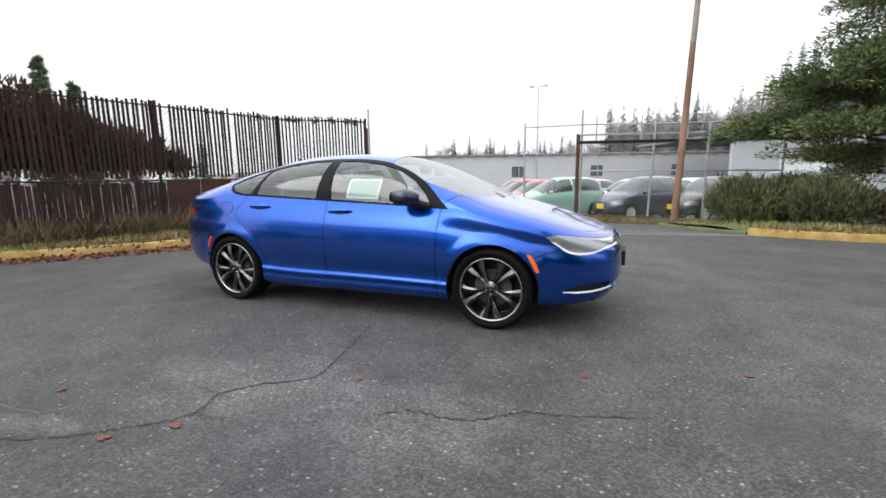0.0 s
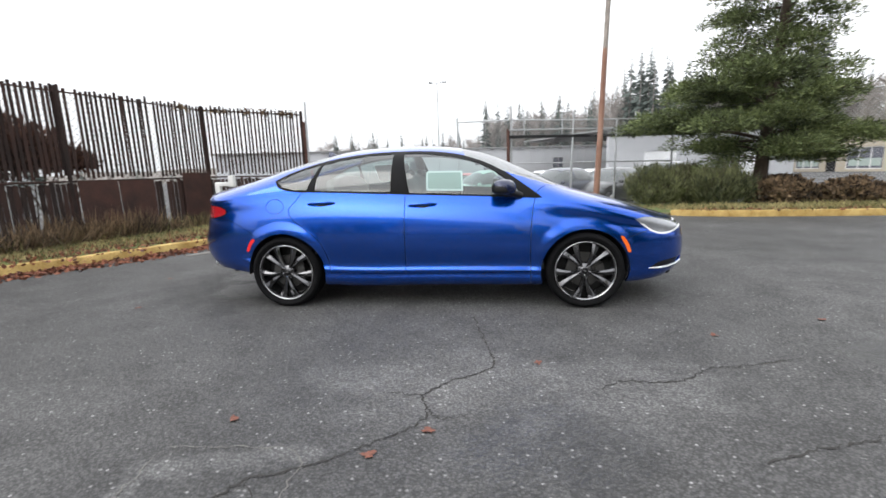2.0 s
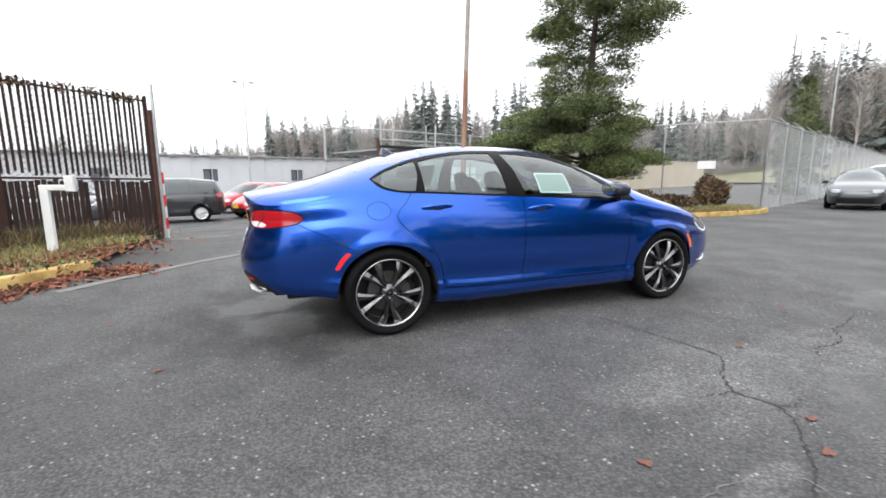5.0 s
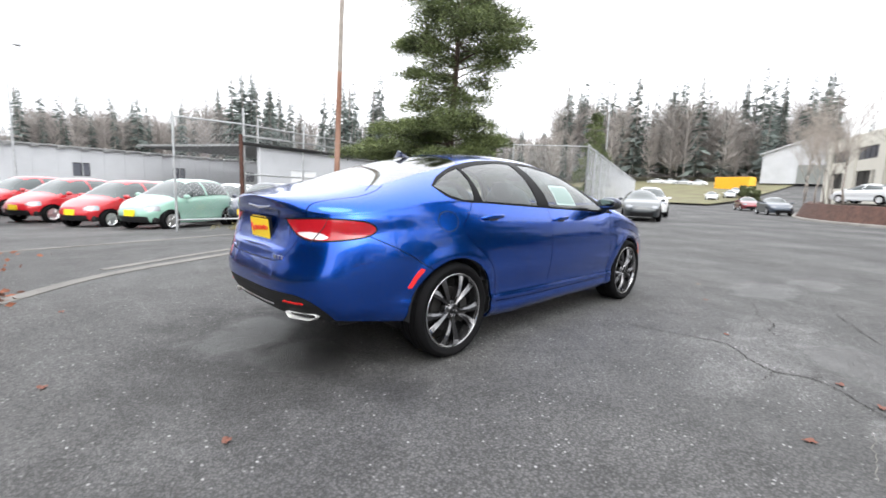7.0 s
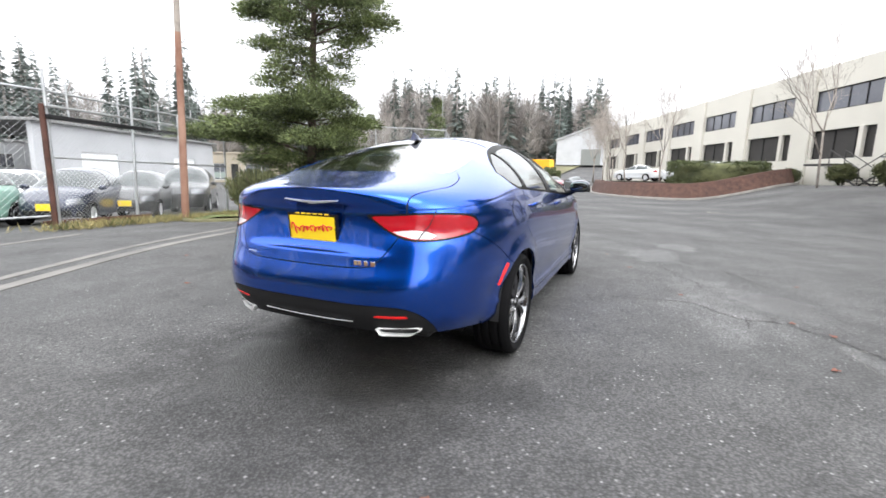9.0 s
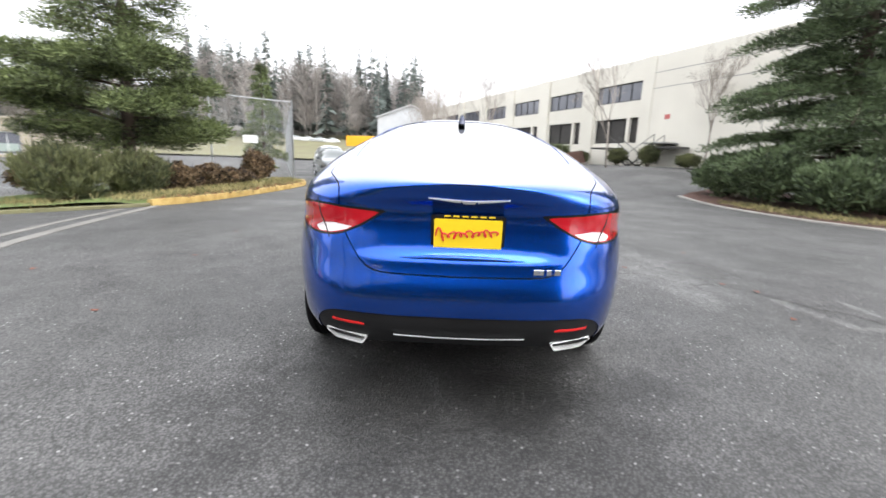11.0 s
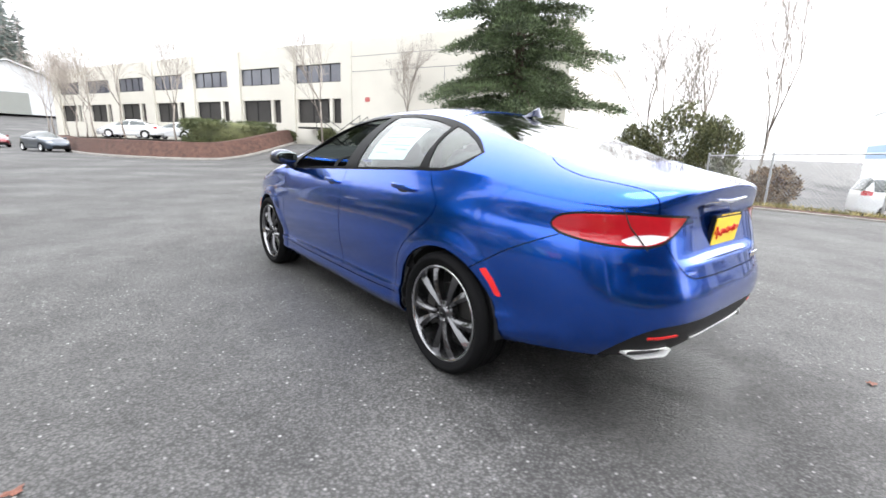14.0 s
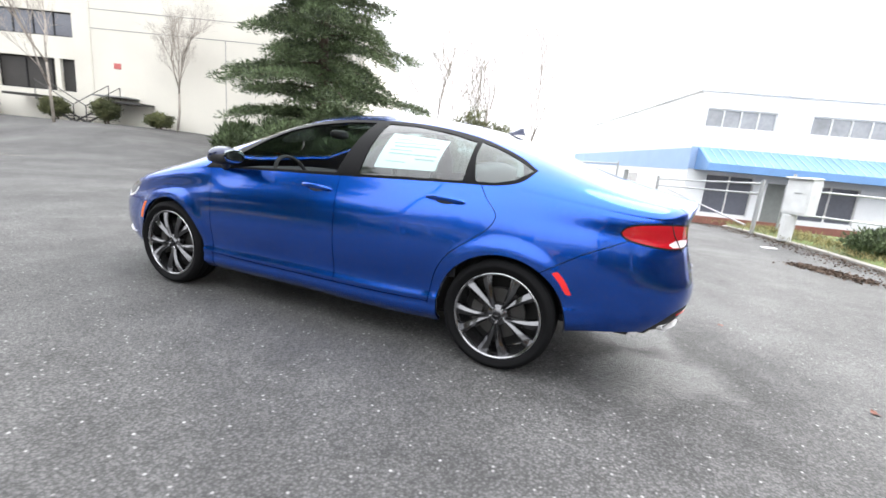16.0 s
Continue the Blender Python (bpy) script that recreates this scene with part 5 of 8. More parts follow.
# bright strip and tail pipes in the apron
g = Geo().path([tuple(on_car("girth", abs(k) / 10 * 0.30, 0.405 + 0.010 * (abs(k) / 10) ** 2, 1 if k > 0 else -1, 0.001)[0]) for k in range(-10, 11)], 0.0036, 8)
part("bright_strip", g, RIM_BRIGHT, car, smooth=True)
inner_end, _ = on_car("girth", 0.43, 0.37, 1)
outer_end, _ = on_car("girth", 0.70, 0.37, 1)
for sd in (1, -1):
    g = Geo()
    ring = [(0.02, 0.014), (0.05, 0.023), (0.93, 0.027), (1.0, 0.020), (0.98, 0.006), (0.80, -0.022), (0.74, -0.027), (0.16, -0.026), (0.10, -0.020)]
    rows = ((-0.028, 0.86), (-0.030, 0.68), (0.01, 0.64), (0.09, 0.60), (0.09, 0.84))
    for back, k in rows:
        for u, z in ring:
            u = 0.5 + (u - 0.5) * (1 - (1 - k) * 0.35)
            q = inner_end.lerp(outer_end, u)
            g.v.append((q.x + back, q.y * sd, 0.372 + z * k))
    m = len(ring)
    for i, j in ((0, 1), (1, 2), (2, 3), (0, 4)):
        g.f += [(i * m + a, i * m + (a + 1) % m, j * m + (a + 1) % m, j * m + a) for a in range(m)]
    part("tail_pipe", g, PIPE_BRIGHT, car, "chrome trapezoid tail pipe", smooth=True)
    g = Geo()
    for u, z in ring:
        q = inner_end.lerp(outer_end, 0.5 + (u - 0.5) * 0.94)
        g.v += [(q.x + 0.02, q.y * sd, 0.372 + z * 0.84), (q.x + 0.03, q.y * sd, 0.372 + z * 0.84)]
    g.f = [tuple(range(0, 2 * m, 2)), tuple(range(1, 2 * m, 2))]
    part("pipe_inside", g, POLISHED, car)

# bright trim along the lower edge of each fog lamp pocket
for sd in (1, -1):
    g = Geo().path([tuple(on_car("side", x, z, sd, 0.004)[0]) for x, z in ((1.93, 0.338), (2.02, 0.334), (2.11, 0.338), (2.20, 0.350), (2.27, 0.366))], [0.004, 0.008, 0.009, 0.008, 0.005], 8)
    part("fog_lamp_trim", g, PIPE_BRIGHT, car, "bright trim blade in the front bumper", smooth=True)

# shark-fin aerial
g = Geo()
fin = [(-0.10, 0.0), (0.085, 0.0), (0.02, 0.022), (-0.045, 0.055), (-0.075, 0.062), (-0.085, 0.03)]
for w, f in ((0.0, 1.0), (0.014, 0.80), (0.022, 0.15)):
    for sg in ((1, -1) if w else (1,)):
        for x, z in fin:
            g.v.append((-1.12 + x, w * sg, 1.412 + z * f))
n = len(fin)
g.f = []
for a in range(n):
    b = (a + 1) % n
    g.f += [(a, b, n + b, n + a), (a, b, 2 * n + b, 2 * n + a), (n + a, n + b, 3 * n + b, 3 * n + a), (2 * n + a, 2 * n + b, 4 * n + b, 4 * n + a)]
part("aerial_fin", g, MIRROR_CAP, car, "dark navy shark-fin aerial", smooth=True)

# cabin: seats, fascia, steering wheel
def seat(x, y, w, rear_seat=False):
    s = ball(Geo(), (x, y, 0.60), (0.27, w / 2, 0.10), 20, 10, 0.55)
    b = ball(Geo(), (0, 0, 0.28), (0.085, w / 2 * 0.96, 0.33), 20, 12, 0.6)
    b.move(Matrix.Translation((x - 0.24, y, 0.62)) @ Matrix.Rotation(radians(-17), 4, "Y"))
    st = part("seat", s, CLOTH, car, "dark leather seat", smooth=True)
    part("backrest", b, CLOTH, st, smooth=True)
    for hy in ((-0.42, 0.0, 0.42) if rear_seat else (0.0,)):
        h = ball(Geo(), (0, 0, 0), (0.05, 0.125, 0.085), 16, 10, 0.7)
        h.move(Matrix.Translation((x - (0.40 if rear_seat else 0.46), y + hy, 1.17 if not rear_seat else 1.10)) @ Matrix.Rotation(radians(-12), 4, "Y"))
        part("headrest", h, CLOTH, st, smooth=True)


seat(0.22, 0.37, 0.52), seat(0.22, -0.37, 0.52), seat(-0.62, 0.0, 1.30, True)
g = Geo()
ball(g, (0.92, 0, 0.86), (0.24, 0.74, 0.13), 24, 10, 0.6)
part("fascia", g, BLACK_PLASTIC, car, smooth=True)
g = Geo()
loop = [(0.60 + 0.075 * math.cos(a), 0.37 + 0.185 * math.sin(a), 0.93 + 0.165 * math.cos(a)) for a in np.linspace(0, 2 * math.pi, 37)]
g.path(loop, 0.016, 8)
sw = part("steering_wheel", g, BLACK_PLASTIC, car, smooth=True)
g = Geo().tube((0.62, 0.37, 0.93), (0.80, 0.37, 0.86), 0.05, 0.04, 12)
g.box((0.605, 0.37, 0.925), (0.03, 0.34, 0.04), bev=0.01).box((0.590, 0.37, 0.86), (0.03, 0.05, 0.15), bev=0.01)
part("steering_boss", g, BLACK_PLASTIC, sw, smooth=True)
g = Geo().box((0, 0, 0.34), (2.9, 1.44, 0.05), bev=0.01).box((0.1, 0, 0.50), (1.2, 0.22, 0.28), bev=0.05)
part("cabin_floor", g, CLOTH, car)
g = Geo().box((-1.42, 0, 0.99), (0.62, 1.16, 0.05), bev=0.02)
part("parcel_shelf", g, CLOTH, car)
g = Geo()
ball(g, (0.42, 0, 1.315), (0.03, 0.12, 0.04), 16, 8, 0.7)
part("rear_view_mirror", g, BLACK_PLASTIC, car, smooth=True)
# print on the price sheet
g = Geo()
for k, (z, a, b) in enumerate(((1.31, -0.50, -0.62), (1.285, -0.50, -0.80), (1.262, -0.52, -0.84), (1.24, -0.50, -0.66), (1.215, -0.50, -0.84), (1.19, -0.70, -0.84), (1.165, -0.50, -0.64))):
    p, _ = on_car("side", a, z, 1, -0.0112)
    q, _ = on_car("side", b, z, 1, -0.0112)
    d = Vector((0, 0, 0.005 + 0.003 * (k % 3)))
    g.add([p - d, q - d, q + d, p + d], [(0, 1, 2, 3)])
part("sheet_print", g, PRINT, car)


# ---- plants ----
def fast_mesh(name, v, f, material):
    """Mesh from arrays; f holds triangles."""
    me = bpy.data.meshes.new(name)
    me.vertices.add(len(v))
    me.vertices.foreach_set("co", np.asarray(v, np.float32).ravel())
    me.loops.add(len(f) * 3)
    me.loops.foreach_set("vertex_index", np.asarray(f, np.int32).ravel())
    me.polygons.add(len(f))
    me.polygons.foreach_set("loop_start", np.arange(0, len(f) * 3, 3, dtype=np.int32))
    me.polygons.foreach_set("loop_total", np.full(len(f), 3, np.int32))
    me.materials.append(material)
    me.update(calc_edges=True)
    return me


def blades(rng, base, way, length, width):
    """Narrow pointed leaves from base points along ways; every leaf two triangles with a fold."""
    n = len(base)
    way = way / np.maximum(np.linalg.norm(way, axis=1, keepdims=True), 1e-6)
    side = np.cross(way, rng.normal(size=(n, 3)))
    side /= np.maximum(np.linalg.norm(side, axis=1, keepdims=True), 1e-6)
    ln = (length * rng.uniform(0.6, 1.25, n))[:, None]
    wd = (width * rng.uniform(0.7, 1.3, n))[:, None]
    a = base
    b = base + way * ln * 0.45 + side * wd / 2
    c = base + way * ln
    d = base + way * ln * 0.45 - side * wd / 2
    v = np.stack([a, b, c, d], 1).reshape(-1, 3)
    i = np.arange(n)[:, None] * 4
    return v, np.vstack([i + [0, 1, 2], i + [0, 2, 3]])


def tufts(rng, centres, out, per, length, width, spread=0.9, up=0.25, scatter=0.1):
    """Sprays of leaves round many centres."""
    base = np.repeat(centres, per, 0) + rng.normal(size=(len(centres) * per, 3)) * scatter
    way = np.repeat(out, per, 0) + rng.normal(size=base.shape) * spread + [0, 0, up]
    return blades(rng, base, way, length, width)


def conifer(name, at, height, layers, seed, material, label, needle=(0.26, 0.035), per=26, trunk=0.2, droop=0.12, bare=0.25, lean=(0, 0), gap_noise=0.5, step=0.24):
    """A tapered trunk, limbs all round it, and sprays of needles along the limbs. layers: (height, reach) pairs for the crown's outline."""
    rng = np.random.default_rng(seed)
    x, y = at
    z0 = ground_z(x, y)
    tree = thing(name, label, "tree")
    hs, rs = [a for a, _ in layers], [b for _, b in layers]
    g = Geo()
    g.path([(x + lean[0] * t, y + lean[1] * t, z0 - 0.1 + height * t) for t in np.linspace(0, 1, 9)], [trunk * (1 - 0.93 * t) + 0.01 for t in np.linspace(0, 1, 9)], 9)
    centres, outs = [], []
    z = hs[0]
    ang = rng.uniform(0, 6.28)
    while z < height - 0.15:
        for _ in range(2):
            ang += 2.4 + rng.uniform(-0.35, 0.35)
            zz = z + rng.uniform(-0.12, 0.12)
            reach = float(np.interp(zz, hs, rs)) * rng.uniform(1 - gap_noise, 1.08)
            if reach < 0.15:
                continue
            t = zz / height
            o = np.array([x + lean[0] * t, y + lean[1] * t, z0 + zz])
            d = np.array([math.cos(ang), math.sin(ang), 0])
            sd = np.array([-d[1], d[0], 0])
            bend = rng.uniform(-0.25, 0.25)
            pts = []
            for k in range(6):
                u = k / 5
                pts.append(o + d * reach * u + sd * bend * reach * u * u + np.array([0, 0, reach * (0.22 * u * (1 - u) * 2 - droop * u * u)]))
            g.path(pts, [max(0.008, 0.035 * (reach / 3) * (1 - 0.85 * k / 5)) for k in range(6)], 5)
            m = max(3, int(reach / step))
            for k in range(m):
                u = bare + (1 - bare) * (k + rng.uniform(0, 1)) / m
                j = min(4, int(u * 5))
                p = pts[j] + (pts[j + 1] - pts[j]) * (u * 5 - j)
                wide = 0.34 * reach * u * (1.25 - u) + 0.1
                for s in (-1, 0, 1):
                    q = p + sd * s * wide * rng.uniform(0.5, 1.2) + d * rng.uniform(-0.1, 0.12) + [0, 0, rng.uniform(-0.07, 0.10)]
                    centres.append(q)
                    outs.append(d * 0.8 + sd * s * 0.8)
        z += rng.uniform(0.16, 0.30) * (1 + 0.3 * gap_noise)
    part("trunk", g, BARK, tree, smooth=True, fix=False)
    v, f = tufts(rng, np.array(centres), np.array(outs), per, needle[0], needle[1], 0.75, 0.22, 0.07)
    link("crown", fast_mesh("crown", v, f, material), tree)
    return tree


def evergreen(name, at, height, layers, seed, material, label, clump=(0.5, 0.2), leaf=(0.17, 0.030), per=150, trunk=0.2, rise=0.25, droop=0.3, bare=0.4, lean=(0, 0), every=0.2, uneven=0.4, side=(0, 0, 0), thin=(99, 1)):
    """A tapered trunk and limbs that carry thick flat pads of needles, with gaps between them. layers: (height, reach) pairs. side: an angle, how much longer the limbs towards it are, up to which height. thin: from which height the limbs stand further apart, and by how much."""
    rng = np.random.default_rng(seed)
    x, y = at
    z0 = ground_z(x, y)
    tree = thing(name, label, "tree")
    hs, rs = [a for a, _ in layers], [b for _, b in layers]
    g = Geo()
    at_h = lambda z: np.array([x + lean[0] * z / height, y + lean[1] * z / height, z0 + z])
    ts = np.linspace(0, 1, 10)
    g.path([at_h(height * t) - [0, 0, 0.1] for t in ts], [trunk * (1 - 0.92 * t) + 0.01 + 0.06 * trunk / 0.2 * math.exp(-t * 30) for t in ts], 10)
    base, way = [], []
    z, ang = hs[0], rng.uniform(0, 6.28)
    while z < height - 0.1:
        ang += 2.4 + rng.uniform(-0.4, 0.4)
        zz = z + rng.uniform(-0.1, 0.1)
        reach = float(np.interp(zz, hs, rs)) * rng.uniform(1 - uneven, 1.1)
        if zz < side[2]:
            reach *= 1 + side[1] * math.cos(ang - side[0])
        z += every * rng.uniform(0.6, 1.4) * (0.5 if z < thin[0] else 0.5 * thin[1])
        if reach < 0.2:
            continue
        d = np.array([math.cos(ang), math.sin(ang), 0])
        sd = np.array([-d[1], d[0], 0])
        bend = rng.uniform(-0.2, 0.2)
        tip = rise + rng.uniform(-0.16, 0.16)
        limb = lambda u: at_h(zz) + d * reach * u + sd * bend * reach * u * u + np.array([0, 0, reach * (tip * u - droop * u * u)])
        g.path([limb(k / 5) for k in range(6)], [max(0.008, 0.045 * (reach / 3) * (1 - 0.85 * k / 5)) for k in range(6)], 5)
        n = max(2, int(reach * (1 - bare) / (clump[0] * 0.72)) + 1)
        for k in range(n):
            u = bare + (1 - bare) * (k + rng.uniform(0.2, 0.8)) / n
            wide = 0.30 * reach * u * (1.35 - u)
            for s in ((-1, 0, 1) if wide > clump[0] * 0.55 else (0,)):
                c = limb(u) + sd * s * wide * rng.uniform(0.7, 1.2) + d * rng.uniform(-0.15, 0.1) + [0, 0, rng.uniform(-0.06, 0.06)]
                r = clump[0] * rng.uniform(0.65, 1.15)
                m = int(per * (r / clump[0]) ** 2)
                q = rng.normal(size=(m, 3)) * [0.5, 0.5, 0.5]
                q /= np.maximum(1, np.linalg.norm(q, axis=1, keepdims=True))
                p = q * [r, r, clump[1]]
                p[:, 2] -= 0.35 * np.hypot(p[:, 0], p[:, 1]) ** 2 / r
                base.append(c + p)
                way.append(q * [1, 1, 0.4] + d * 0.45 + rng.normal(size=(m, 3)) * 0.35 + [0, 0, 0.25])
    part("trunk", g, BARK, tree, smooth=True, fix=False)
    v, f = blades(rng, np.vstack(base), np.vstack(way), leaf[0], leaf[1])
    link("crown", fast_mesh("crown", v, f, material), tree)
    return tree


def shrub(name, at, size, seed, material, label, leaf=(0.12, 0.035), n=900, upright=0.5, group="", twig=None, low=0.03):
    """Stems from one root and a loose, uneven mass of leaves."""
    rng = np.random.default_rng(seed)
    x, y = at
    z0 = ground_z(x, y)
    bush = thing(name, label, "shrub", group)
    g = Geo()
    for _ in range(16):
        a, r = rng.uniform(0, 6.28), rng.uniform(0.3, 0.9)
        tip = (x + size[0] * 0.5 * r * math.cos(a), y + size[1] * 0.5 * r * math.sin(a), z0 + size[2] * rng.uniform(0.6, 1.0))
        mid = (x + size[0] * 0.22 * r * math.cos(a), y + size[1] * 0.22 * r * math.sin(a), z0 + size[2] * 0.45)
        g.path([(x + 0.1 * math.cos(a), y + 0.1 * math.sin(a), z0 - 0.02), mid, tip], [0.014, 0.010, 0.004], 4)
    part("stems", g, twig or BARK, bush, fix=False)
    d = rng.normal(size=(n, 3))
    d /= np.linalg.norm(d, axis=1, keepdims=True)
    r = rng.uniform(0.35, 1.0, n) ** 0.5
    lump = 0.78 + 0.32 * np.array([noise.noise(Vector((p[0] * 1.7 + seed, p[1] * 1.7, p[2] * 1.7))) for p in d])
    c = d * (r * lump)[:, None] * np.array(size) * [0.5, 0.5, 0.5] + [x, y, z0 + size[2] * 0.5]
    c = c[c[:, 2] > z0 + low]
    out = (c - [x, y, z0 + size[2] * 0.2]) / np.array(size) + [0, 0, upright * 0.3]
    v, f = tufts(rng, c, out * 1.2, 7, leaf[0] * 1.08, leaf[1] * 1.15, 0.55, upright, 0.05)
    link("leaves", fast_mesh("leaves", v, f, material), bush)
    return bush


def bare_tree(name, at, height, seed, label, material=None, spread=0.5, trunk=0.09, base=None, levels=4, group=""):
    """A leafless tree: forking limbs down to thin twigs."""
    rng = random.Random(seed)
    x, y = at
    z0 = ground_z(x, y) if base is None else base
    tree = thing(name, label, "tree", group)
    parts = [Geo(), Geo()]
    ends = []

    def grow(p, d, length, r, level):
        q = p + d * length
        mid = p + d * length * 0.5 + Vector((rng.uniform(-1, 1), rng.uniform(-1, 1), rng.uniform(-0.5, 0.5))) * length * 0.05
        parts[0 if level < 2 else 1].path([p, mid, q], [r, r * 0.85, r * 0.66], 6 if level == 0 else (4 if level < 3 else 3))
        if level >= levels:
            ends.append((q, d))
            return
        for k in range(3):
            nd = (d + Vector((rng.uniform(-1, 1), rng.uniform(-1, 1), rng.uniform(-0.25, 0.7))) * spread).normalized()
            grow(q if k else p + d * length * rng.uniform(0.55, 0.9), nd, length * rng.uniform(0.62, 0.82), r * 0.56, level + 1)
        if level:
            grow(p + d * length * 0.4, (d + Vector((rng.uniform(-1, 1), rng.uniform(-1, 1), 0.2)) * spread * 1.3).normalized(), length * 0.55, r * 0.45, level + 1)
    grow(Vector((x, y, z0 - 0.05)), Vector((rng.uniform(-0.08, 0.08), rng.uniform(-0.08, 0.08), 1)).normalized(), height * 0.34, trunk, 0)
    part("trunk", parts[0], material or PALE_BARK, tree, fix=False, smooth=True)
    part("bough_work", parts[1], material or PALE_BARK, tree, fix=False)
    v, f = tufts(np.random.default_rng(seed), np.array([p for p, _ in ends]), np.array([d for _, d in ends]), 7, height * 0.075, 0.011, 0.55, 0.15, height * 0.012)
    link("fine_crown", fast_mesh("fine_crown", v, f, material or PALE_BARK), tree)
    return tree


def woods(name, label, arcs, seed):
    """Far woods as one mass: firs of drooping boughs, and grey leafless trees between them. arcs: bearings from and to, distances from and to, foot height, tree height, firs, leafless trees."""
    rng = np.random.default_rng(seed)
    fir_v, fir_f, twig_v, twig_f = [], [], [], []
    nf = nt = 0
    for a0, a1, d0, d1, foot, tall, firs, grey in arcs:
        for k in range(firs + grey):
            a = radians(rng.uniform(a0, a1))
            d = rng.uniform(d0, d1)
            x, y = d * math.cos(a), d * math.sin(a)
            z = ground_z(x, y) * 0 + foot * (0.6 + 0.4 * (d - d0) / max(1, d1 - d0))
            if k < firs:
                h = tall * rng.uniform(0.55, 1.12)
                m = 340
                t = rng.uniform(0.10, 1.0, m)
                r = 0.15 * h * (1 - t) ** 0.8 * rng.uniform(0.45, 1.1, m) + 0.15
                b = rng.uniform(0, 6.283, m)
                core = np.column_stack([np.full(m, x), np.full(m, y), z + h * t])
                way = np.column_stack([np.cos(b), np.sin(b), rng.uniform(-0.55, -0.05, m)])
                v, f = blades(rng, core, way, 1.0, 0.30)
                q = v.reshape(m, 4, 3)
                q = core[:, None] + (q - core[:, None]) * (r[:, None, None] / 0.95)
                fir_v.append(q.reshape(-1, 3)), fir_f.append(f + nf)
                nf += len(v)
                trunk = np.array([[x, y, z], [x, y, z + h]])
                tv, tf = blades(rng, trunk[:1], trunk[1:] - trunk[:1], h, 0.5)
                twig_v.append(tv), twig_f.append(tf + nt)
                nt += len(tv)
            else:
                h = tall * rng.uniform(0.45, 0.8)
                m = 210
                t = rng.uniform(0.15, 0.9, m)
                b = rng.uniform(0, 6.283, m)
                core = np.column_stack([x + 0.1 * np.cos(b), y + 0.1 * np.sin(b), z + h * t])
                way = np.column_stack([np.cos(b) * 0.75, np.sin(b) * 0.75, rng.uniform(0.4, 1.4, m)])
                v, f = blades(rng, core, way, 0.26 * h, 0.13)
                twig_v.append(v), twig_f.append(f + nt)
                nt += len(v)
                tv, tf = blades(rng, np.array([[x, y, z - 1]]), np.array([[0.02, 0.02, 1.0]]), h, 0.55)
                twig_v.append(tv), twig_f.append(tf + nt)
                nt += len(tv)
    w = thing(name, label, "woods", "", "stuff")
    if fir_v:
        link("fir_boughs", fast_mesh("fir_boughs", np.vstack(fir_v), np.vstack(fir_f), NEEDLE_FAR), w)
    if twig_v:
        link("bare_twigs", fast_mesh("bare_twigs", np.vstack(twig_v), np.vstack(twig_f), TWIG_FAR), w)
    return w


def ground_litter(name, label, category, zone, n, seed, material, size, upright, thick=0.4):
    """Loose leaves or grass blades strewn over a stretch of the plan. zone(rng) gives x, y, height over the ground."""
    rng = np.random.default_rng(seed)
    p = np.array([zone(rng) for _ in range(n)])
    p[:, 2] += [ground_z(a, b) for a, b in p[:, :2]]
    way = rng.normal(size=(n, 3)) * [1, 1, 0.2] + [0, 0, upright]
    v, f = blades(rng, p, way, size, size * thick)
    return tagged(link(name, fast_mesh(name, v, f, material)), label, category, "", "stuff")


# the pine beside the lot, the spruce across the yard
evergreen("pine_tree", (8.12, 9.0), 11.6, [(1.3, 2.4), (2.0, 3.1), (2.8, 2.9), (3.6, 2.2), (4.3, 1.5), (4.75, 1.0), (5.1, 2.1), (5.7, 2.7), (6.5, 2.7), (7.5, 2.2), (8.6, 1.8), (10, 1.1), (11.6, 0.2)], 11,
          NEEDLE_PINE, "tall uneven green pine with gaps in its crown", (0.50, 0.20), (0.13, 0.029), 330, 0.17, 0.26, 0.18, 0.40, (0.7, 0.0), 0.145, 0.42, (2.57, 0.25, 4.4), (4.6, 1.3))
evergreen("spruce_tree", (10.4, -12.6), 17.0, [(0.4, 3.2), (1.2, 3.9), (3.2, 4.1), (5.5, 3.7), (7.5, 3.2), (11, 2.3), (14.5, 1.2), (17, 0.1)], 23,
          NEEDLE_FIR, "dense dark green spruce above low juniper", (0.36, 0.12), (0.175, 0.031), 74, 0.24, 0.12, 0.26, 0.22, (0, 0), 0.15, 0.55)
conifer("cypress_tree", (27.6, 13.3), 7.2, [(0.1, 1.4), (0.8, 1.8), (2.7, 1.5), (5.0, 0.9), (7.2, 0.1)], 31, NEEDLE_PINE, "dense green conical cypress behind the wire fence", (0.2, 0.04), 22, 0.12, 0.05, 0.2, (0, 0), 0.3, 0.2)
for fx, fy, fh in ((-54.0, 24.4, 14.6), (-51.8, 26.2, 12.2)):
    conifer("fir_tree", (fx, fy), fh, [(1.0, 1.9), (3.0, 2.1), (fh * 0.6, 1.3), (fh, 0.1)], 33 + int(-fx), NEEDLE_FIR, "tall dark fir far behind the slatted fence", (0.5, 0.09), 9, 0.2, 0.2, 0.2, (0, 0), 0.35, 0.4)
for k, (jx, jy, w, h) in enumerate(((7.4, -10.3, 3.0, 1.7), (9.8, -9.9, 3.2, 2.1), (12.0, -10.0, 2.8, 1.7), (5.9, -11.6, 2.6, 1.5), (8.3, -12.6, 3.2, 2.3))):
    shrub("juniper", (jx, jy), (w, 2.3, h), 40 + k, NEEDLE_FIR, "spreading dark green juniper under the spruce", (0.20, 0.04), 1100, 0.35, "junipers under the spruce")
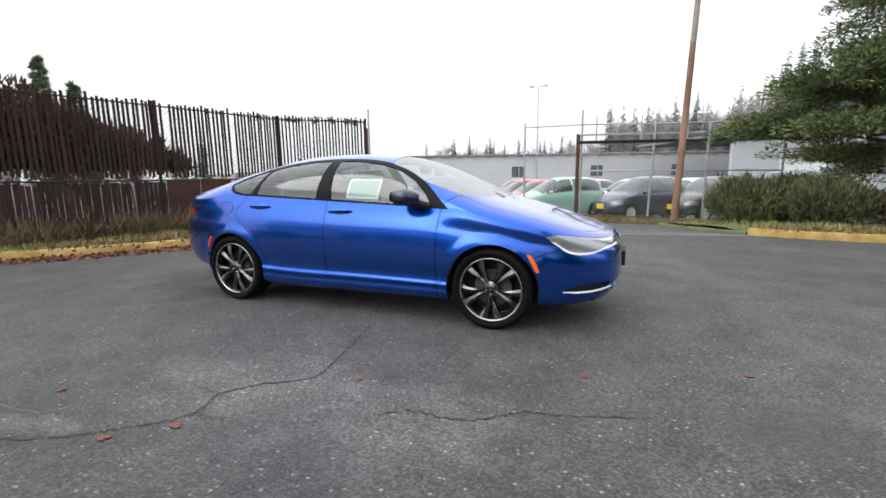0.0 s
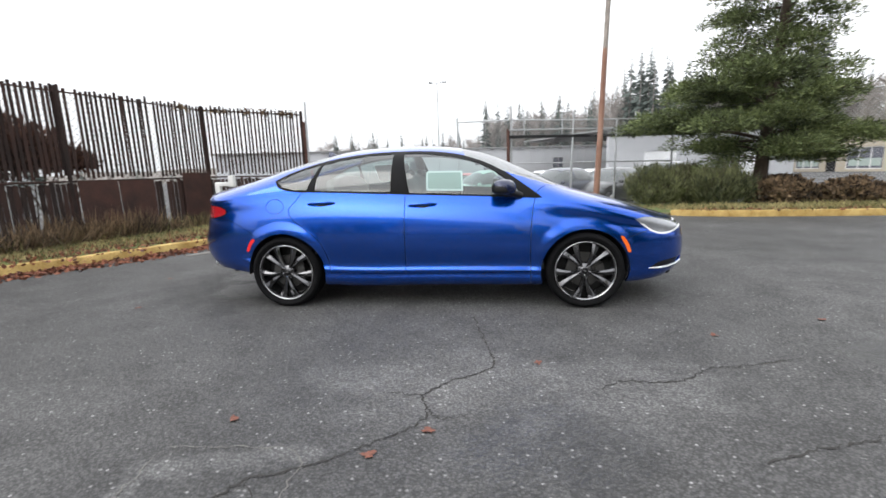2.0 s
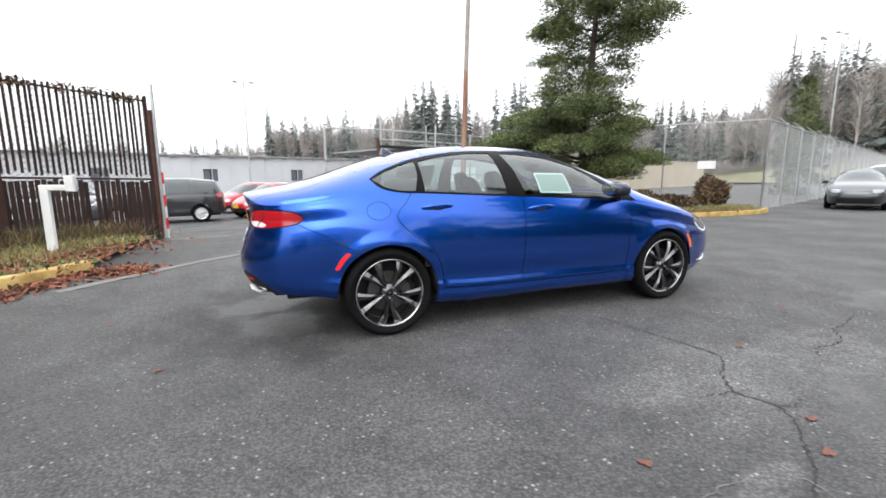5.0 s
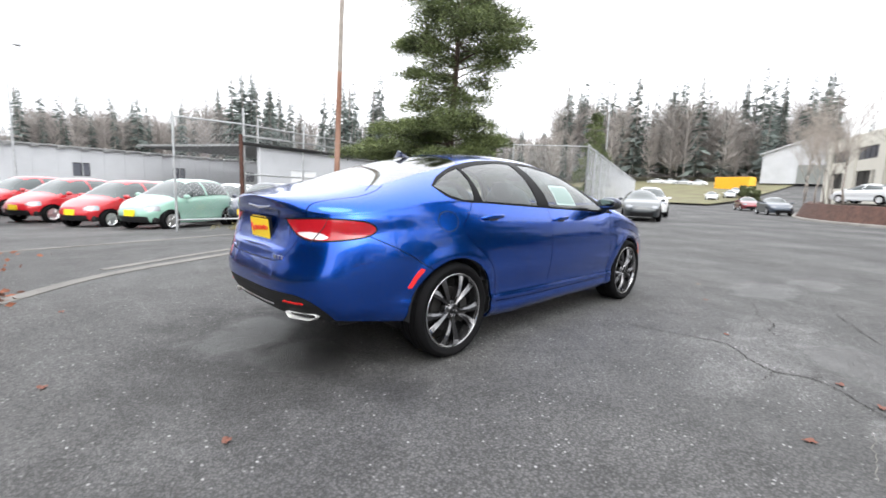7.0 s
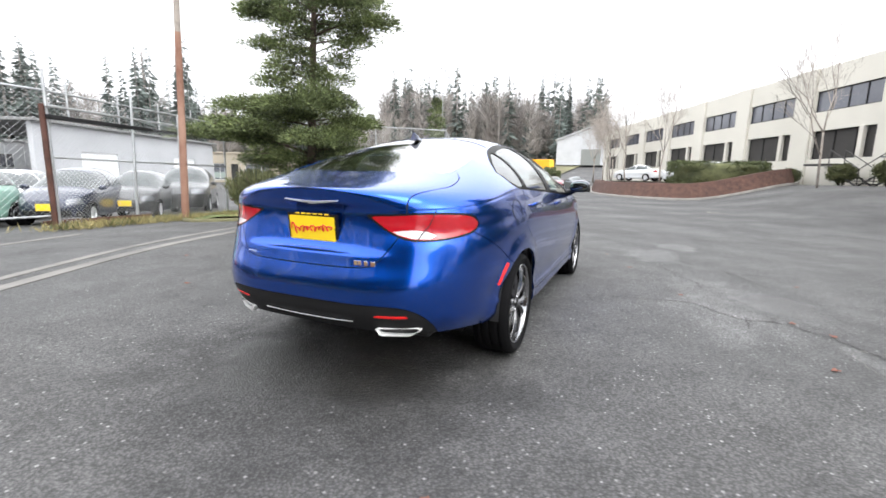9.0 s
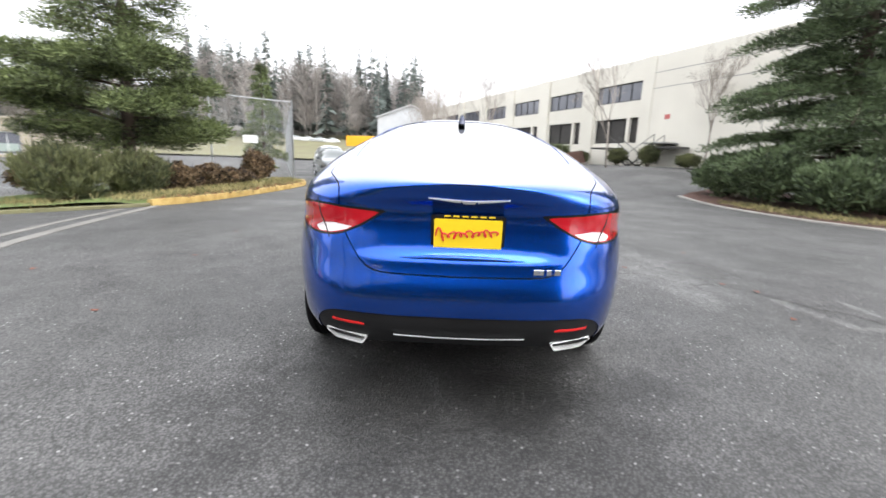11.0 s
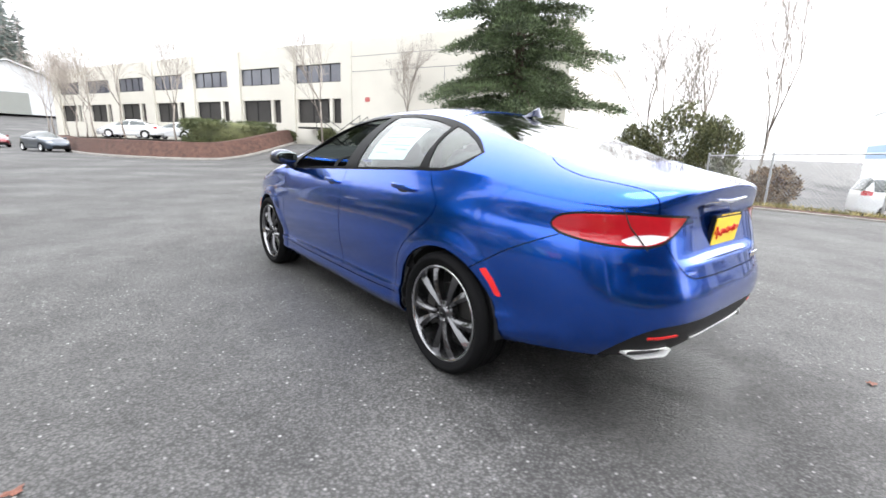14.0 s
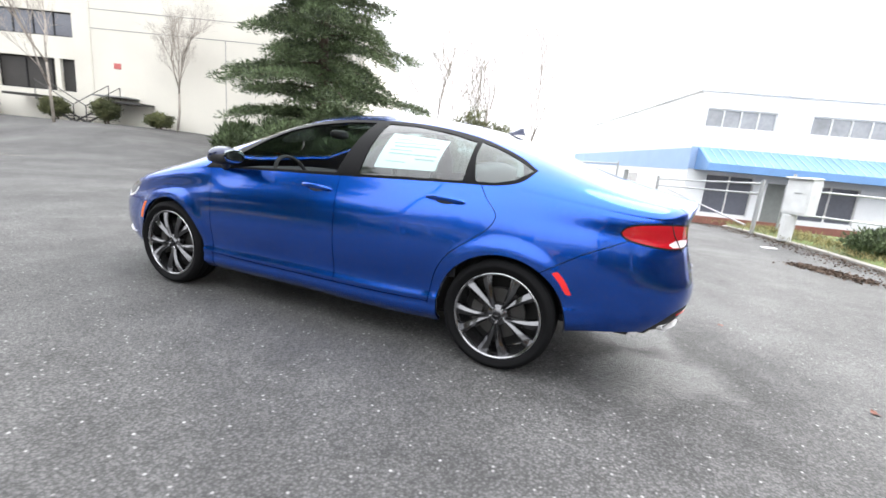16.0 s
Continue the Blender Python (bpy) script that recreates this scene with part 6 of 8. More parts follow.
# shrubs between pole and kerb
for k, (sx, sy, w, h, mt, lb) in enumerate((
        (5.1, 8.2, 2.0, 1.35, SHRUB_GREEN, "upright dark green broom shrub"), (6.5, 7.7, 1.9, 1.25, SHRUB_GREEN, "upright dark green broom shrub"),
        (6.2, 9.3, 2.0, 1.4, SHRUB_GREEN, "upright dark green broom shrub"), (8.1, 7.7, 1.9, 0.85, SHRUB_BROWN, "low brown and green bramble thicket"),
        (9.6, 7.5, 2.0, 0.75, SHRUB_BROWN, "low brown and green bramble thicket"), (8.6, 9.2, 2.4, 0.95, SHRUB_BROWN, "low brown and green bramble thicket"),
        (11.0, 7.5, 1.7, 0.6, SHRUB_BROWN, "low brown and green bramble thicket"), (12.7, 7.4, 1.4, 1.3, SHRUB_BROWN, "leafless brown shrub at the fence corner"),
        (7.4, 10.6, 2.2, 1.2, SHRUB_BROWN, "low brown and green bramble thicket"))):
    shrub("shrub", (sx, sy), (w, w * 0.9, h), 60 + k, mt, lb, (0.17 if mt == SHRUB_GREEN else 0.10, 0.022 if mt == SHRUB_GREEN else 0.06), 800, 0.9 if mt == SHRUB_GREEN else 0.3, "shrubs behind the yellow kerb")
# brown thicket behind the slatted fence
for k in range(13):
    t = k / 12
    shrub("thicket", (-10.3 + 1.7 * t + (0.3 if k % 2 else 0), -5.0 + 8.6 * t), (2.5, 2.2, 5.0 - 2.9 * t ** 1.5), 90 + k, THICKET, "red-brown leafless thicket behind the slatted fence", (0.20, 0.036), 1500, 0.5, "thickets behind the fence", None, 1.5)
# right-hand side: bushes along the wire fence
for k, (sx, sy, w, h) in enumerate(((4.7, -15.6, 3.3, 4.3), (3.3, -15.2, 2.3, 3.7), (1.3, -14.9, 1.8, 1.7), (6.3, -15.4, 2.4, 2.9))):
    shrub("shrub", (sx, sy), (w, w, h), 120 + k, SHRUB_GREEN if k != 2 else SHRUB_BROWN, "overgrown green and brown bush along the wire fence", (0.12, 0.04), 1000, 0.4, "bushes along the wire fence")
for k, (bx, by, h, sp) in enumerate(((6.6, -17.6, 8.6, 0.64), (4.6, -17.4, 7.2, 0.62), (8.2, -20.2, 9.6, 0.6), (2.6, -17.8, 9.4, 0.5), (21.6, -14.4, 7.0, 0.42), (23.6, -9.6, 8.0, 0.42))):
    bare_tree("bare_tree", (bx, by), h, 200 + k, "leafless pale grey tree with fine twigs", PALE_BARK, sp, 0.07, None, 4, "leafless trees by the building")
for k, (bx, by, h) in enumerate(((31.4, -2.8, 8.0), (41.2, 1.1, 8.5), (46, 2.2, 8.0), (54.5, 3.9, 9.0), (35.6, -0.4, 8.5), (50, 1.6, 8.5), (60, 4.6, 9.5), (66, 3.0, 9.0))):
    bare_tree("street_tree", (bx, by), h, 230 + k, "slim leafless street tree in bark mulch", PALE_BARK, 0.55, 0.07, ground_z(bx, by) + 0.7, 4, "street trees on the mulch bank")


def hedge(name, centre, size, turn, seed, label):
    rng = np.random.default_rng(seed)
    z0 = ground_z(*centre) + (0.5 if centre[0] < 40 else 0.25)
    h = thing(name, label, "hedge", "hedges on the mulch bank")
    g = Geo()
    ball(g, (0, 0, size[2] / 2), (size[0] / 2 * 0.93, size[1] / 2 * 0.9, size[2] / 2 * 0.94), 28, 12, 0.45)
    m = Matrix.Translation((*centre, z0)) @ Matrix.Rotation(radians(turn), 4, "Z")
    part("dense_core", g.move(m), SHRUB_GREEN, h, smooth=True)
    n = 2600
    d = rng.normal(size=(n, 3))
    d = np.sign(d) * np.abs(d) ** 0.5
    d /= np.abs(d).max(1, keepdims=True) ** 0.9
    c = d * np.array(size) / 2 * 0.97 * rng.uniform(0.92, 1.03, (n, 1)) + [0, 0, size[2] / 2]
    mm = np.array(m)
    c = c @ mm[:3, :3].T + mm[:3, 3]
    out = c - mm[:3, 3] - [0, 0, size[2] / 2]
    v, f = tufts(rng, c, out / np.linalg.norm(out, axis=1, keepdims=True), 6, 0.13, 0.05, 0.7, 0.1, 0.05)
    link("leaves", fast_mesh("leaves", v, f, HEDGE_LEAF), h)
    return h


hedge("hedge", (31.6, -6.2), (2.6, 5.6, 1.75), 4, 5, "clipped rounded green hedge on the mulch bank")
hedge("hedge", (72, 12.0), (9.0, 1.8, 1.5), 12, 7, "low clipped green hedge beside the road")
hedge("hedge", (84, 15.0), (9.0, 2.0, 1.6), 12, 8, "low clipped green hedge beside the road")
for k, (sx, sy, h) in enumerate(((25.2, -12.9, 1.5), (22.8, -14.2, 0.9), (28.0, -11.9, 1.3), (31.8, -10.4, 1.1), (35.2, -9.3, 0.9))):
    shrub("foundation_shrub", (sx, sy), (1.9, 1.5, h), 150 + k, SHRUB_GREEN, "rounded green shrub against the cream wall", (0.10, 0.05), 700, 0.2, "shrubs along the cream wall")

def hillside():
    """The ridge behind the woods, one rolling sheet of brown brush."""
    bear, foot = [-6, 4, 32, 56, 78, 91, 114, 140], [8, 9, 8, 5, 3, 2, 0, -3]
    g = Geo()
    for a in range(-6, 141, 2):
        for k in range(9):
            d = 158 + 14 * k
            lift = 13 * float(smoothstep(0, 7, k)) * (1 - 0.45 * float(smoothstep(80, 120, a)))
            z = np.interp(a, bear, foot) + lift + 2.2 * noise.noise(Vector((a * 0.13, k * 0.6, 3)))
            g.v.append((d * math.cos(radians(a)), d * math.sin(radians(a)), z - 0.5 if k else -3.0))
    w = 9
    g.f = [(i * w + k, i * w + k + 1, (i + 1) * w + k + 1, (i + 1) * w + k) for i in range(73) for k in range(8)]
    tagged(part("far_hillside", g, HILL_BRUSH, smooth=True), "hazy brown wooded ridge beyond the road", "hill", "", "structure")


hillside()
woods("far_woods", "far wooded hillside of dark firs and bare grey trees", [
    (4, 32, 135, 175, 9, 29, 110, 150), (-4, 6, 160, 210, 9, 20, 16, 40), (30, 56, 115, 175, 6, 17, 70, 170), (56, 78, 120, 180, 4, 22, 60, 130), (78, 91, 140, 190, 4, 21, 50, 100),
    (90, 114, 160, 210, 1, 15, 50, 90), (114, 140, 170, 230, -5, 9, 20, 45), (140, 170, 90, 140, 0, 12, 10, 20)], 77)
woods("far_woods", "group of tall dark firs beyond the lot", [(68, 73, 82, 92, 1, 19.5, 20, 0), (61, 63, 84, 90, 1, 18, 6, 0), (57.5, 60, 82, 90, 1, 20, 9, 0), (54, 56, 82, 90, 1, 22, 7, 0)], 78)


def near_line(line, spread, h=0.0):
    pts = spline(line, 10)

    def zone(rng):
        p = pts[rng.integers(0, len(pts))]
        q = p + rng.normal(size=2) * spread
        return (q[0], q[1], h)
    return zone


ground_litter("leaf_litter", "drift of brown dead leaves along the kerb", "leaves", near_line([(x + 0.22, y - 0.25) for x, y in LEFT_KERB[1:]] + [(-3.9, 2.6)], 0.17, 0.012), 2600, 1, DRY_LEAF, 0.075, 0.15, 0.7)
ground_litter("leaf_litter", "scattered brown dead leaves on the verge", "leaves", near_line([(-6.9, 0.6), (-6.0, 2.2), (-5.2, 3.6), (-4.6, 4.6)], 0.5, 0.13), 2400, 2, DRY_LEAF, 0.07, 0.2, 0.7)
ground_litter("leaf_litter", "dark heap of wet dead leaves on the asphalt", "leaves", near_line([(-4.75, -5.30), (-5.0, -5.0), (-5.3, -4.6)], 0.12, 0.010), 1600, 21, SOIL, 0.045, 0.12, 0.7)
ground_litter("soil_crumbs", "brown soil and dead leaves washed along the kerb", "leaves", near_line([(-3.2, -11.2), (-4.6, -9.9), (-5.35, -8.0), (-5.85, -5.9), (-6.7, -3.8), (-7.4, -2.7)], 0.26, 0.012), 4200, 22, SOIL, 0.034, 0.12, 0.7)
ground_litter("grass_tufts", "short green and straw-coloured grass on the verge", "grass", near_line([(-8.0, -1.0), (-6.9, 0.9), (-6.1, 2.4), (-5.5, 4.0), (-5.0, 5.6)], 0.42, 0.11), 7000, 3, GRASS_BLADE, 0.12, 1.5, 0.10)
ground_litter("grass_tufts", "tall dry grass against the slatted fence", "grass", near_line([(-8.2, -1.0), (-7.5, 0.4), (-6.95, 2.5), (-6.3, 5.0), (-5.3, 6.2)], 0.14, 0.08), 2200, 4, GRASS_BLADE, 0.36, 2.2, 0.04)
ground_litter("dry_brush", "dead brown brush against the slatted fence", "brush", near_line([(-8.6, -2.8), (-8.0, -0.8), (-7.4, 0.6), (-6.9, 2.2), (-6.55, 3.6)], 0.17, 0.12), 3000, 14, SHRUB_BROWN, 0.60, 1.7, 0.022)
ground_litter("dry_brush", "dead brown brush behind the card reader", "brush", near_line([(-6.5, 3.6), (-6.1, 5.0), (-5.4, 5.9), (-4.7, 6.4)], 0.14, 0.08), 1200, 15, SHRUB_BROWN, 0.42, 1.7, 0.025)
ground_litter("grass_tufts", "rough green and straw-coloured grass behind the kerb", "grass", near_line([(5.0, 6.7), (6.8, 6.2), (9.0, 6.1), (11.5, 6.1), (13.0, 6.7)], 0.33, 0.12), 7000, 5, GRASS_BLADE, 0.17, 1.4, 0.08)
ground_litter("leaf_litter", "brown dead leaves and needles behind the kerb", "leaves", near_line([(5.4, 6.3), (7.5, 5.95), (10.0, 5.8), (12.5, 5.9)], 0.22, 0.14), 1800, 6, DRY_LEAF, 0.07, 0.2, 0.6)
ground_litter("grass_tufts", "dry straw-coloured grass round the gate posts", "grass", near_line([(1.0, 9.6), (2.4, 9.7), (3.8, 9.5), (4.6, 9.0), (4.2, 7.8)], 0.28, 0.0), 4200, 7, GRASS_BLADE, 0.22, 1.4, 0.07)
ground_litter("grass_tufts", "dry grass edge of the conifer bed", "grass", near_line([(10, -9.0), (7, -9.2), (4.4, -10.3), (1.4, -11.0), (-2.0, -11.6)], 0.3, 0.08), 4500, 8, GRASS_BLADE, 0.16, 1.2, 0.09)
ground_litter("grass_tufts", "patchy grass on the bank behind the kerb", "grass", near_line([(-5.2, -10.6), (-6.2, -8.4), (-7.0, -6.4), (-8.2, -4.2)], 0.5, 0.1), 5000, 9, GRASS_BLADE, 0.13, 1.3, 0.09)
shrub("shrub", (-6.5, -7.3), (1.3, 1.0, 0.55), 171, NEEDLE_FIR, "low dark green shrub on the grassy bank", (0.10, 0.03), 500, 0.3)


# ---- fences, gate, poles ----
def chain_link(name, p, q, z0, z1, parent, pitch=0.07, r=0.0024, material=None):
    """Woven wire between two posts: two sets of slanting wires."""
    p, q = Vector(p), Vector(q)
    ln, h = (q - p).length, z1 - z0
    d = (q - p) / ln
    g = Geo()
    s = -h
    while s < ln:
        for way in (1, -1):
            a, b = (s, s + h) if way > 0 else (s + h, s)
            u0, u1, za, zb_ = a, b, z0, z1
            lo, hi = min(a, b), max(a, b)
            t0 = max(0.0, (0 - lo) / (hi - lo))
            t1 = min(1.0, (ln - lo) / (hi - lo))
            if t1 > t0:
                pts = []
                for t in (t0, t1):
                    u = lo + (hi - lo) * t
                    z = z0 + h * (t if way > 0 else 1 - t)
                    w = p + d * u
                    pts.append((w.x, w.y, ground_z(w.x, w.y) + z))
                g.tube(pts[0], pts[1], r, r, 3, False)
        s += pitch * 1.42
    return part(name, g, material or GALV, parent, fix=False)


def wire_fence(name, label, pts, height, post_r=0.03, arms=False, mid_rail=False, top_rail=True, material=None, group="", skip=(), chain=True):
    f = thing(name, label, "fence", group)
    mt = material or GALV
    for i, (x, y) in enumerate(pts):
        z = ground_z(x, y)
        g = Geo().tube((x, y, z - 0.05), (x, y, z + height + 0.06), post_r, post_r, 10)
        g.tube((x, y, z + height + 0.06), (x, y, z + height + 0.09), post_r * 1.2, post_r * 0.4, 10)
        pst = part("post", g, mt, f, smooth=True)
        if arms and i:
            d = Vector((pts[i][0] - pts[i - 1][0], pts[i][1] - pts[i - 1][1], 0)).normalized()
            n = Vector((d.y, -d.x, 0))
            o = Vector((x, y, z + height))
            part("barb_arm", Geo().tube(o, o + n * -0.32 + Vector((0, 0, 0.34)), 0.016, 0.012, 6), mt, pst)
    for i in range(len(pts) - 1):
        if i in skip:
            continue
        a, b = pts[i], pts[i + 1]
        za, zb_ = ground_z(*a), ground_z(*b)
        if chain:
            chain_link("wire_mesh", (*a, 0), (*b, 0), 0.04, height - 0.02, f)
        if top_rail:
            part("rail", Geo().tube((*a, za + height), (*b, zb_ + height), 0.021, 0.021, 8), mt, f, smooth=True)
        if mid_rail:
            part("rail", Geo().tube((*a, za + height * 0.5), (*b, zb_ + height * 0.5), 0.021, 0.021, 8), mt, f, smooth=True)
        if arms:
            d = Vector((b[0] - a[0], b[1] - a[1], 0)).normalized()
            n = Vector((-d.y, d.x, 0))
            for k in (0.1, 0.2, 0.31):
                part("barbed_wire", Geo().tube(Vector((*a, za + height)) + n * k + Vector((0, 0, k)), Vector((*b, zb_ + height)) + n * k + Vector((0, 0, k)), 0.003, 0.003, 3), mt, f)
    return f


# slatted wire fence, left of the lot entrance
slat_fence = thing("slatted_fence", "tall rusty wire fence with weathered brown wooden slats", "fence")
for i, (x, y) in enumerate(LEFT_FENCE):
    z = ground_z(x, y)
    part("post", Geo().tube((x, y, z), (x, y, z + 2.93), 0.032, 0.032, 10), SLAT, slat_fence, smooth=True)
line = [Vector((*p, 0)) for p in LEFT_FENCE]
rng_s = random.Random(9)
slat_mesh = {}
for tier, (zlo, zhi, w) in {"low": (0.06, 1.20, 0.076), "high": (1.31, 2.90, 0.052), "thin": (1.31, 2.90, 0.042)}.items():
    slat_mesh[tier] = [Geo().box((0, 0, (zlo + zhi) / 2), (w, 0.012, zhi - zlo), bev=0.002).mesh("slat", SLAT)]
joined = Geo()
for i in range(len(line) - 1):
    a, b = line[i], line[i + 1]
    d = (b - a).normalized()
    ang = math.degrees(math.atan2(d.y, d.x))
    n = int((b - a).length / 0.086)
    for k in range(n):
        p = a + (b - a) * ((k + 0.5) / n)
        z = ground_z(p.x, p.y)
        for tier in ("low", "thin" if i >= 4 else "high"):
            if rng_s.random() < (0.05 if tier == "low" and i > 2 else 0.012):
                continue
            top = 0.05 if rng_s.random() < 0.15 else 0.0
            m = pose(p.x, p.y, z + rng_s.uniform(-0.025, 0.025) + top, rng_s.uniform(-0.4, 0.4), rng_s.uniform(-0.35, 0.35), ang + rng_s.uniform(-2, 2))
            if i < 2:
                k0 = len(joined.v)
                me = slat_mesh[tier][0]
                joined.add([v.co for v in me.vertices], [tuple(q.vertices) for q in me.polygons])
                joined.move(m, k0)
            else:
                o = link("slat", slat_mesh[tier][0], slat_fence)
                o.matrix_local = m
    za, zb_ = ground_z(a.x, a.y), ground_z(b.x, b.y)
    for h in (2.83, 1.25, 0.12):
        part("rail", Geo().tube((a.x, a.y, za + h), (b.x, b.y, zb_ + h), 0.018, 0.018, 6), SLAT, slat_fence)
    chain_link("wire_mesh", (a.x, a.y, 0), (b.x, b.y, 0), 0.06, 2.85, slat_fence, 0.07, 0.0032, SLAT)
part("far_slats", joined, SLAT, slat_fence)
# rusty sheets wired to the lower half, and wisps of dead creeper on the top rail
for i, u0, u1, z0, z1 in ((3, 0.03, 0.27, 0.14, 1.26), (3, 0.275, 0.52, 0.10, 1.24), (3, 0.75, 1.0, 0.36, 1.37)):
    a, b = line[i], line[i + 1]
    d = (b - a).normalized()
    c = a + (b - a) * (u0 + u1) / 2 + Vector((d.y, -d.x, 0)) * 0.035
    g = Geo().box((0, 0, 0), ((b - a).length * (u1 - u0), 0.012, z1 - z0), bev=0.003)
    part("rusty_sheet", g.move(Matrix.Translation((c.x, c.y, (z0 + z1) / 2)) @ Matrix.Rotation(math.atan2(d.y, d.x), 4, "Z")), RUST_SHEET, slat_fence, "rust-brown sheet wired to the fence")
rng_c = np.random.default_rng(14)
for i, u in ((3, 0.82), (4, 0.12), (4, 0.22), (4, 0.42), (4, 0.60), (4, 0.78), (4, 0.88)):
    p = line[i] + (line[i + 1] - line[i]) * u
    base = np.array([[p.x, p.y, ground_z(p.x, p.y) + 2.84]]) + rng_c.normal(size=(60, 3)) * [0.06, 0.06, 0.035]
    v, f = blades(rng_c, base, rng_c.normal(size=(60, 3)) + [0, 0, -0.3], 0.11, 0.03)
    link("dead_creeper", fast_mesh("dead_creeper", v, f, SHRUB_BROWN), slat_fence)
# end post with striped guard
ep = thing("gate_post", "tall grey gate post with a red and white striped guard", "post")
part("post", Geo().tube((-4.34, 6.74, -0.2), (-4.33, 6.75, 3.12), 0.032, 0.028, 12), GALV, ep, smooth=True)
part("rusty_post", Geo().tube((-4.44, 6.86, -0.2), (-4.44, 6.86, 2.62), 0.065, 0.065, 12), RUST, ep, smooth=True)
for k in range(6):
    z = -0.08 + 0.24 * k
    part("stripe", Geo().tube((-4.33, 6.86, z), (-4.33, 6.86, z + 0.236), 0.042, 0.042, 14), RED_REFLECTOR if k % 2 else WHITE_PAINT, ep, smooth=True)
# card reader on a goose-neck
cr = thing("card_reader", "white metal card reader post on the verge", "post")
part("column", Geo().box((-5.30, 4.15, 0.60), (0.11, 0.10, 1.06), bev=0.012), WHITE_PAINT, cr)
part("arm", Geo().box((-5.17, 4.15, 1.09), (0.34, 0.085, 0.085), bev=0.012), WHITE_PAINT, cr)
part("reader_head", Geo().box((-4.98, 4.15, 1.15), (0.12, 0.11, 0.24), bev=0.012), WHITE_PAINT, cr)

# lot fence right of the gate: rusty post, rails, dark gate track
lot = thing("lot_gate_fence", "galvanised lot fence with rusty post and dark steel gate track", "fence")
GP = [(-0.58, 9.95), (1.15, 9.95), (3.1, 10.45), (4.6, 10.75), (6.6, 11.3)]
for i, (x, y) in enumerate(GP):
    z = ground_z(x, y)
    h = (3.05, 3.35, 3.2, 2.95, 2.95)[i]
    part("post", Geo().tube((x, y, z), (x + (0.0, 0.0, 0.09, 0.02, 0.0)[i], y, z + h), 0.035, 0.03, 10), GALV, lot, smooth=True)
    if i < len(GP) - 1:
        x2, y2 = GP[i + 1]
        z2 = ground_z(x2, y2)
        for hh in (2.92, 1.55):
            if hh > 2 or i:
                part("rail", Geo().tube((x, y, z + hh), (x2, y2, z2 + hh), 0.022, 0.022, 8), GALV, lot, smooth=True)
        if i:
            chain_link("wire_mesh", (x, y, 0), (x2, y2, 0), 0.05, 2.9, lot)
        else:
            chain_link("wire_mesh", (x, y, 0), (x2, y2, 0), 0.3, 2.9, lot, 0.09)
            part("rail", Geo().tube((x, y, z + 0.3), (x2, y2, z2 + 0.3), 0.022, 0.022, 8), GALV, lot, smooth=True)
part("rusty_post", Geo().tube((1.05, 9.9, -0.3), (1.05, 9.9, 2.45), 0.055, 0.055, 12), RUST, lot, smooth=True)
part("gate_track", Geo().box((0, 0, 0), (6.2, 0.10, 0.09), bev=0.01).move(Matrix.Translation((4.05, 10.72, 2.20)) @ Matrix.Rotation(radians(16.5), 4, "Z")), BLACK_PLASTIC, lot)
part("track_rail", Geo().box((0, 0, 0), (6.2, 0.05, 0.05), bev=0.01).move(Matrix.Translation((4.05, 10.72, 2.42)) @ Matrix.Rotation(radians(16.5), 4, "Z")), GALV, lot)
for k in range(5):
    t = -2.6 + k * 1.3
    part("track_strut", Geo().tube((4.05 + t * 0.959, 10.72 + t * 0.284, 2.2), (4.05 + t * 0.959, 10.72 + t * 0.284, 2.95), 0.02, 0.02, 6), GALV, lot)
part("kick_rail", Geo().box((2.1, 10.15, -0.05), (2.3, 0.06, 0.10), bev=0.01), RUST, lot)

wire_fence("wire_fence", "tall galvanised wire fence behind the pine", [(6.6, 11.3), (9.0, 10.1), (11.4, 8.4), (14.0, 6.45)], 3.15)
wire_fence("wire_fence", "tall galvanised wire fence with barbed arms along the road", [(14.0 + 2.53 * k, 6.45 + 0.945 * k) for k in range(19)], 3.15, arms=True)
sg = thing("fence_sign", "small white sign wired to the fence", "sign")
part("sign_board", Geo().box((0, 0, 0), (0.58, 0.015, 0.28), bev=0.004).move(Matrix.Translation((12.48, 7.50, 1.62)) @ Matrix.Rotation(radians(-37), 4, "Z")), WHITE_PAINT, sg)
wire_fence("wire_fence", "wire fence overgrown by bushes across the yard", [(2.9, -13.9), (1.0, -13.4), (-1.6, -12.8)], 1.7)
# pipe gate and rails on the right
pg = thing("pipe_gate", "galvanised pipe barrier with a diagonal brace", "gate")
for a, b, r in (((-4.95, -9.4, 0.0), (-4.95, -9.4, 1.32), 0.05), ((-3.0, -14.6, -0.5), (-3.0, -14.6, 1.15), 0.045), ((-4.95, -9.4, 1.22), (-3.0, -14.6, 1.05), 0.024),
                ((-4.95, -9.4, 0.98), (-3.0, -14.6, 0.82), 0.024), ((-4.85, -9.7, 0.18), (-3.3, -13.8, 0.75), 0.022)):
    part("pipe", Geo().tube(a, b, r, r, 10), GALV, pg, smooth=True)
wire_fence("rail_fence", "galvanised rail fence above the grassy bank", [(-5.6, -10.0), (-8.4, -8.6), (-11.5, -7.2), (-14.5, -6.0)], 1.15, mid_rail=True, chain=False)
mb = thing("meter_box", "pale grey metal meter box on a stout concrete post", "utility box")
part("post", Geo().box((-5.35, -8.45, 0.33), (0.23, 0.20, 0.60), bev=0.025), GREY_BOX, mb, "pale weathered concrete post")
BOXM = Matrix.Translation((-5.47, -8.42, 0)) @ Matrix.Rotation(radians(132), 4, "Z")
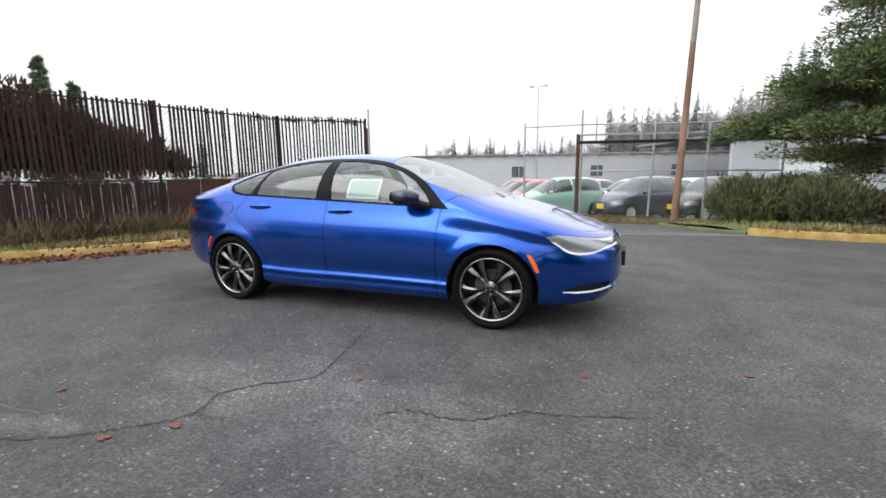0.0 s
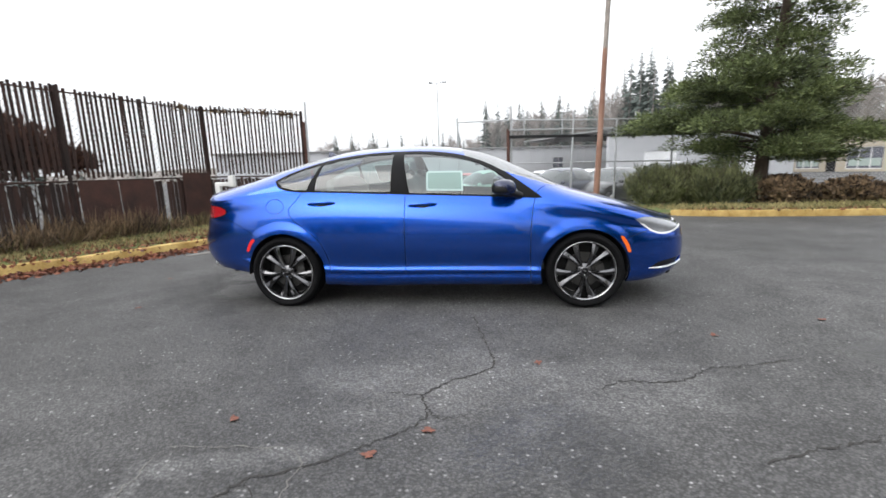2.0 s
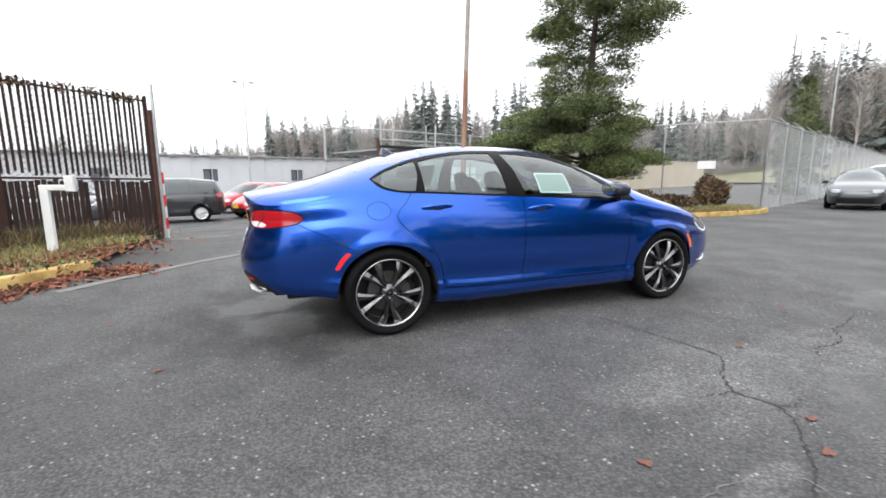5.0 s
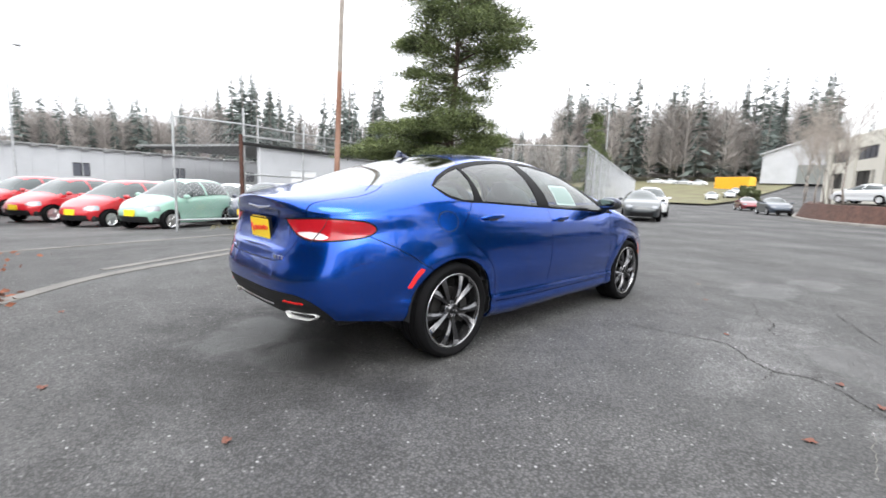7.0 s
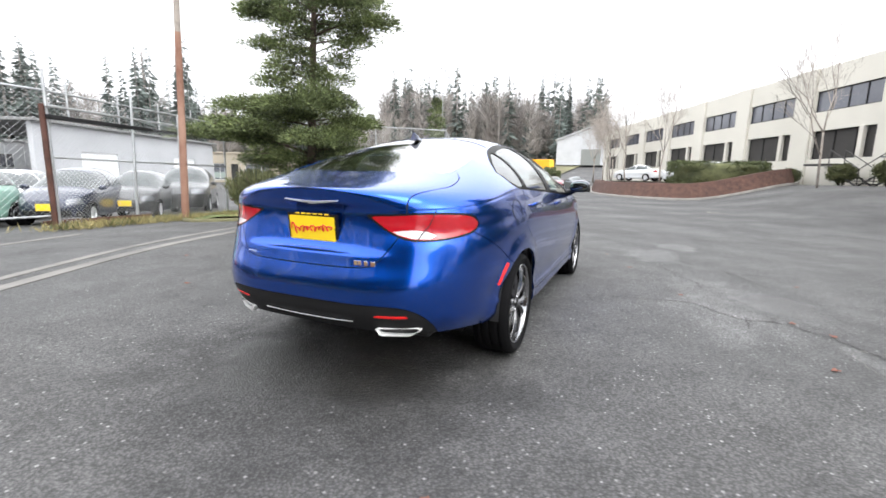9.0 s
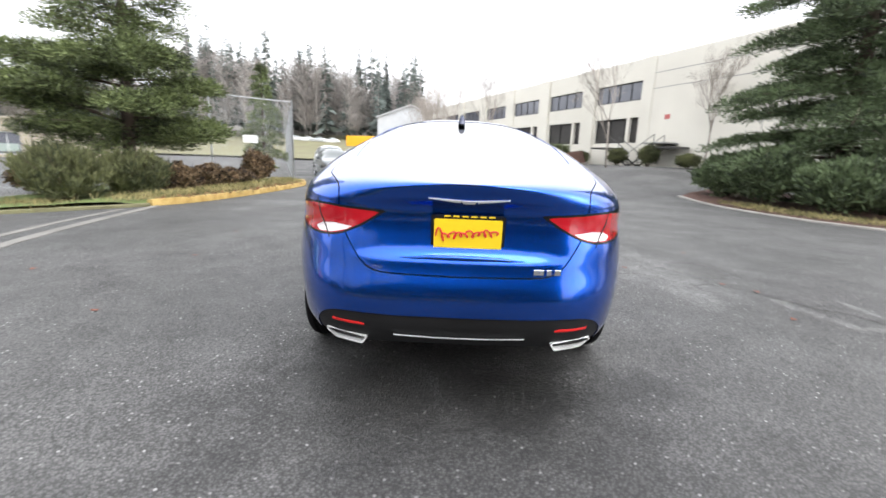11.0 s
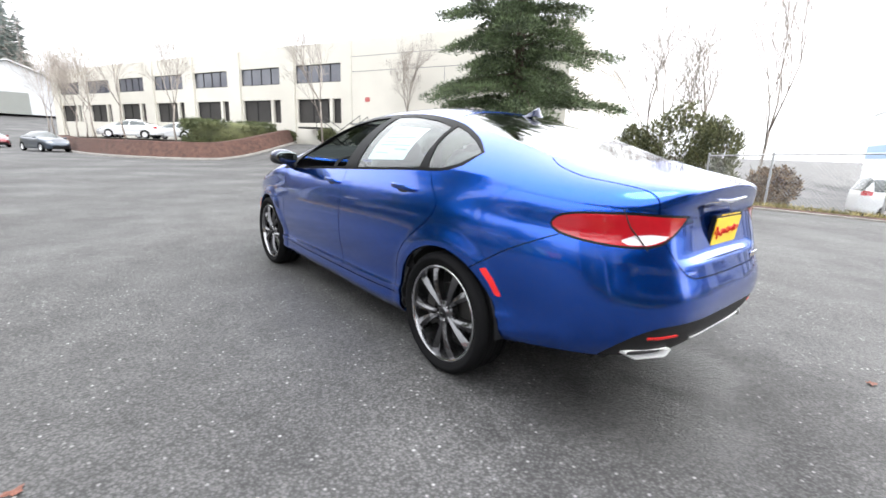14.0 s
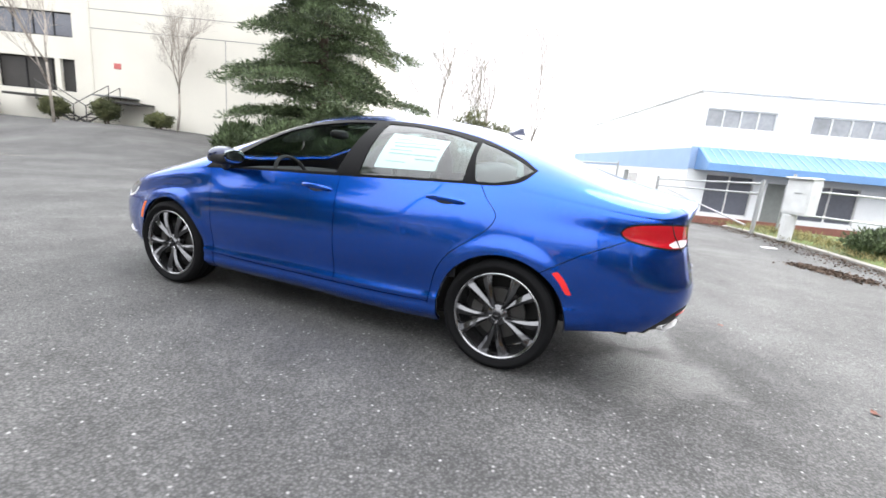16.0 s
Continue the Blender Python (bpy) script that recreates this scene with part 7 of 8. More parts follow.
part("box", Geo().box((0, 0, 1.015), (0.50, 0.34, 0.77), bev=0.015).move(BOXM), GREY_BOX, mb)
part("hood", Geo().box((0, -0.012, 1.417), (0.54, 0.39, 0.035), bev=0.012).move(BOXM @ Matrix.Rotation(radians(2), 4, "X")), GREY_BOX, mb)
bdoor = part("door", Geo().box((0, -0.176, 1.02), (0.44, 0.016, 0.68), bev=0.006).move(BOXM), GREY_BOX, mb)
part("latch", Geo().box((0.02, -0.192, 1.10), (0.16, 0.018, 0.022), bev=0.005).move(BOXM), GALV, bdoor, "dull steel latch bar")
part("vent_stub", Geo().tube((-5.27, -8.47, 1.42), (-5.27, -8.47, 1.49), 0.035, 0.03, 12), GALV, mb, smooth=True)
ps = thing("paper_scrap", "flattened white paper scrap on the asphalt", "litter")
part("scrap", Geo().box((0, 0, 0.012), (0.26, 0.13, 0.016), bev=0.006).move(Matrix.Translation((-4.73, -7.0, 0.0)) @ Matrix.Rotation(radians(20), 4, "Z")), WHITE_PAINT, ps)
ub = thing("utility_box", "pale green utility cabinet beside the bushes", "cabinet")
part("cabinet", Geo().box((5.1, -12.9, 0.5), (0.32, 0.28, 0.85), bev=0.02), mat("pale_green_metal", (0.42, 0.50, 0.46), 0.5, 0, 0.1, 4, 50), ub)
part("door_plate", Geo().box((4.99, -12.75, 0.68), (0.10, 0.02, 0.14), bev=0.004), WHITE_PAINT, ub)
hy = thing("fire_hydrant", "yellow fire hydrant at the edge of the bushes", "hydrant")
hx, hyy = 2.0, -13.2
hz = ground_z(hx, hyy)
part("barrel", Geo().tube((hx, hyy, hz), (hx, hyy, hz + 0.52), 0.11, 0.10, 16), ORANGE_BOX, hy, smooth=True)
part("bonnet", ball(Geo(), (hx, hyy, hz + 0.55), (0.13, 0.13, 0.12), 16, 8), ORANGE_BOX, hy, smooth=True)
part("outlet", Geo().tube((hx - 0.2, hyy, hz + 0.38), (hx + 0.2, hyy, hz + 0.38), 0.05, 0.05, 12), ORANGE_BOX, hy, smooth=True)

pole = thing("utility_pole", "red-brown wooden utility pole with a grey weathered top", "pole")
part("shaft", Geo().path([(3.72, 9.45, -0.25), (3.80, 9.45, 2.0), (3.88, 9.46, 4.6)], [0.095, 0.085, 0.075], 16), POLE_WOOD, pole, smooth=True)
part("weathered_top", Geo().path([(3.88, 9.46, 4.6), (4.0, 9.47, 8.0), (4.1, 9.48, 11.0)], [0.075, 0.065, 0.055], 16), PALE_BARK, pole, smooth=True)


def lamp_post(x, y, h, label, heads):
    z = ground_z(x, y)
    o = thing("street_lamp", label, "lamp", "lot lamps")
    part("pole", Geo().tube((x, y, z), (x, y, z + h), 0.06, 0.035, 10), GALV, o, smooth=True)
    for s in heads:
        part("lamp_arm", Geo().tube((x, y, z + h), (x + 0.4 * s, y, z + h + 0.08), 0.025, 0.025, 6), GALV, o)
        part("lamp_head", Geo().box((x + 0.5 * s, y, z + h + 0.08), (0.30, 0.24, 0.14), bev=0.03), GALV, o)


lamp_post(-3.5, 28.8, 7.9, "tall twin-head lamp post in the car lot", (1, -1))
lamp_post(37.6, 17.3, 11.5, "tall lamp post beside the road", (1, -1))


# ---- buildings ----
def frame_on(p, d, s=1):
    """A wall's own axes: along d from p, out of the wall, up."""
    d = Vector((*d, 0)).normalized()
    return Matrix(((d.x, s * d.y, 0, p[0]), (d.y, -s * d.x, 0, p[1]), (0, 0, 1, 0), (0, 0, 0, 1)))


def wall_with_openings(name, m, u0, u1, z0, z1, thick, holes, material, parent):
    """A thick wall from u0 to u1 with openings (u, u, z, z) right through it. The outer face lies at 0, the body behind it."""
    us = sorted({u0, u1, *[h[0] for h in holes], *[h[1] for h in holes]})
    zs = sorted({z0, z1, *[h[2] for h in holes], *[h[3] for h in holes]})
    g = Geo()
    solid = {}
    for i in range(len(us) - 1):
        for j in range(len(zs) - 1):
            cu, cz = (us[i] + us[i + 1]) / 2, (zs[j] + zs[j + 1]) / 2
            solid[i, j] = not any(h[0] < cu < h[1] and h[2] < cz < h[3] for h in holes)
    for (i, j), s in solid.items():
        if not s:
            continue
        a, b, c, d = us[i], us[i + 1], zs[j], zs[j + 1]
        g.add([(a, 0, c), (b, 0, c), (b, 0, d), (a, 0, d)], [(0, 1, 2, 3)])
        g.add([(a, -thick, c), (b, -thick, c), (b, -thick, d), (a, -thick, d)], [(3, 2, 1, 0)])
        for di, dj, q in ((-1, 0, [(a, 0, c), (a, 0, d), (a, -thick, d), (a, -thick, c)]), (1, 0, [(b, 0, c), (b, -thick, c), (b, -thick, d), (b, 0, d)]),
                          (0, -1, [(a, 0, c), (a, -thick, c), (b, -thick, c), (b, 0, c)]), (0, 1, [(a, 0, d), (b, 0, d), (b, -thick, d), (a, -thick, d)])):
            if not solid.get((i + di, j + dj), False):
                g.add(q, [(0, 1, 2, 3)])
    return part(name, g.move(m), material, parent)


def ubox(m, u0, u1, v0, v1, z0, z1, bev=0.01):
    g = Geo().box(((u0 + u1) / 2, (v0 + v1) / 2, (z0 + z1) / 2), (u1 - u0, v1 - v0, z1 - z0), bev=bev)
    return g.move(m)


def window_unit(m, u0, u1, z0, z1, depth, parent, panes=3, frame_mat=None, glass=None, name="window"):
    w = part(name, ubox(m, u0, u1, -depth - 0.03, -depth, z0, z1, 0), glass or WINDOW_DARK, parent)
    fm = frame_mat or BLACK_PLASTIC
    for k in range(panes + 1):
        u = u0 + (u1 - u0) * k / panes
        part("mullion", ubox(m, max(u0, u - 0.03), min(u1, u + 0.03), -depth, -depth + 0.05, z0, z1, 0.004), fm, w)
    for z in (z0, z1 - 0.06):
        part("frame_bar", ubox(m, u0, u1, -depth, -depth + 0.045, z, z + 0.06, 0.004), fm, w)
    return w


# cream warehouse across the yard; its front runs at 23 degrees
wh = thing("warehouse", "cream painted concrete warehouse with ribbon windows and loading docks", "building")
M = frame_on((28.12, -13.18), (math.cos(radians(23)), math.sin(radians(23))), -1)
holes, bays = [], []
for k in range(7):
    a = 0.0 + 6.25 * k
    holes += [(a, a + 4.55, 5.72, 7.02), (a, a + 4.45, 2.78, 4.55)]
    bays.append(a)
wall_with_openings("front_wall", M, -1.05, 44, 0.4, 8.45, 0.35, holes, CREAM_WALL, wh)
part("blank_wall", ubox(M, -16.5, -1.05, -0.35, 0.10, 0.4, 8.42, 0.02), CREAM_WALL, wh)
part("back_wall", ubox(M, -16.5, 44, -24.3, -24.0, 0.0, 8.4, 0.02), CREAM_WALL, wh)
for u in (-16.5, 43.7):
    part("end_wall", ubox(M, u, u + 0.3, -24.0, -0.35, 0.0, 8.4, 0.02), CREAM_WALL, wh)
part("roof", ubox(M, -16.4, 43.9, -24.0, -0.3, 8.05, 8.2, 0.02), GREY_ROOF, wh)
for u0 in [-1.05] + [a + 4.62 for a in bays]:
    w = 1.0 if u0 < 0 else 1.55
    part("pilaster", ubox(M, u0, u0 + w, 0.0, 0.16, 0.4, 8.47, 0.03), CREAM_WALL, wh)
for z in (7.30, 6.30):
    part("wall_joint", ubox(M, -16.4, -1.06, 0.10, 0.108, z, z + 0.035, 0), GREY_ROOF, wh)
for u in (-8.6,):
    part("wall_joint", ubox(M, u, u + 0.03, 0.10, 0.107, 0.5, 6.3, 0), GREY_ROOF, wh)
for k, a in enumerate(bays):
    window_unit(M, a, a + 4.55, 5.72, 7.02, 0.14, wh, 4)
    window_unit(M, a, a + 4.45, 2.78, 4.55, 0.22, wh, 3, BLACK_PLASTIC, DOCK_DARK, "lower_window")
    part("bay_column", ubox(M, a + 0.85, a + 1.15, -0.2, 0.05, 2.75, 4.58, 0.02), CREAM_WALL, wh)
part("red_sign", ubox(M, -2.65, -2.25, 0.10, 0.125, 4.25, 4.55, 0.004), FADED_RED, wh, "small red fire-service sign")
for u0, flip_s in ((2.2, 1), (-3.6, -1)):
    st = part("landing", ubox(M, u0 - 0.9, u0 + 0.9, 0.16, 1.35, 2.30, 2.42, 0.01), STEEL, wh, "dark steel dock stair")
    for k in range(7):
        u = u0 + flip_s * -1 * (1.05 + 0.27 * k)
        part("tread", ubox(M, u - 0.14, u + 0.14, 0.4, 1.3, 2.20 - 0.16 * k, 2.24 - 0.16 * k, 0.004), STEEL, st)
    for v in (0.4, 1.3):
        a0, a1 = u0 + flip_s * -0.9, u0 + flip_s * -2.9
        part("stringer", Geo().tube((a0, v, 2.25), (a1, v, 1.1), 0.05, 0.05, 6).move(M), STEEL, st)
        part("hand_rail", Geo().tube((a0, v, 3.2), (a1, v, 2.05), 0.025, 0.025, 6).move(M), STEEL, st)
        part("rail_post", Geo().tube((a0, v, 2.3), (a0, v, 3.2), 0.025, 0.025, 6).move(M), STEEL, st)
        part("rail_post", Geo().tube((a1, v, 1.1), (a1, v, 2.05), 0.025, 0.025, 6).move(M), STEEL, st)
part("dock_canopy", ubox(M, -3.6, -1.8, 0.10, 1.3, 2.62, 2.70, 0.01), GREY_ROOF, wh)

# white office building with a blue awning
bb = thing("office_building", "white two-storey office with blue awning and wall band", "building")
B = Matrix(((-0.96, 0.28, 0, -4.5), (-0.28, -0.96, 0, -20.35), (0, 0, 1, 0), (0, 0, 0, 1)))     # along the front, out to the back, up
B = B @ Matrix.Diagonal((1, -1, 1, 1))
BZ = -0.85
holes = [(0.35, 3.35, 3.50, 4.34), (4.85, 8.2, 3.50, 4.34), (9.6, 12.9, 3.5, 4.34), (0.9, 3.0, BZ + 0.45, 1.45), (5.2, 7.6, BZ + 0.5, 1.35), (9.3, 12.6, BZ + 0.5, 1.35), (3.6, 4.55, BZ + 0.05, 1.25)]
wall_with_openings("front_wall", B, 0, 22, BZ - 0.5, 5.05, 0.3, holes, WHITE_WALL, bb)
wall_with_openings("side_wall", B @ Matrix.Rotation(radians(90), 4, "Z") @ Matrix.Diagonal((-1, 1, 1, 1)), 0.3, 30, BZ - 0.5, 5.05, 0.3, [(7, 10, BZ + 0.4, 1.3)], WHITE_WALL, bb)
part("roof", ubox(B, 0.1, 22, -30, -0.1, 4.78, 4.9, 0.02), GREY_ROOF, bb)
part("roof_edge", ubox(B, -0.06, 22, -0.02, 0.06, 5.05, 5.16, 0.01), WHITE_WALL, bb)
part("roof_edge", ubox(B, -0.06, 0.06, -30, -0.02, 5.05, 5.16, 0.01), WHITE_WALL, bb)
for h in holes[:3]:
    window_unit(B, *h, 0.10, bb, 4, WHITE_PAINT, WINDOW_PALE)
for h in holes[3:6]:
    window_unit(B, *h, 0.10, bb, 2, WHITE_PAINT, None, "shop_window")
part("door", ubox(B, 3.6, 4.55, -0.12, -0.07, BZ + 0.05, 1.25, 0.01), PALE_TRIM, bb)
part("side_band", ubox(B, -0.02, 0.0, -30, -0.02, 1.55, 2.55, 0), BLUE_BAND, bb)
part("blue_corner", ubox(B, -0.03, 0.45, -0.01, 0.03, 1.6, 2.62, 0.005), BLUE_BAND, bb)
aw = Geo()
aw.add([(0.25, 0.05, 2.62), (22, 0.05, 2.62), (22, 1.35, 1.90), (0.25, 1.35, 1.90), (0.25, 1.35, 1.58), (22, 1.35, 1.58), (22, 0.05, 1.58), (0.25, 0.05, 1.58)],
       [(0, 1, 2, 3), (3, 2, 5, 4), (4, 5, 6, 7), (0, 3, 4, 7), (1, 6, 5, 2)])
awn = part("awning", aw.move(B), BLUE_AWN, bb, "blue ribbed metal awning")
for k in range(58):
    u = 0.35 + k * 0.37
    part("awning_rib", Geo().box((0, 0, 0), (0.035, 1.48, 0.03), Matrix.Rotation(math.atan2(-0.72, 1.3), 3, "X")).move(B @ Matrix.Translation((u, 0.70, 2.275))), BLUE_BAND, awn)
part("plinth", ubox(B, 0.02, 22, 0.0, 0.07, BZ - 0.4, BZ + 0.32, 0.01), mat("red_brick_plinth", (0.24, 0.10, 0.075), 0.85, 0, 0.25, 3, 40, 0.002, world_space=True), bb)

# long low white shed behind the car lot
sh = thing("storage_shed", "long low white shed behind the car lot", "building")
S = frame_on((-24, 32.4), (math.cos(radians(18)), math.sin(radians(18))))
holes = [(10 + 7.4 * k, 11.1 + 7.4 * k, 1.1, 2.1) for k in range(7)]
wall_with_openings("front_wall", S, 0, 60, -1.2, 3.15, 0.25, holes, SHED_GREY, sh)
for h in holes:
    window_unit(S, *h, 0.08, sh, 2)
part("roof", ubox(S, -0.3, 60.3, -9, 0.22, 3.15, 3.27, 0.02), GREY_ROOF, sh)
for k in range(41):
    part("wall_rib", ubox(S, 0.4 + 1.47 * k, 0.46 + 1.47 * k, 0.0, 0.03, -1.0, 3.12, 0), SHED_GREY, sh)
    part("rafter_end", ubox(S, 0.35 + 1.47 * k, 0.75 + 1.47 * k, 0.22, 0.30, 3.02, 3.20, 0.01), GREY_ROOF, sh)
# grey sloping shed right of it
s2 = thing("storage_shed", "grey flat-roofed shed behind the gate fence", "building")
S2 = frame_on((8.5, 27.5), (math.cos(radians(24)), math.sin(radians(24))))
wall_with_openings("front_wall", S2, 0, 18, -1.2, 3.5, 0.25, [(3, 6, -0.3, 2.1), (12, 15, -0.3, 2.1)], SHED_GREY, s2)
part("roof", ubox(S2, -0.3, 18.3, -12, 0.3, 3.5, 3.66, 0.02), GREY_ROOF, s2)
for u in (3, 12):
    part("shutter", ubox(S2, u, u + 3, -0.12, -0.07, -0.3, 2.1, 0.01), WHITE_WALL, s2)
# tan garage far behind the pine
tg = thing("garage", "low tan block garage with wide dark doors", "building")
T = frame_on((27.75, 40.3), (0.395, -0.919))
holes = [(0.7, 2.7, 0.25, 1.95), (3.2, 4.0, -0.2, 1.9), (4.7, 7.2, 0.2, 1.95)]
wall_with_openings("front_wall", T, 0, 10.1, -1.0, 2.95, 0.3, holes, TAN_WALL, tg)
part("side_wall", ubox(T, 9.8, 10.1, -24, -0.3, -1.0, 2.95, 0.02), TAN_WALL, tg)
part("roof", ubox(T, -0.1, 10.2, -24.1, 0.12, 2.95, 3.1, 0.03), TAN_WALL, tg)
for h in (holes[0], holes[2]):
    window_unit(T, *h, 0.12, tg, 3, WHITE_PAINT)
    part("poster", ubox(T, h[0] + 0.15, h[1] - 0.15, -0.118, -0.112, 0.45, 1.05, 0), PALE_SHEET, tg, "pale green window poster")
part("door", ubox(T, 3.2, 4.0, -0.15, -0.1, -0.2, 1.9, 0.01), BLACK_PLASTIC, tg)
# white gabled hall and yellow container far up the road
hall = thing("hall", "large white gabled hall beyond the street trees", "building")
H = Matrix.Translation((0, 0, 5.0)) @ frame_on((123, 2.5), (-0.12, 1.0), -1)
g = Geo()
g.add([(0, 0, 0), (18, 0, 0), (18, 0, 6.5), (9, 0, 10), (0, 0, 6.5), (0, -30, 0), (18, -30, 0), (18, -30, 6.5), (9, -30, 10), (0, -30, 6.5)],
      [(0, 1, 2, 3, 4), (9, 8, 7, 6, 5), (0, 4, 9, 5), (1, 6, 7, 2)])
part("outer_wall", g.move(H), SHED_GREY, hall)
g = Geo()
for a, b in ((-0.5, 9), (18.5, 9)):
    za, zb_ = 6.4, 10.1
    g.add([(a, 0.5, za), (b, 0.5, zb_), (b, -30.5, zb_), (a, -30.5, za), (a, 0.5, za + 0.3), (b, 0.5, zb_ + 0.3), (b, -30.5, zb_ + 0.3), (a, -30.5, za + 0.3)],
          [(0, 3, 2, 1), (4, 5, 6, 7), (0, 1, 5, 4), (2, 3, 7, 6), (0, 4, 7, 3)])
part("roof", g.move(H), SHED_GREY, hall)
part("roller_door", ubox(H, 6.5, 11.5, 0.0, 0.06, 0.0, 4.2, 0.02), PALE_TRIM, hall)
ct = thing("container", "yellow-orange shipping container far up the road", "container")
m = Matrix.Translation((104, 21.5, ground_z(104, 21.5) + 1.3)) @ Matrix.Rotation(radians(70), 4, "Z")
part("box", Geo().box((0, 0, 0), (7.0, 2.4, 2.6), bev=0.05).move(m), ORANGE_BOX, ct)
for k in range(12):
    part("rib", Geo().box((-3.2 + 0.58 * k, 1.22, 0), (0.2, 0.05, 2.3), bev=0.01).move(m), ORANGE_BOX, ct)


# ---- parked vehicles: skins cut into panes, lamps and wheel arches ----
KINDS = {
    "hatch": dict(c={"front": 1.77, "rear": -1.77, "square": 3.6, "half_width": 0.80, "axles": (1.15, -1.15), "flare": 0.03, "shoulder": -0.04, "hood_round": (3.0, 1.6), "cabin_round": (3.0, 1.35),
                     "top": cubic([-1.77, -1.66, -1.4, -0.9, -0.3, 0.15, 0.45, 0.75, 0.98, 1.3, 1.6, 1.77], [0.96, 1.19, 1.40, 1.48, 1.49, 1.45, 1.33, 1.14, 0.985, 0.90, 0.78, 0.66]),
                     "belt": cubic([-1.77, -1.3, 0, 0.9, 1.3, 1.77], [0.90, 0.95, 0.94, 0.86, 0.79, 0.60]), "bottom": cubic([-1.77, -1, 1, 1.77], [0.30, 0.22, 0.22, 0.24]),
                     "side": cubic([0, 0.1, 0.3, 0.6, 0.8, 0.92, 1.0], [0.93, 0.98, 0.985, 1.0, 0.995, 0.97, 0.93]),
                     "nose": cubic([0.2, 0.35, 0.5, 0.7, 0.9, 1.5], [1.68, 1.76, 1.77, 1.70, 1.6, 1.55]), "tail": cubic([0.2, 0.4, 0.6, 0.9, 1.2, 1.5], [-1.70, -1.77, -1.76, -1.70, -1.62, -1.6])},
                  win=(-1.35, 0.78, (-0.25,)), screen=(0.28, 0.95), back=(-1.72, -1.32), r=0.29, lamp=(1.42, 0.64, 0.10), tail=0.85, reg=(1.80, 0.50)),
    "saloon": dict(c={"front": 2.25, "rear": -2.25, "square": 4.0, "half_width": 0.87, "axles": (1.32, -1.30), "flare": 0.015, "shoulder": -0.05, "hood_round": (3.4, 1.7), "cabin_round": (2.8, 1.35),
                      "top": cubic([-2.25, -2.0, -1.65, -1.3, -0.9, -0.3, 0.2, 0.6, 0.95, 1.2, 1.6, 2.0, 2.25], [0.99, 1.06, 1.12, 1.26, 1.40, 1.46, 1.42, 1.27, 1.08, 0.985, 0.91, 0.80, 0.66]),
                      "belt": cubic([-2.25, -1.5, 0, 1, 1.5, 2.25], [0.93, 0.98, 0.95, 0.90, 0.83, 0.62]), "bottom": cubic([-2.25, -1, 1, 2.25], [0.30, 0.22, 0.22, 0.22]),
                      "side": cubic([0, 0.1, 0.3, 0.6, 0.8, 0.92, 1.0], [0.94, 0.98, 0.98, 1.0, 0.995, 0.97, 0.92]),
                      "nose": cubic([0.2, 0.35, 0.5, 0.7, 0.9, 1.5], [2.18, 2.24, 2.25, 2.16, 2.08, 2.05]), "tail": cubic([0.2, 0.4, 0.6, 0.9, 1.2, 1.5], [-2.16, -2.25, -2.25, -2.18, -2.15, -2.15])},
                   win=(-1.42, 0.85, (-0.2,)), screen=(0.22, 1.15), back=(-1.72, -0.95), r=0.31, lamp=(1.86, 0.68, 0.10), tail=0.88, reg=(2.28, 0.50)),
    "wagon": dict(c={"front": 2.2, "rear": -2.2, "square": 4.4, "half_width": 0.90, "axles": (1.33, -1.30), "flare": 0.03, "shoulder": -0.04, "hood_round": (3.6, 1.7), "cabin_round": (3.4, 1.5),
                     "top": cubic([-2.2, -2.08, -1.8, -1.0, -0.2, 0.3, 0.65, 0.95, 1.2, 1.6, 2.0, 2.2], [1.15, 1.45, 1.63, 1.70, 1.70, 1.63, 1.45, 1.22, 1.10, 1.03, 0.92, 0.75]),
                     "belt": cubic([-2.2, -1, 0, 1, 1.5, 2.2], [1.06, 1.08, 1.05, 1.0, 0.95, 0.70]), "bottom": cubic([-2.2, -1, 1, 2.2], [0.36, 0.28, 0.28, 0.30]),
                     "side": cubic([0, 0.1, 0.3, 0.6, 0.8, 0.92, 1.0], [0.94, 0.98, 0.985, 1.0, 0.995, 0.975, 0.94]),
                     "nose": cubic([0.2, 0.4, 0.6, 0.85, 1.0, 1.6], [2.12, 2.19, 2.2, 2.14, 2.08, 2.05]), "tail": cubic([0.2, 0.45, 0.7, 1.0, 1.3, 1.7], [-2.12, -2.2, -2.2, -2.17, -2.12, -2.1])},
                  win=(-1.85, 0.85, (-0.25, -1.05)), screen=(0.32, 1.12), back=(-2.16, -1.85), r=0.34, lamp=(1.86, 0.83, 0.12), tail=1.05, reg=(2.24, 0.62)),
}
SKIN_CACHE = {}


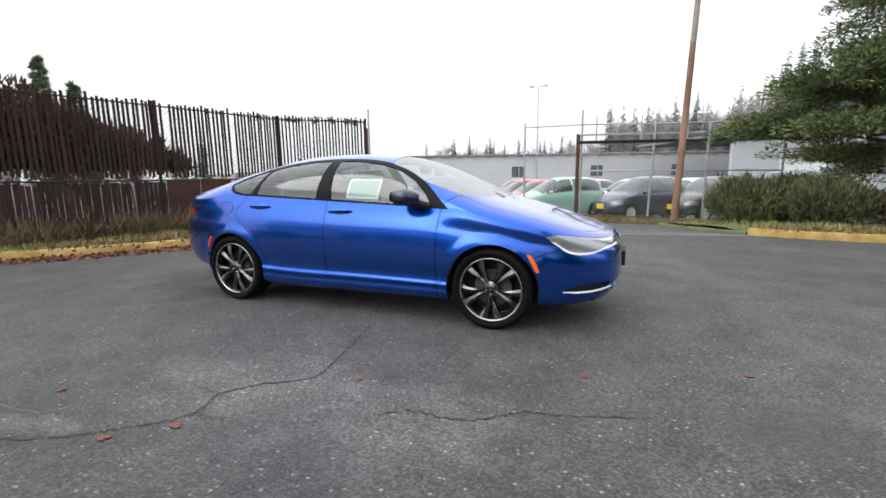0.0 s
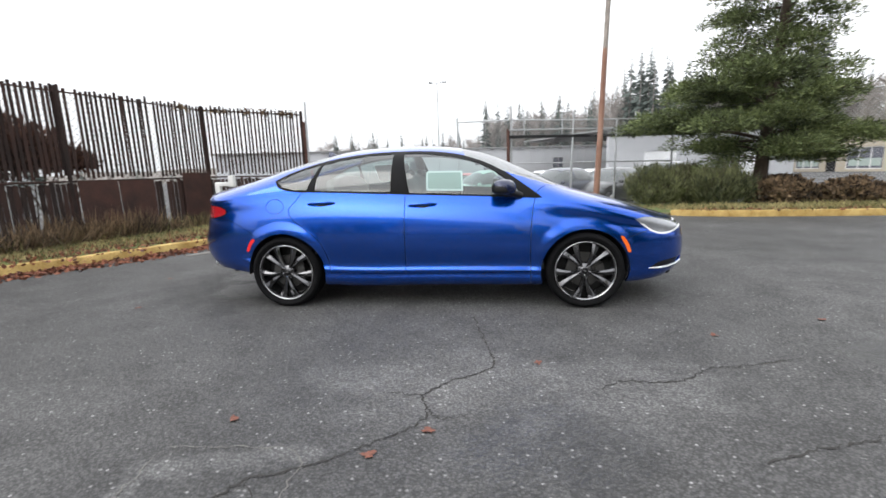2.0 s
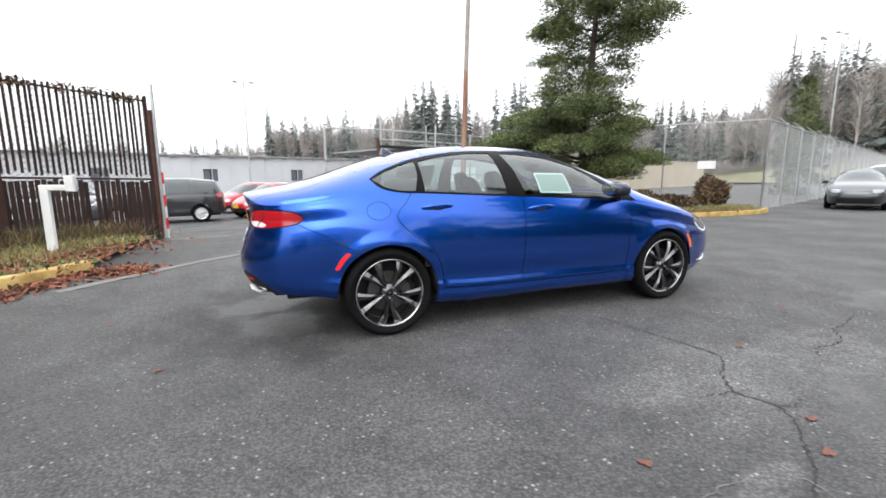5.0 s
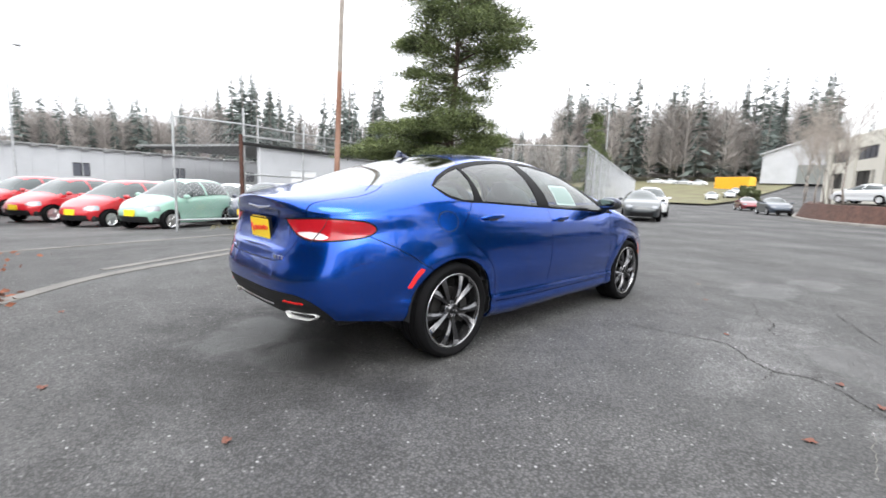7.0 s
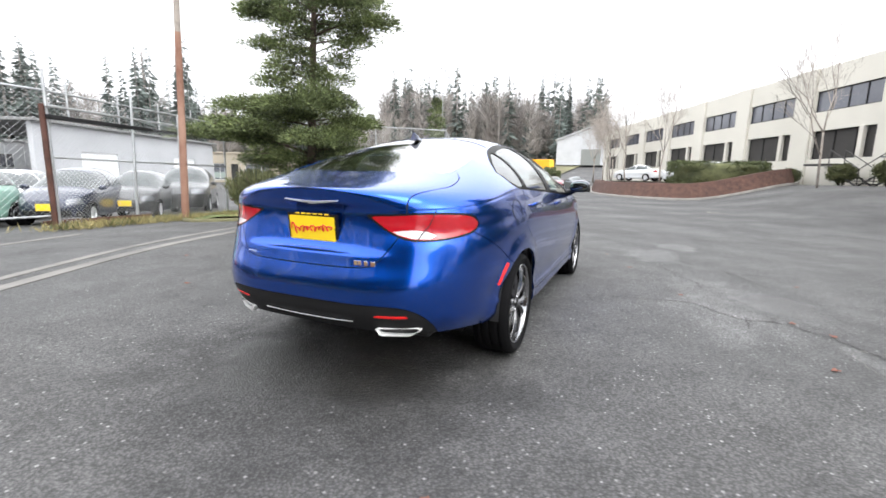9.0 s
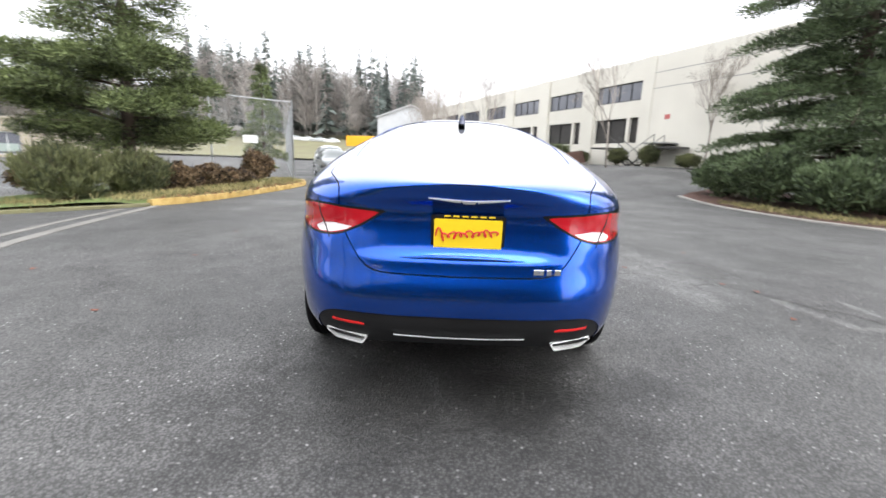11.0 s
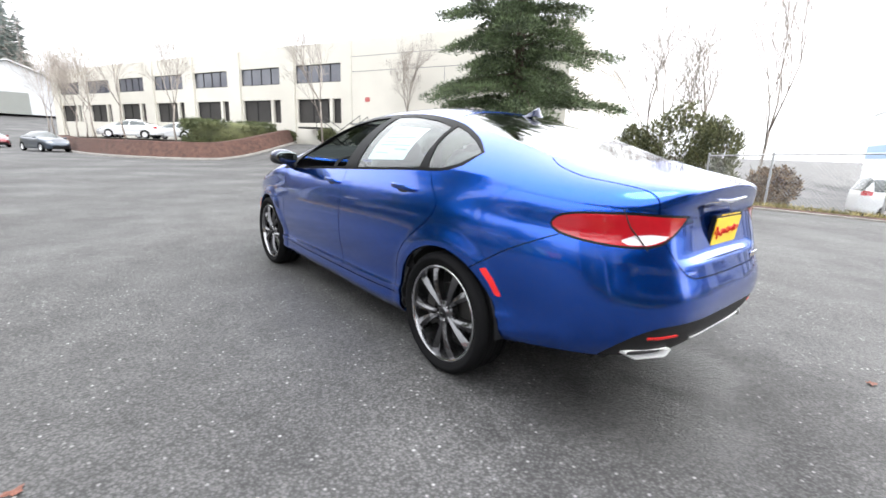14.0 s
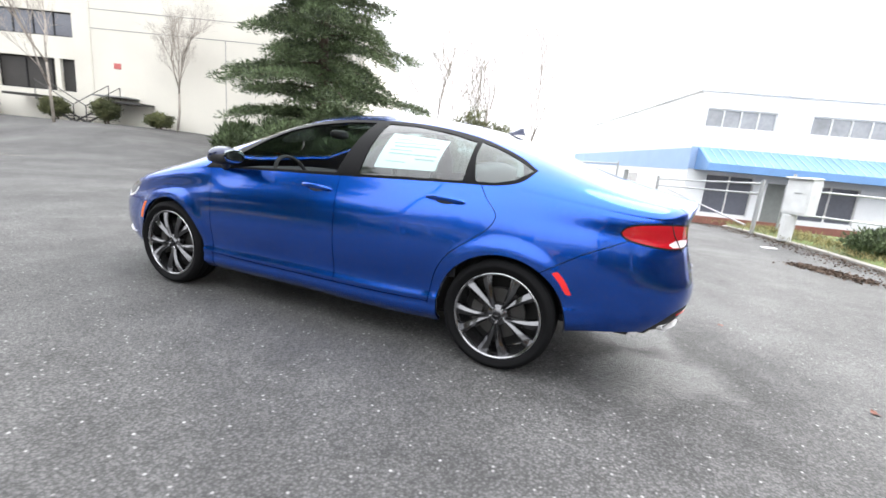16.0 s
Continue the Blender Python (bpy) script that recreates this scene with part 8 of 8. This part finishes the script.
def vehicle_skins(kind):
    if kind in SKIN_CACHE:
        return SKIN_CACHE[kind]
    k = KINDS[kind]
    c = k["c"]
    s = skin_of(c, 84, 18, 24)
    for xw in c["axles"]:
        p = view(s, "side") - [xw, k["r"]]
        _, s = s.cut_out(np.hypot(p[:, 0], p[:, 1]) - k["r"] - 0.04, s.v[:, 1] > 0.4)
    zb, zc = c["belt"](s.v[:, 0]), c["top"](s.v[:, 0])
    a, b, posts = k["win"]
    f = np.maximum.reduce([zb + 0.035 - s.v[:, 2], s.v[:, 2] - (zc - 0.085), a - s.v[:, 0], s.v[:, 0] - b, *[0.035 - np.abs(s.v[:, 0] - q) for q in posts]])
    side_glass, s = s.cut_out(f, (s.v[:, 1] > 0.42) & (np.abs(s.n[:, 1]) > 0.45))
    a, b = k["screen"]
    yw = 0.60
    f = np.maximum.reduce([a - s.v[:, 0], s.v[:, 0] - b, s.v[:, 1] - yw - 0.10 * (s.v[:, 0] - a) / (b - a)])
    screen, s = s.cut_out(f, s.v[:, 2] > c["belt"](s.v[:, 0]) + 0.06)
    a, b = k["back"]
    f = np.maximum.reduce([a - s.v[:, 0], s.v[:, 0] - b, s.v[:, 1] - 0.56])
    back, s = s.cut_out(f, s.v[:, 2] > c["belt"](s.v[:, 0]) + 0.05)
    x, z, h = k["lamp"]
    p = view(s, "side")
    lamp, s = s.cut_out(np.maximum(np.abs(p[:, 1] - z) - h * 0.75, x - p[:, 0]), (s.v[:, 1] > 0.40) & (s.v[:, 0] > x - 0.3))
    tl, s = s.cut_out(np.abs(s.v[:, 2] - k["tail"]) - 0.09, (s.v[:, 1] > 0.5) & (s.v[:, 0] < c["rear"] + 0.32))
    low, s = s.cut_out(np.maximum(s.v[:, 2] - 0.42, s.v[:, 1] - 0.5), s.v[:, 0] > c["front"] - 0.35)
    SKIN_CACHE[kind] = (side_glass, screen, back, lamp, tl, low, s)
    return SKIN_CACHE[kind]


PAINTS = {}


def vehicle(kind, paint, color, label, at, heading, group="", plate=None, metal=0.3):
    k = KINDS[kind]
    side_glass, screen, back, lamp, tl, low, s = vehicle_skins(kind)
    if paint not in PAINTS:
        PAINTS[paint] = paint_mat(paint, color, metal, 0.3)
    v = thing("car", label, "car", group, at=pose(at[0], at[1], ground_z(*at), 0, 0, heading))
    link("body", skin_mesh("body", [s], PAINTS[paint], 0.02, 0, True), v)
    for nm, sk, mt in (("side_windows", side_glass, CAR_GLASS), ("lamp", lamp, HEADLAMP), ("tail_lamp", tl, RED_LENS)):
        for sg in (1, -1):
            me = skin_mesh(nm, [sk], mt, 0.01, 0.006)
            if sg < 0:
                me.transform(Matrix.Diagonal((1, -1, 1, 1)))
                me.flip_normals()
            link(nm[:-1] if nm.endswith("s") else nm, me, v)
    link("windscreen", skin_mesh("windscreen", [screen], CAR_GLASS, 0.01, 0.005, True), v)
    link("rear_window", skin_mesh("rear_window", [back], CAR_GLASS, 0.01, 0.005, True), v)
    link("grille", skin_mesh("grille", [low], BLACK_PLASTIC, 0.01, 0.01, True), v)
    r = k["r"]
    for xw in k["c"]["axles"]:
        for sg in (1, -1):
            yo = (k["c"]["half_width"] - 0.11) * sg
            g = Geo().revolve([(r * 0.66, -0.09), (r * 0.9, -0.1), (r, -0.07), (r, 0.07), (r * 0.9, 0.1), (r * 0.66, 0.09)], 28, True)
            w = part("wheel", g, RUBBER, v, smooth=True)
            w.matrix_local = pose(xw, yo, r, 0, 0, 0 if sg > 0 else 180)
            g = Geo().revolve([(0.001, 0.075), (r * 0.2, 0.075), (r * 0.24, 0.06), (r * 0.55, 0.055), (r * 0.62, 0.085), (r * 0.67, 0.085), (r * 0.67, -0.05)], 28)
            for a in range(5):
                t = 2 * math.pi * a / 5
                g.box((r * 0.4 * math.cos(t), 0.065, r * 0.4 * math.sin(t)), (r * 0.5, 0.02, r * 0.15), Matrix.Rotation(-t, 3, "Y"), 0.004)
            part("rim", g, RIM_BRIGHT, w, smooth=True)
    g = Geo().box((0, 0, 0.32), (k["c"]["front"] * 1.8, 1.3, 0.16), bev=0.04).box((0, 0, 0.6), (k["c"]["front"] * 1.1, 1.2, 0.4), bev=0.05)
    part("underbody", g, SOOT, v)
    for sg in (1, -1):
        x = k["screen"][1] - 0.28
        g = ball(Geo(), (x, (k["c"]["half_width"] + 0.06) * sg, float(k["c"]["belt"](x)) + 0.08), (0.06, 0.10, 0.065), 14, 8, 0.8)
        part("door_mirror", g, PAINTS[paint], v, smooth=True)
    if plate is not None:
        px, pz = k["reg"]
        part("plate", Geo().box((px - 0.02, 0, pz), (0.03, 0.34, 0.17), bev=0.004), plate, v)
    return v


LOT = "cars in the fenced lot"
RD = "cars parked along the road"
vehicle("hatch", "mint_green_paint", (0.24, 0.42, 0.34), "mint green small hatchback in the fenced lot", (0.15, 12.6), 213, LOT, PLATE_YELLOW, 0.0)
vehicle("hatch", "red_paint", (0.46, 0.012, 0.02), "red small hatchback in the fenced lot", (-1.0, 14.9), 215, LOT, PLATE_YELLOW, 0.1)
vehicle("hatch", "red_paint", (0.46, 0.012, 0.02), "red small hatchback in the fenced lot", (-2.2, 17.6), 215, LOT, PLATE_YELLOW, 0.1)
vehicle("hatch", "red_paint", (0.46, 0.012, 0.02), "red small hatchback in the fenced lot", (-3.3, 21.0), 215, LOT, None, 0.1)
vehicle("wagon", "dark_grey_paint", (0.035, 0.037, 0.042), "dark grey people carrier in the fenced lot", (-6.2, 15.8), 190, LOT, None, 0.5)
vehicle("hatch", "white_paint", (0.68, 0.69, 0.70), "white small hatchback in the fenced lot", (2.6, 15.6), 220, LOT, None, 0.0)
vehicle("hatch", "navy_paint", (0.012, 0.018, 0.045), "dark blue small hatchback behind the lot fence", (3.0, 12.9), 222, LOT, PLATE_YELLOW, 0.4)
vehicle("hatch", "black_paint", (0.012, 0.012, 0.013), "black small hatchback behind the lot fence", (5.2, 13.6), 224, LOT, PLATE_YELLOW, 0.4)
vehicle("wagon", "black_paint", (0.012, 0.012, 0.013), "black people carrier behind the lot fence", (7.6, 14.6), 226, LOT, None, 0.4)
vehicle("hatch", "white_paint", (0.68, 0.69, 0.70), "white small hatchback in the fenced lot", (4.9, 17.0), 222, LOT, None, 0.0)
vehicle("saloon", "silver_paint", (0.45, 0.46, 0.47), "silver saloon in the fenced lot", (0.8, 19.5), 215, LOT, None, 0.6)
vehicle("saloon", "white_paint", (0.68, 0.69, 0.70), "white saloon in the fenced lot", (-8.0, 22.0), 215, LOT, None, 0.0)
vehicle("saloon", "silver_paint", (0.45, 0.46, 0.47), "silver saloon behind the slatted fence", (-10.5, 18.0), 205, LOT, None, 0.6)
vehicle("saloon", "grey_green_paint", (0.022, 0.028, 0.032), "grey saloon parked nose-out beside the wire fence", (18.8, 6.0), 204, RD, None, 0.2)
vehicle("wagon", "white_paint", (0.68, 0.69, 0.70), "white pick-up-sized car parked behind the saloon", (23.8, 7.5), 205, RD, None, 0.0)
vehicle("saloon", "slate_paint", (0.05, 0.065, 0.09), "slate blue saloon parked beside the mulch bank", (41.0, 4.2), 205, RD, None, 0.5)
vehicle("saloon", "maroon_paint", (0.16, 0.012, 0.02), "maroon saloon parked up the road", (51.5, 8.2), 203, RD, None, 0.4)
PARK = "pale cars on the upper car park"
for kind, x, y, hd, pn, lb in (("saloon", 41.2, -1.2, 59, "white_paint", "white saloon above the mulch bank"), ("wagon", 38.4, -6.0, 59, "white_paint", "white estate car above the mulch bank"),
                               ("saloon", 46.5, -1.2, 62, "silver_paint", "silver saloon above the mulch bank"), ("saloon", 43.0, -4.6, 62, "white_paint", "white saloon before the cream warehouse")):
    vehicle(kind, pn, (0.68, 0.69, 0.70), lb, (x, y), hd, PARK, None, 0.0).location.z = 1.16
for x, y, hd, pn in ((80, 16.5, 195, "silver_paint"), (88, 17.6, 195, "white_paint"), (74, 17.5, 195, "white_paint"), (120, 40, 100, "white_paint"), (118, 36, 100, "silver_paint"), (122, 44, 100, "white_paint"), (116, 32, 100, "white_paint")):
    vehicle("saloon", pn, (0.68, 0.69, 0.70), "pale car parked far off up the road", (x, y), hd, RD, None, 0.0)
vehicle("wagon", "white_paint", (0.68, 0.69, 0.70), "white van in the yard of the office building", (-1.9, -21.0), 207, "cars by the office building", None, 0.0)
vehicle("saloon", "silver_paint", (0.45, 0.46, 0.47), "silver saloon in the yard of the office building", (-0.4, -27.5), 110, "cars by the office building", None, 0.6)
g = Geo()
inner = [(60, 2.6), (48, 1.6), (39.5, 0.2), (34.5, -1.4), (32.2, -3.4), (31.8, -5.4), (32.2, -8.0), (33, -9.8)]
outer = [(66, 2.6), (52, -3.2), (44, -6.6), (40, -8.3), (36, -10.0), (34, -10.8), (33.4, -11.0), (33, -11.3)]
for (a, b), (c, d) in zip(inner, outer):
    g.v += [(a, b, 1.155), (c, d, 1.155)]
g.f = [(2 * k, 2 * k + 1, 2 * k + 3, 2 * k + 2) for k in range(7)]
tagged(part("upper_car_park", g, ASPHALT), "raised asphalt car park behind the mulch bank", "car park", "", "structure")


# ---- cracks and fallen leaves on the asphalt ----
def crack(pts, width, seed, material=None, label="dark jagged crack in the asphalt"):
    """A jagged narrow fissure, open to a dark bottom."""
    rng = random.Random(seed)
    line = spline(pts, 9)
    g = Geo()
    for i, p in enumerate(line):
        d = line[min(i + 1, len(line) - 1)] - line[max(i - 1, 0)]
        d = d / max(np.linalg.norm(d), 1e-6)
        n = np.array([-d[1], d[0]])
        w = width * rng.uniform(0.2, 1.05) * (0.25 if i in (0, len(line) - 1) else 1)
        j = n * rng.uniform(-1, 1) * 0.014
        for s in (-1, 1):
            q = p + j + n * s * w / 2
            g.v.append((q[0], q[1], 0.0042))
    g.f = [(2 * i, 2 * i + 1, 2 * i + 3, 2 * i + 2) for i in range(len(line) - 1)]
    return tagged(part("crack", g, material or CRACK), label, "crack", "", "structure")


crack([(0.40, -1.15), (0.50, -1.66), (0.56, -1.95), (0.55, -2.16), (0.31, -2.35), (0.18, -2.52), (0.22, -2.64), (0.20, -2.80), (0.0, -2.97), (-0.20, -3.12), (-0.45, -3.25), (-0.60, -3.44), (-0.95, -3.56)], 0.016, 1)
crack([(0.22, -2.64), (0.30, -2.74), (0.44, -2.70)], 0.010, 2)
crack([(-0.08, -2.48), (0.06, -2.50), (0.18, -2.52)], 0.008, 3)
crack([(1.16, -2.39), (1.33, -2.29), (1.57, -2.29), (1.72, -2.22), (1.86, -2.11), (2.06, -2.06), (2.5, -1.92)], 0.013, 4)
crack([(1.7, -3.0), (1.98, -2.87), (2.2, -2.82), (2.4, -2.72), (2.9, -2.6)], 0.014, 5)
crack([(-0.45, -3.25), (-0.35, -3.42), (-0.5, -3.7)], 0.009, 6)
crack([(-0.96, -3.06), (-0.62, -3.03), (-0.30, -3.06), (-0.26, -3.3), (-0.22, -3.56)], 0.007, 21, FLUSH_KERB, "pale broken edge of a sunken asphalt patch")
crack([(-0.96, -3.06), (-0.93, -3.35), (-0.88, -3.67), (-0.80, -3.95)], 0.007, 22, FLUSH_KERB, "pale broken edge of a sunken asphalt patch")
crack([(12.5, -3.2), (14.0, -3.9), (15.6, -4.4), (17.2, -4.1)], 0.03, 8)


def leaf_mesh(seed):
    rng = random.Random(seed)
    g = Geo()
    n = 14
    g.v.append((0, 0, 0.012))
    for k in range(n):
        a = 2 * math.pi * k / n
        r = (0.014 + 0.013 * abs(math.cos(a * 1.5 + 0.4))) * rng.uniform(0.7, 1.2)
        g.v.append((r * 1.35 * math.cos(a), r * math.sin(a), 0.005 + 0.008 * rng.random()))
    g.f = [(0, 1 + k, 1 + (k + 1) % n) for k in range(n)]
    return g.mesh("fallen_leaf", RED_LEAF)


leaves = [leaf_mesh(k) for k in range(4)]
for k, (x, y) in enumerate(((0.26, -2.85), (0.86, -2.065), (2.155, -1.55), (-0.77, -2.81), (0.02, -3.05), (-2.9, -0.99), (-3.48, 0.18), 
                            (1.9, -3.3), (3.1, -1.2), (-3.3, 1.9), (-1.2, 2.6), (0.6, 2.9), (-0.2, 4.0), (2.2, 3.2))):
    o = link("fallen_leaf", leaves[k % 4])
    o.matrix_world = pose(x, y, 0.0, 0, 0, k * 47)
    tagged(o, "curled reddish-brown fallen leaf on the asphalt", "leaf", "fallen leaves on the asphalt")
# drain cover in the road
dc = thing("drain_cover", "round dark iron drain cover in the road", "drain")
part("cover", Geo().tube((15.7, -4.5, ground_z(15.7, -4.5) - 0.05), (15.7, -4.5, ground_z(15.7, -4.5) + 0.006), 0.40, 0.40, 32), BLACK_PLASTIC, dc, smooth=True)
part("ring", Geo().revolve([(0.41, 0.0), (0.47, 0.0), (0.47, 0.008), (0.41, 0.008)], 36, True).move(Matrix.Translation((15.7, -4.5, ground_z(15.7, -4.5))) @ Matrix.Rotation(radians(90), 4, "X")), CONCRETE, dc)
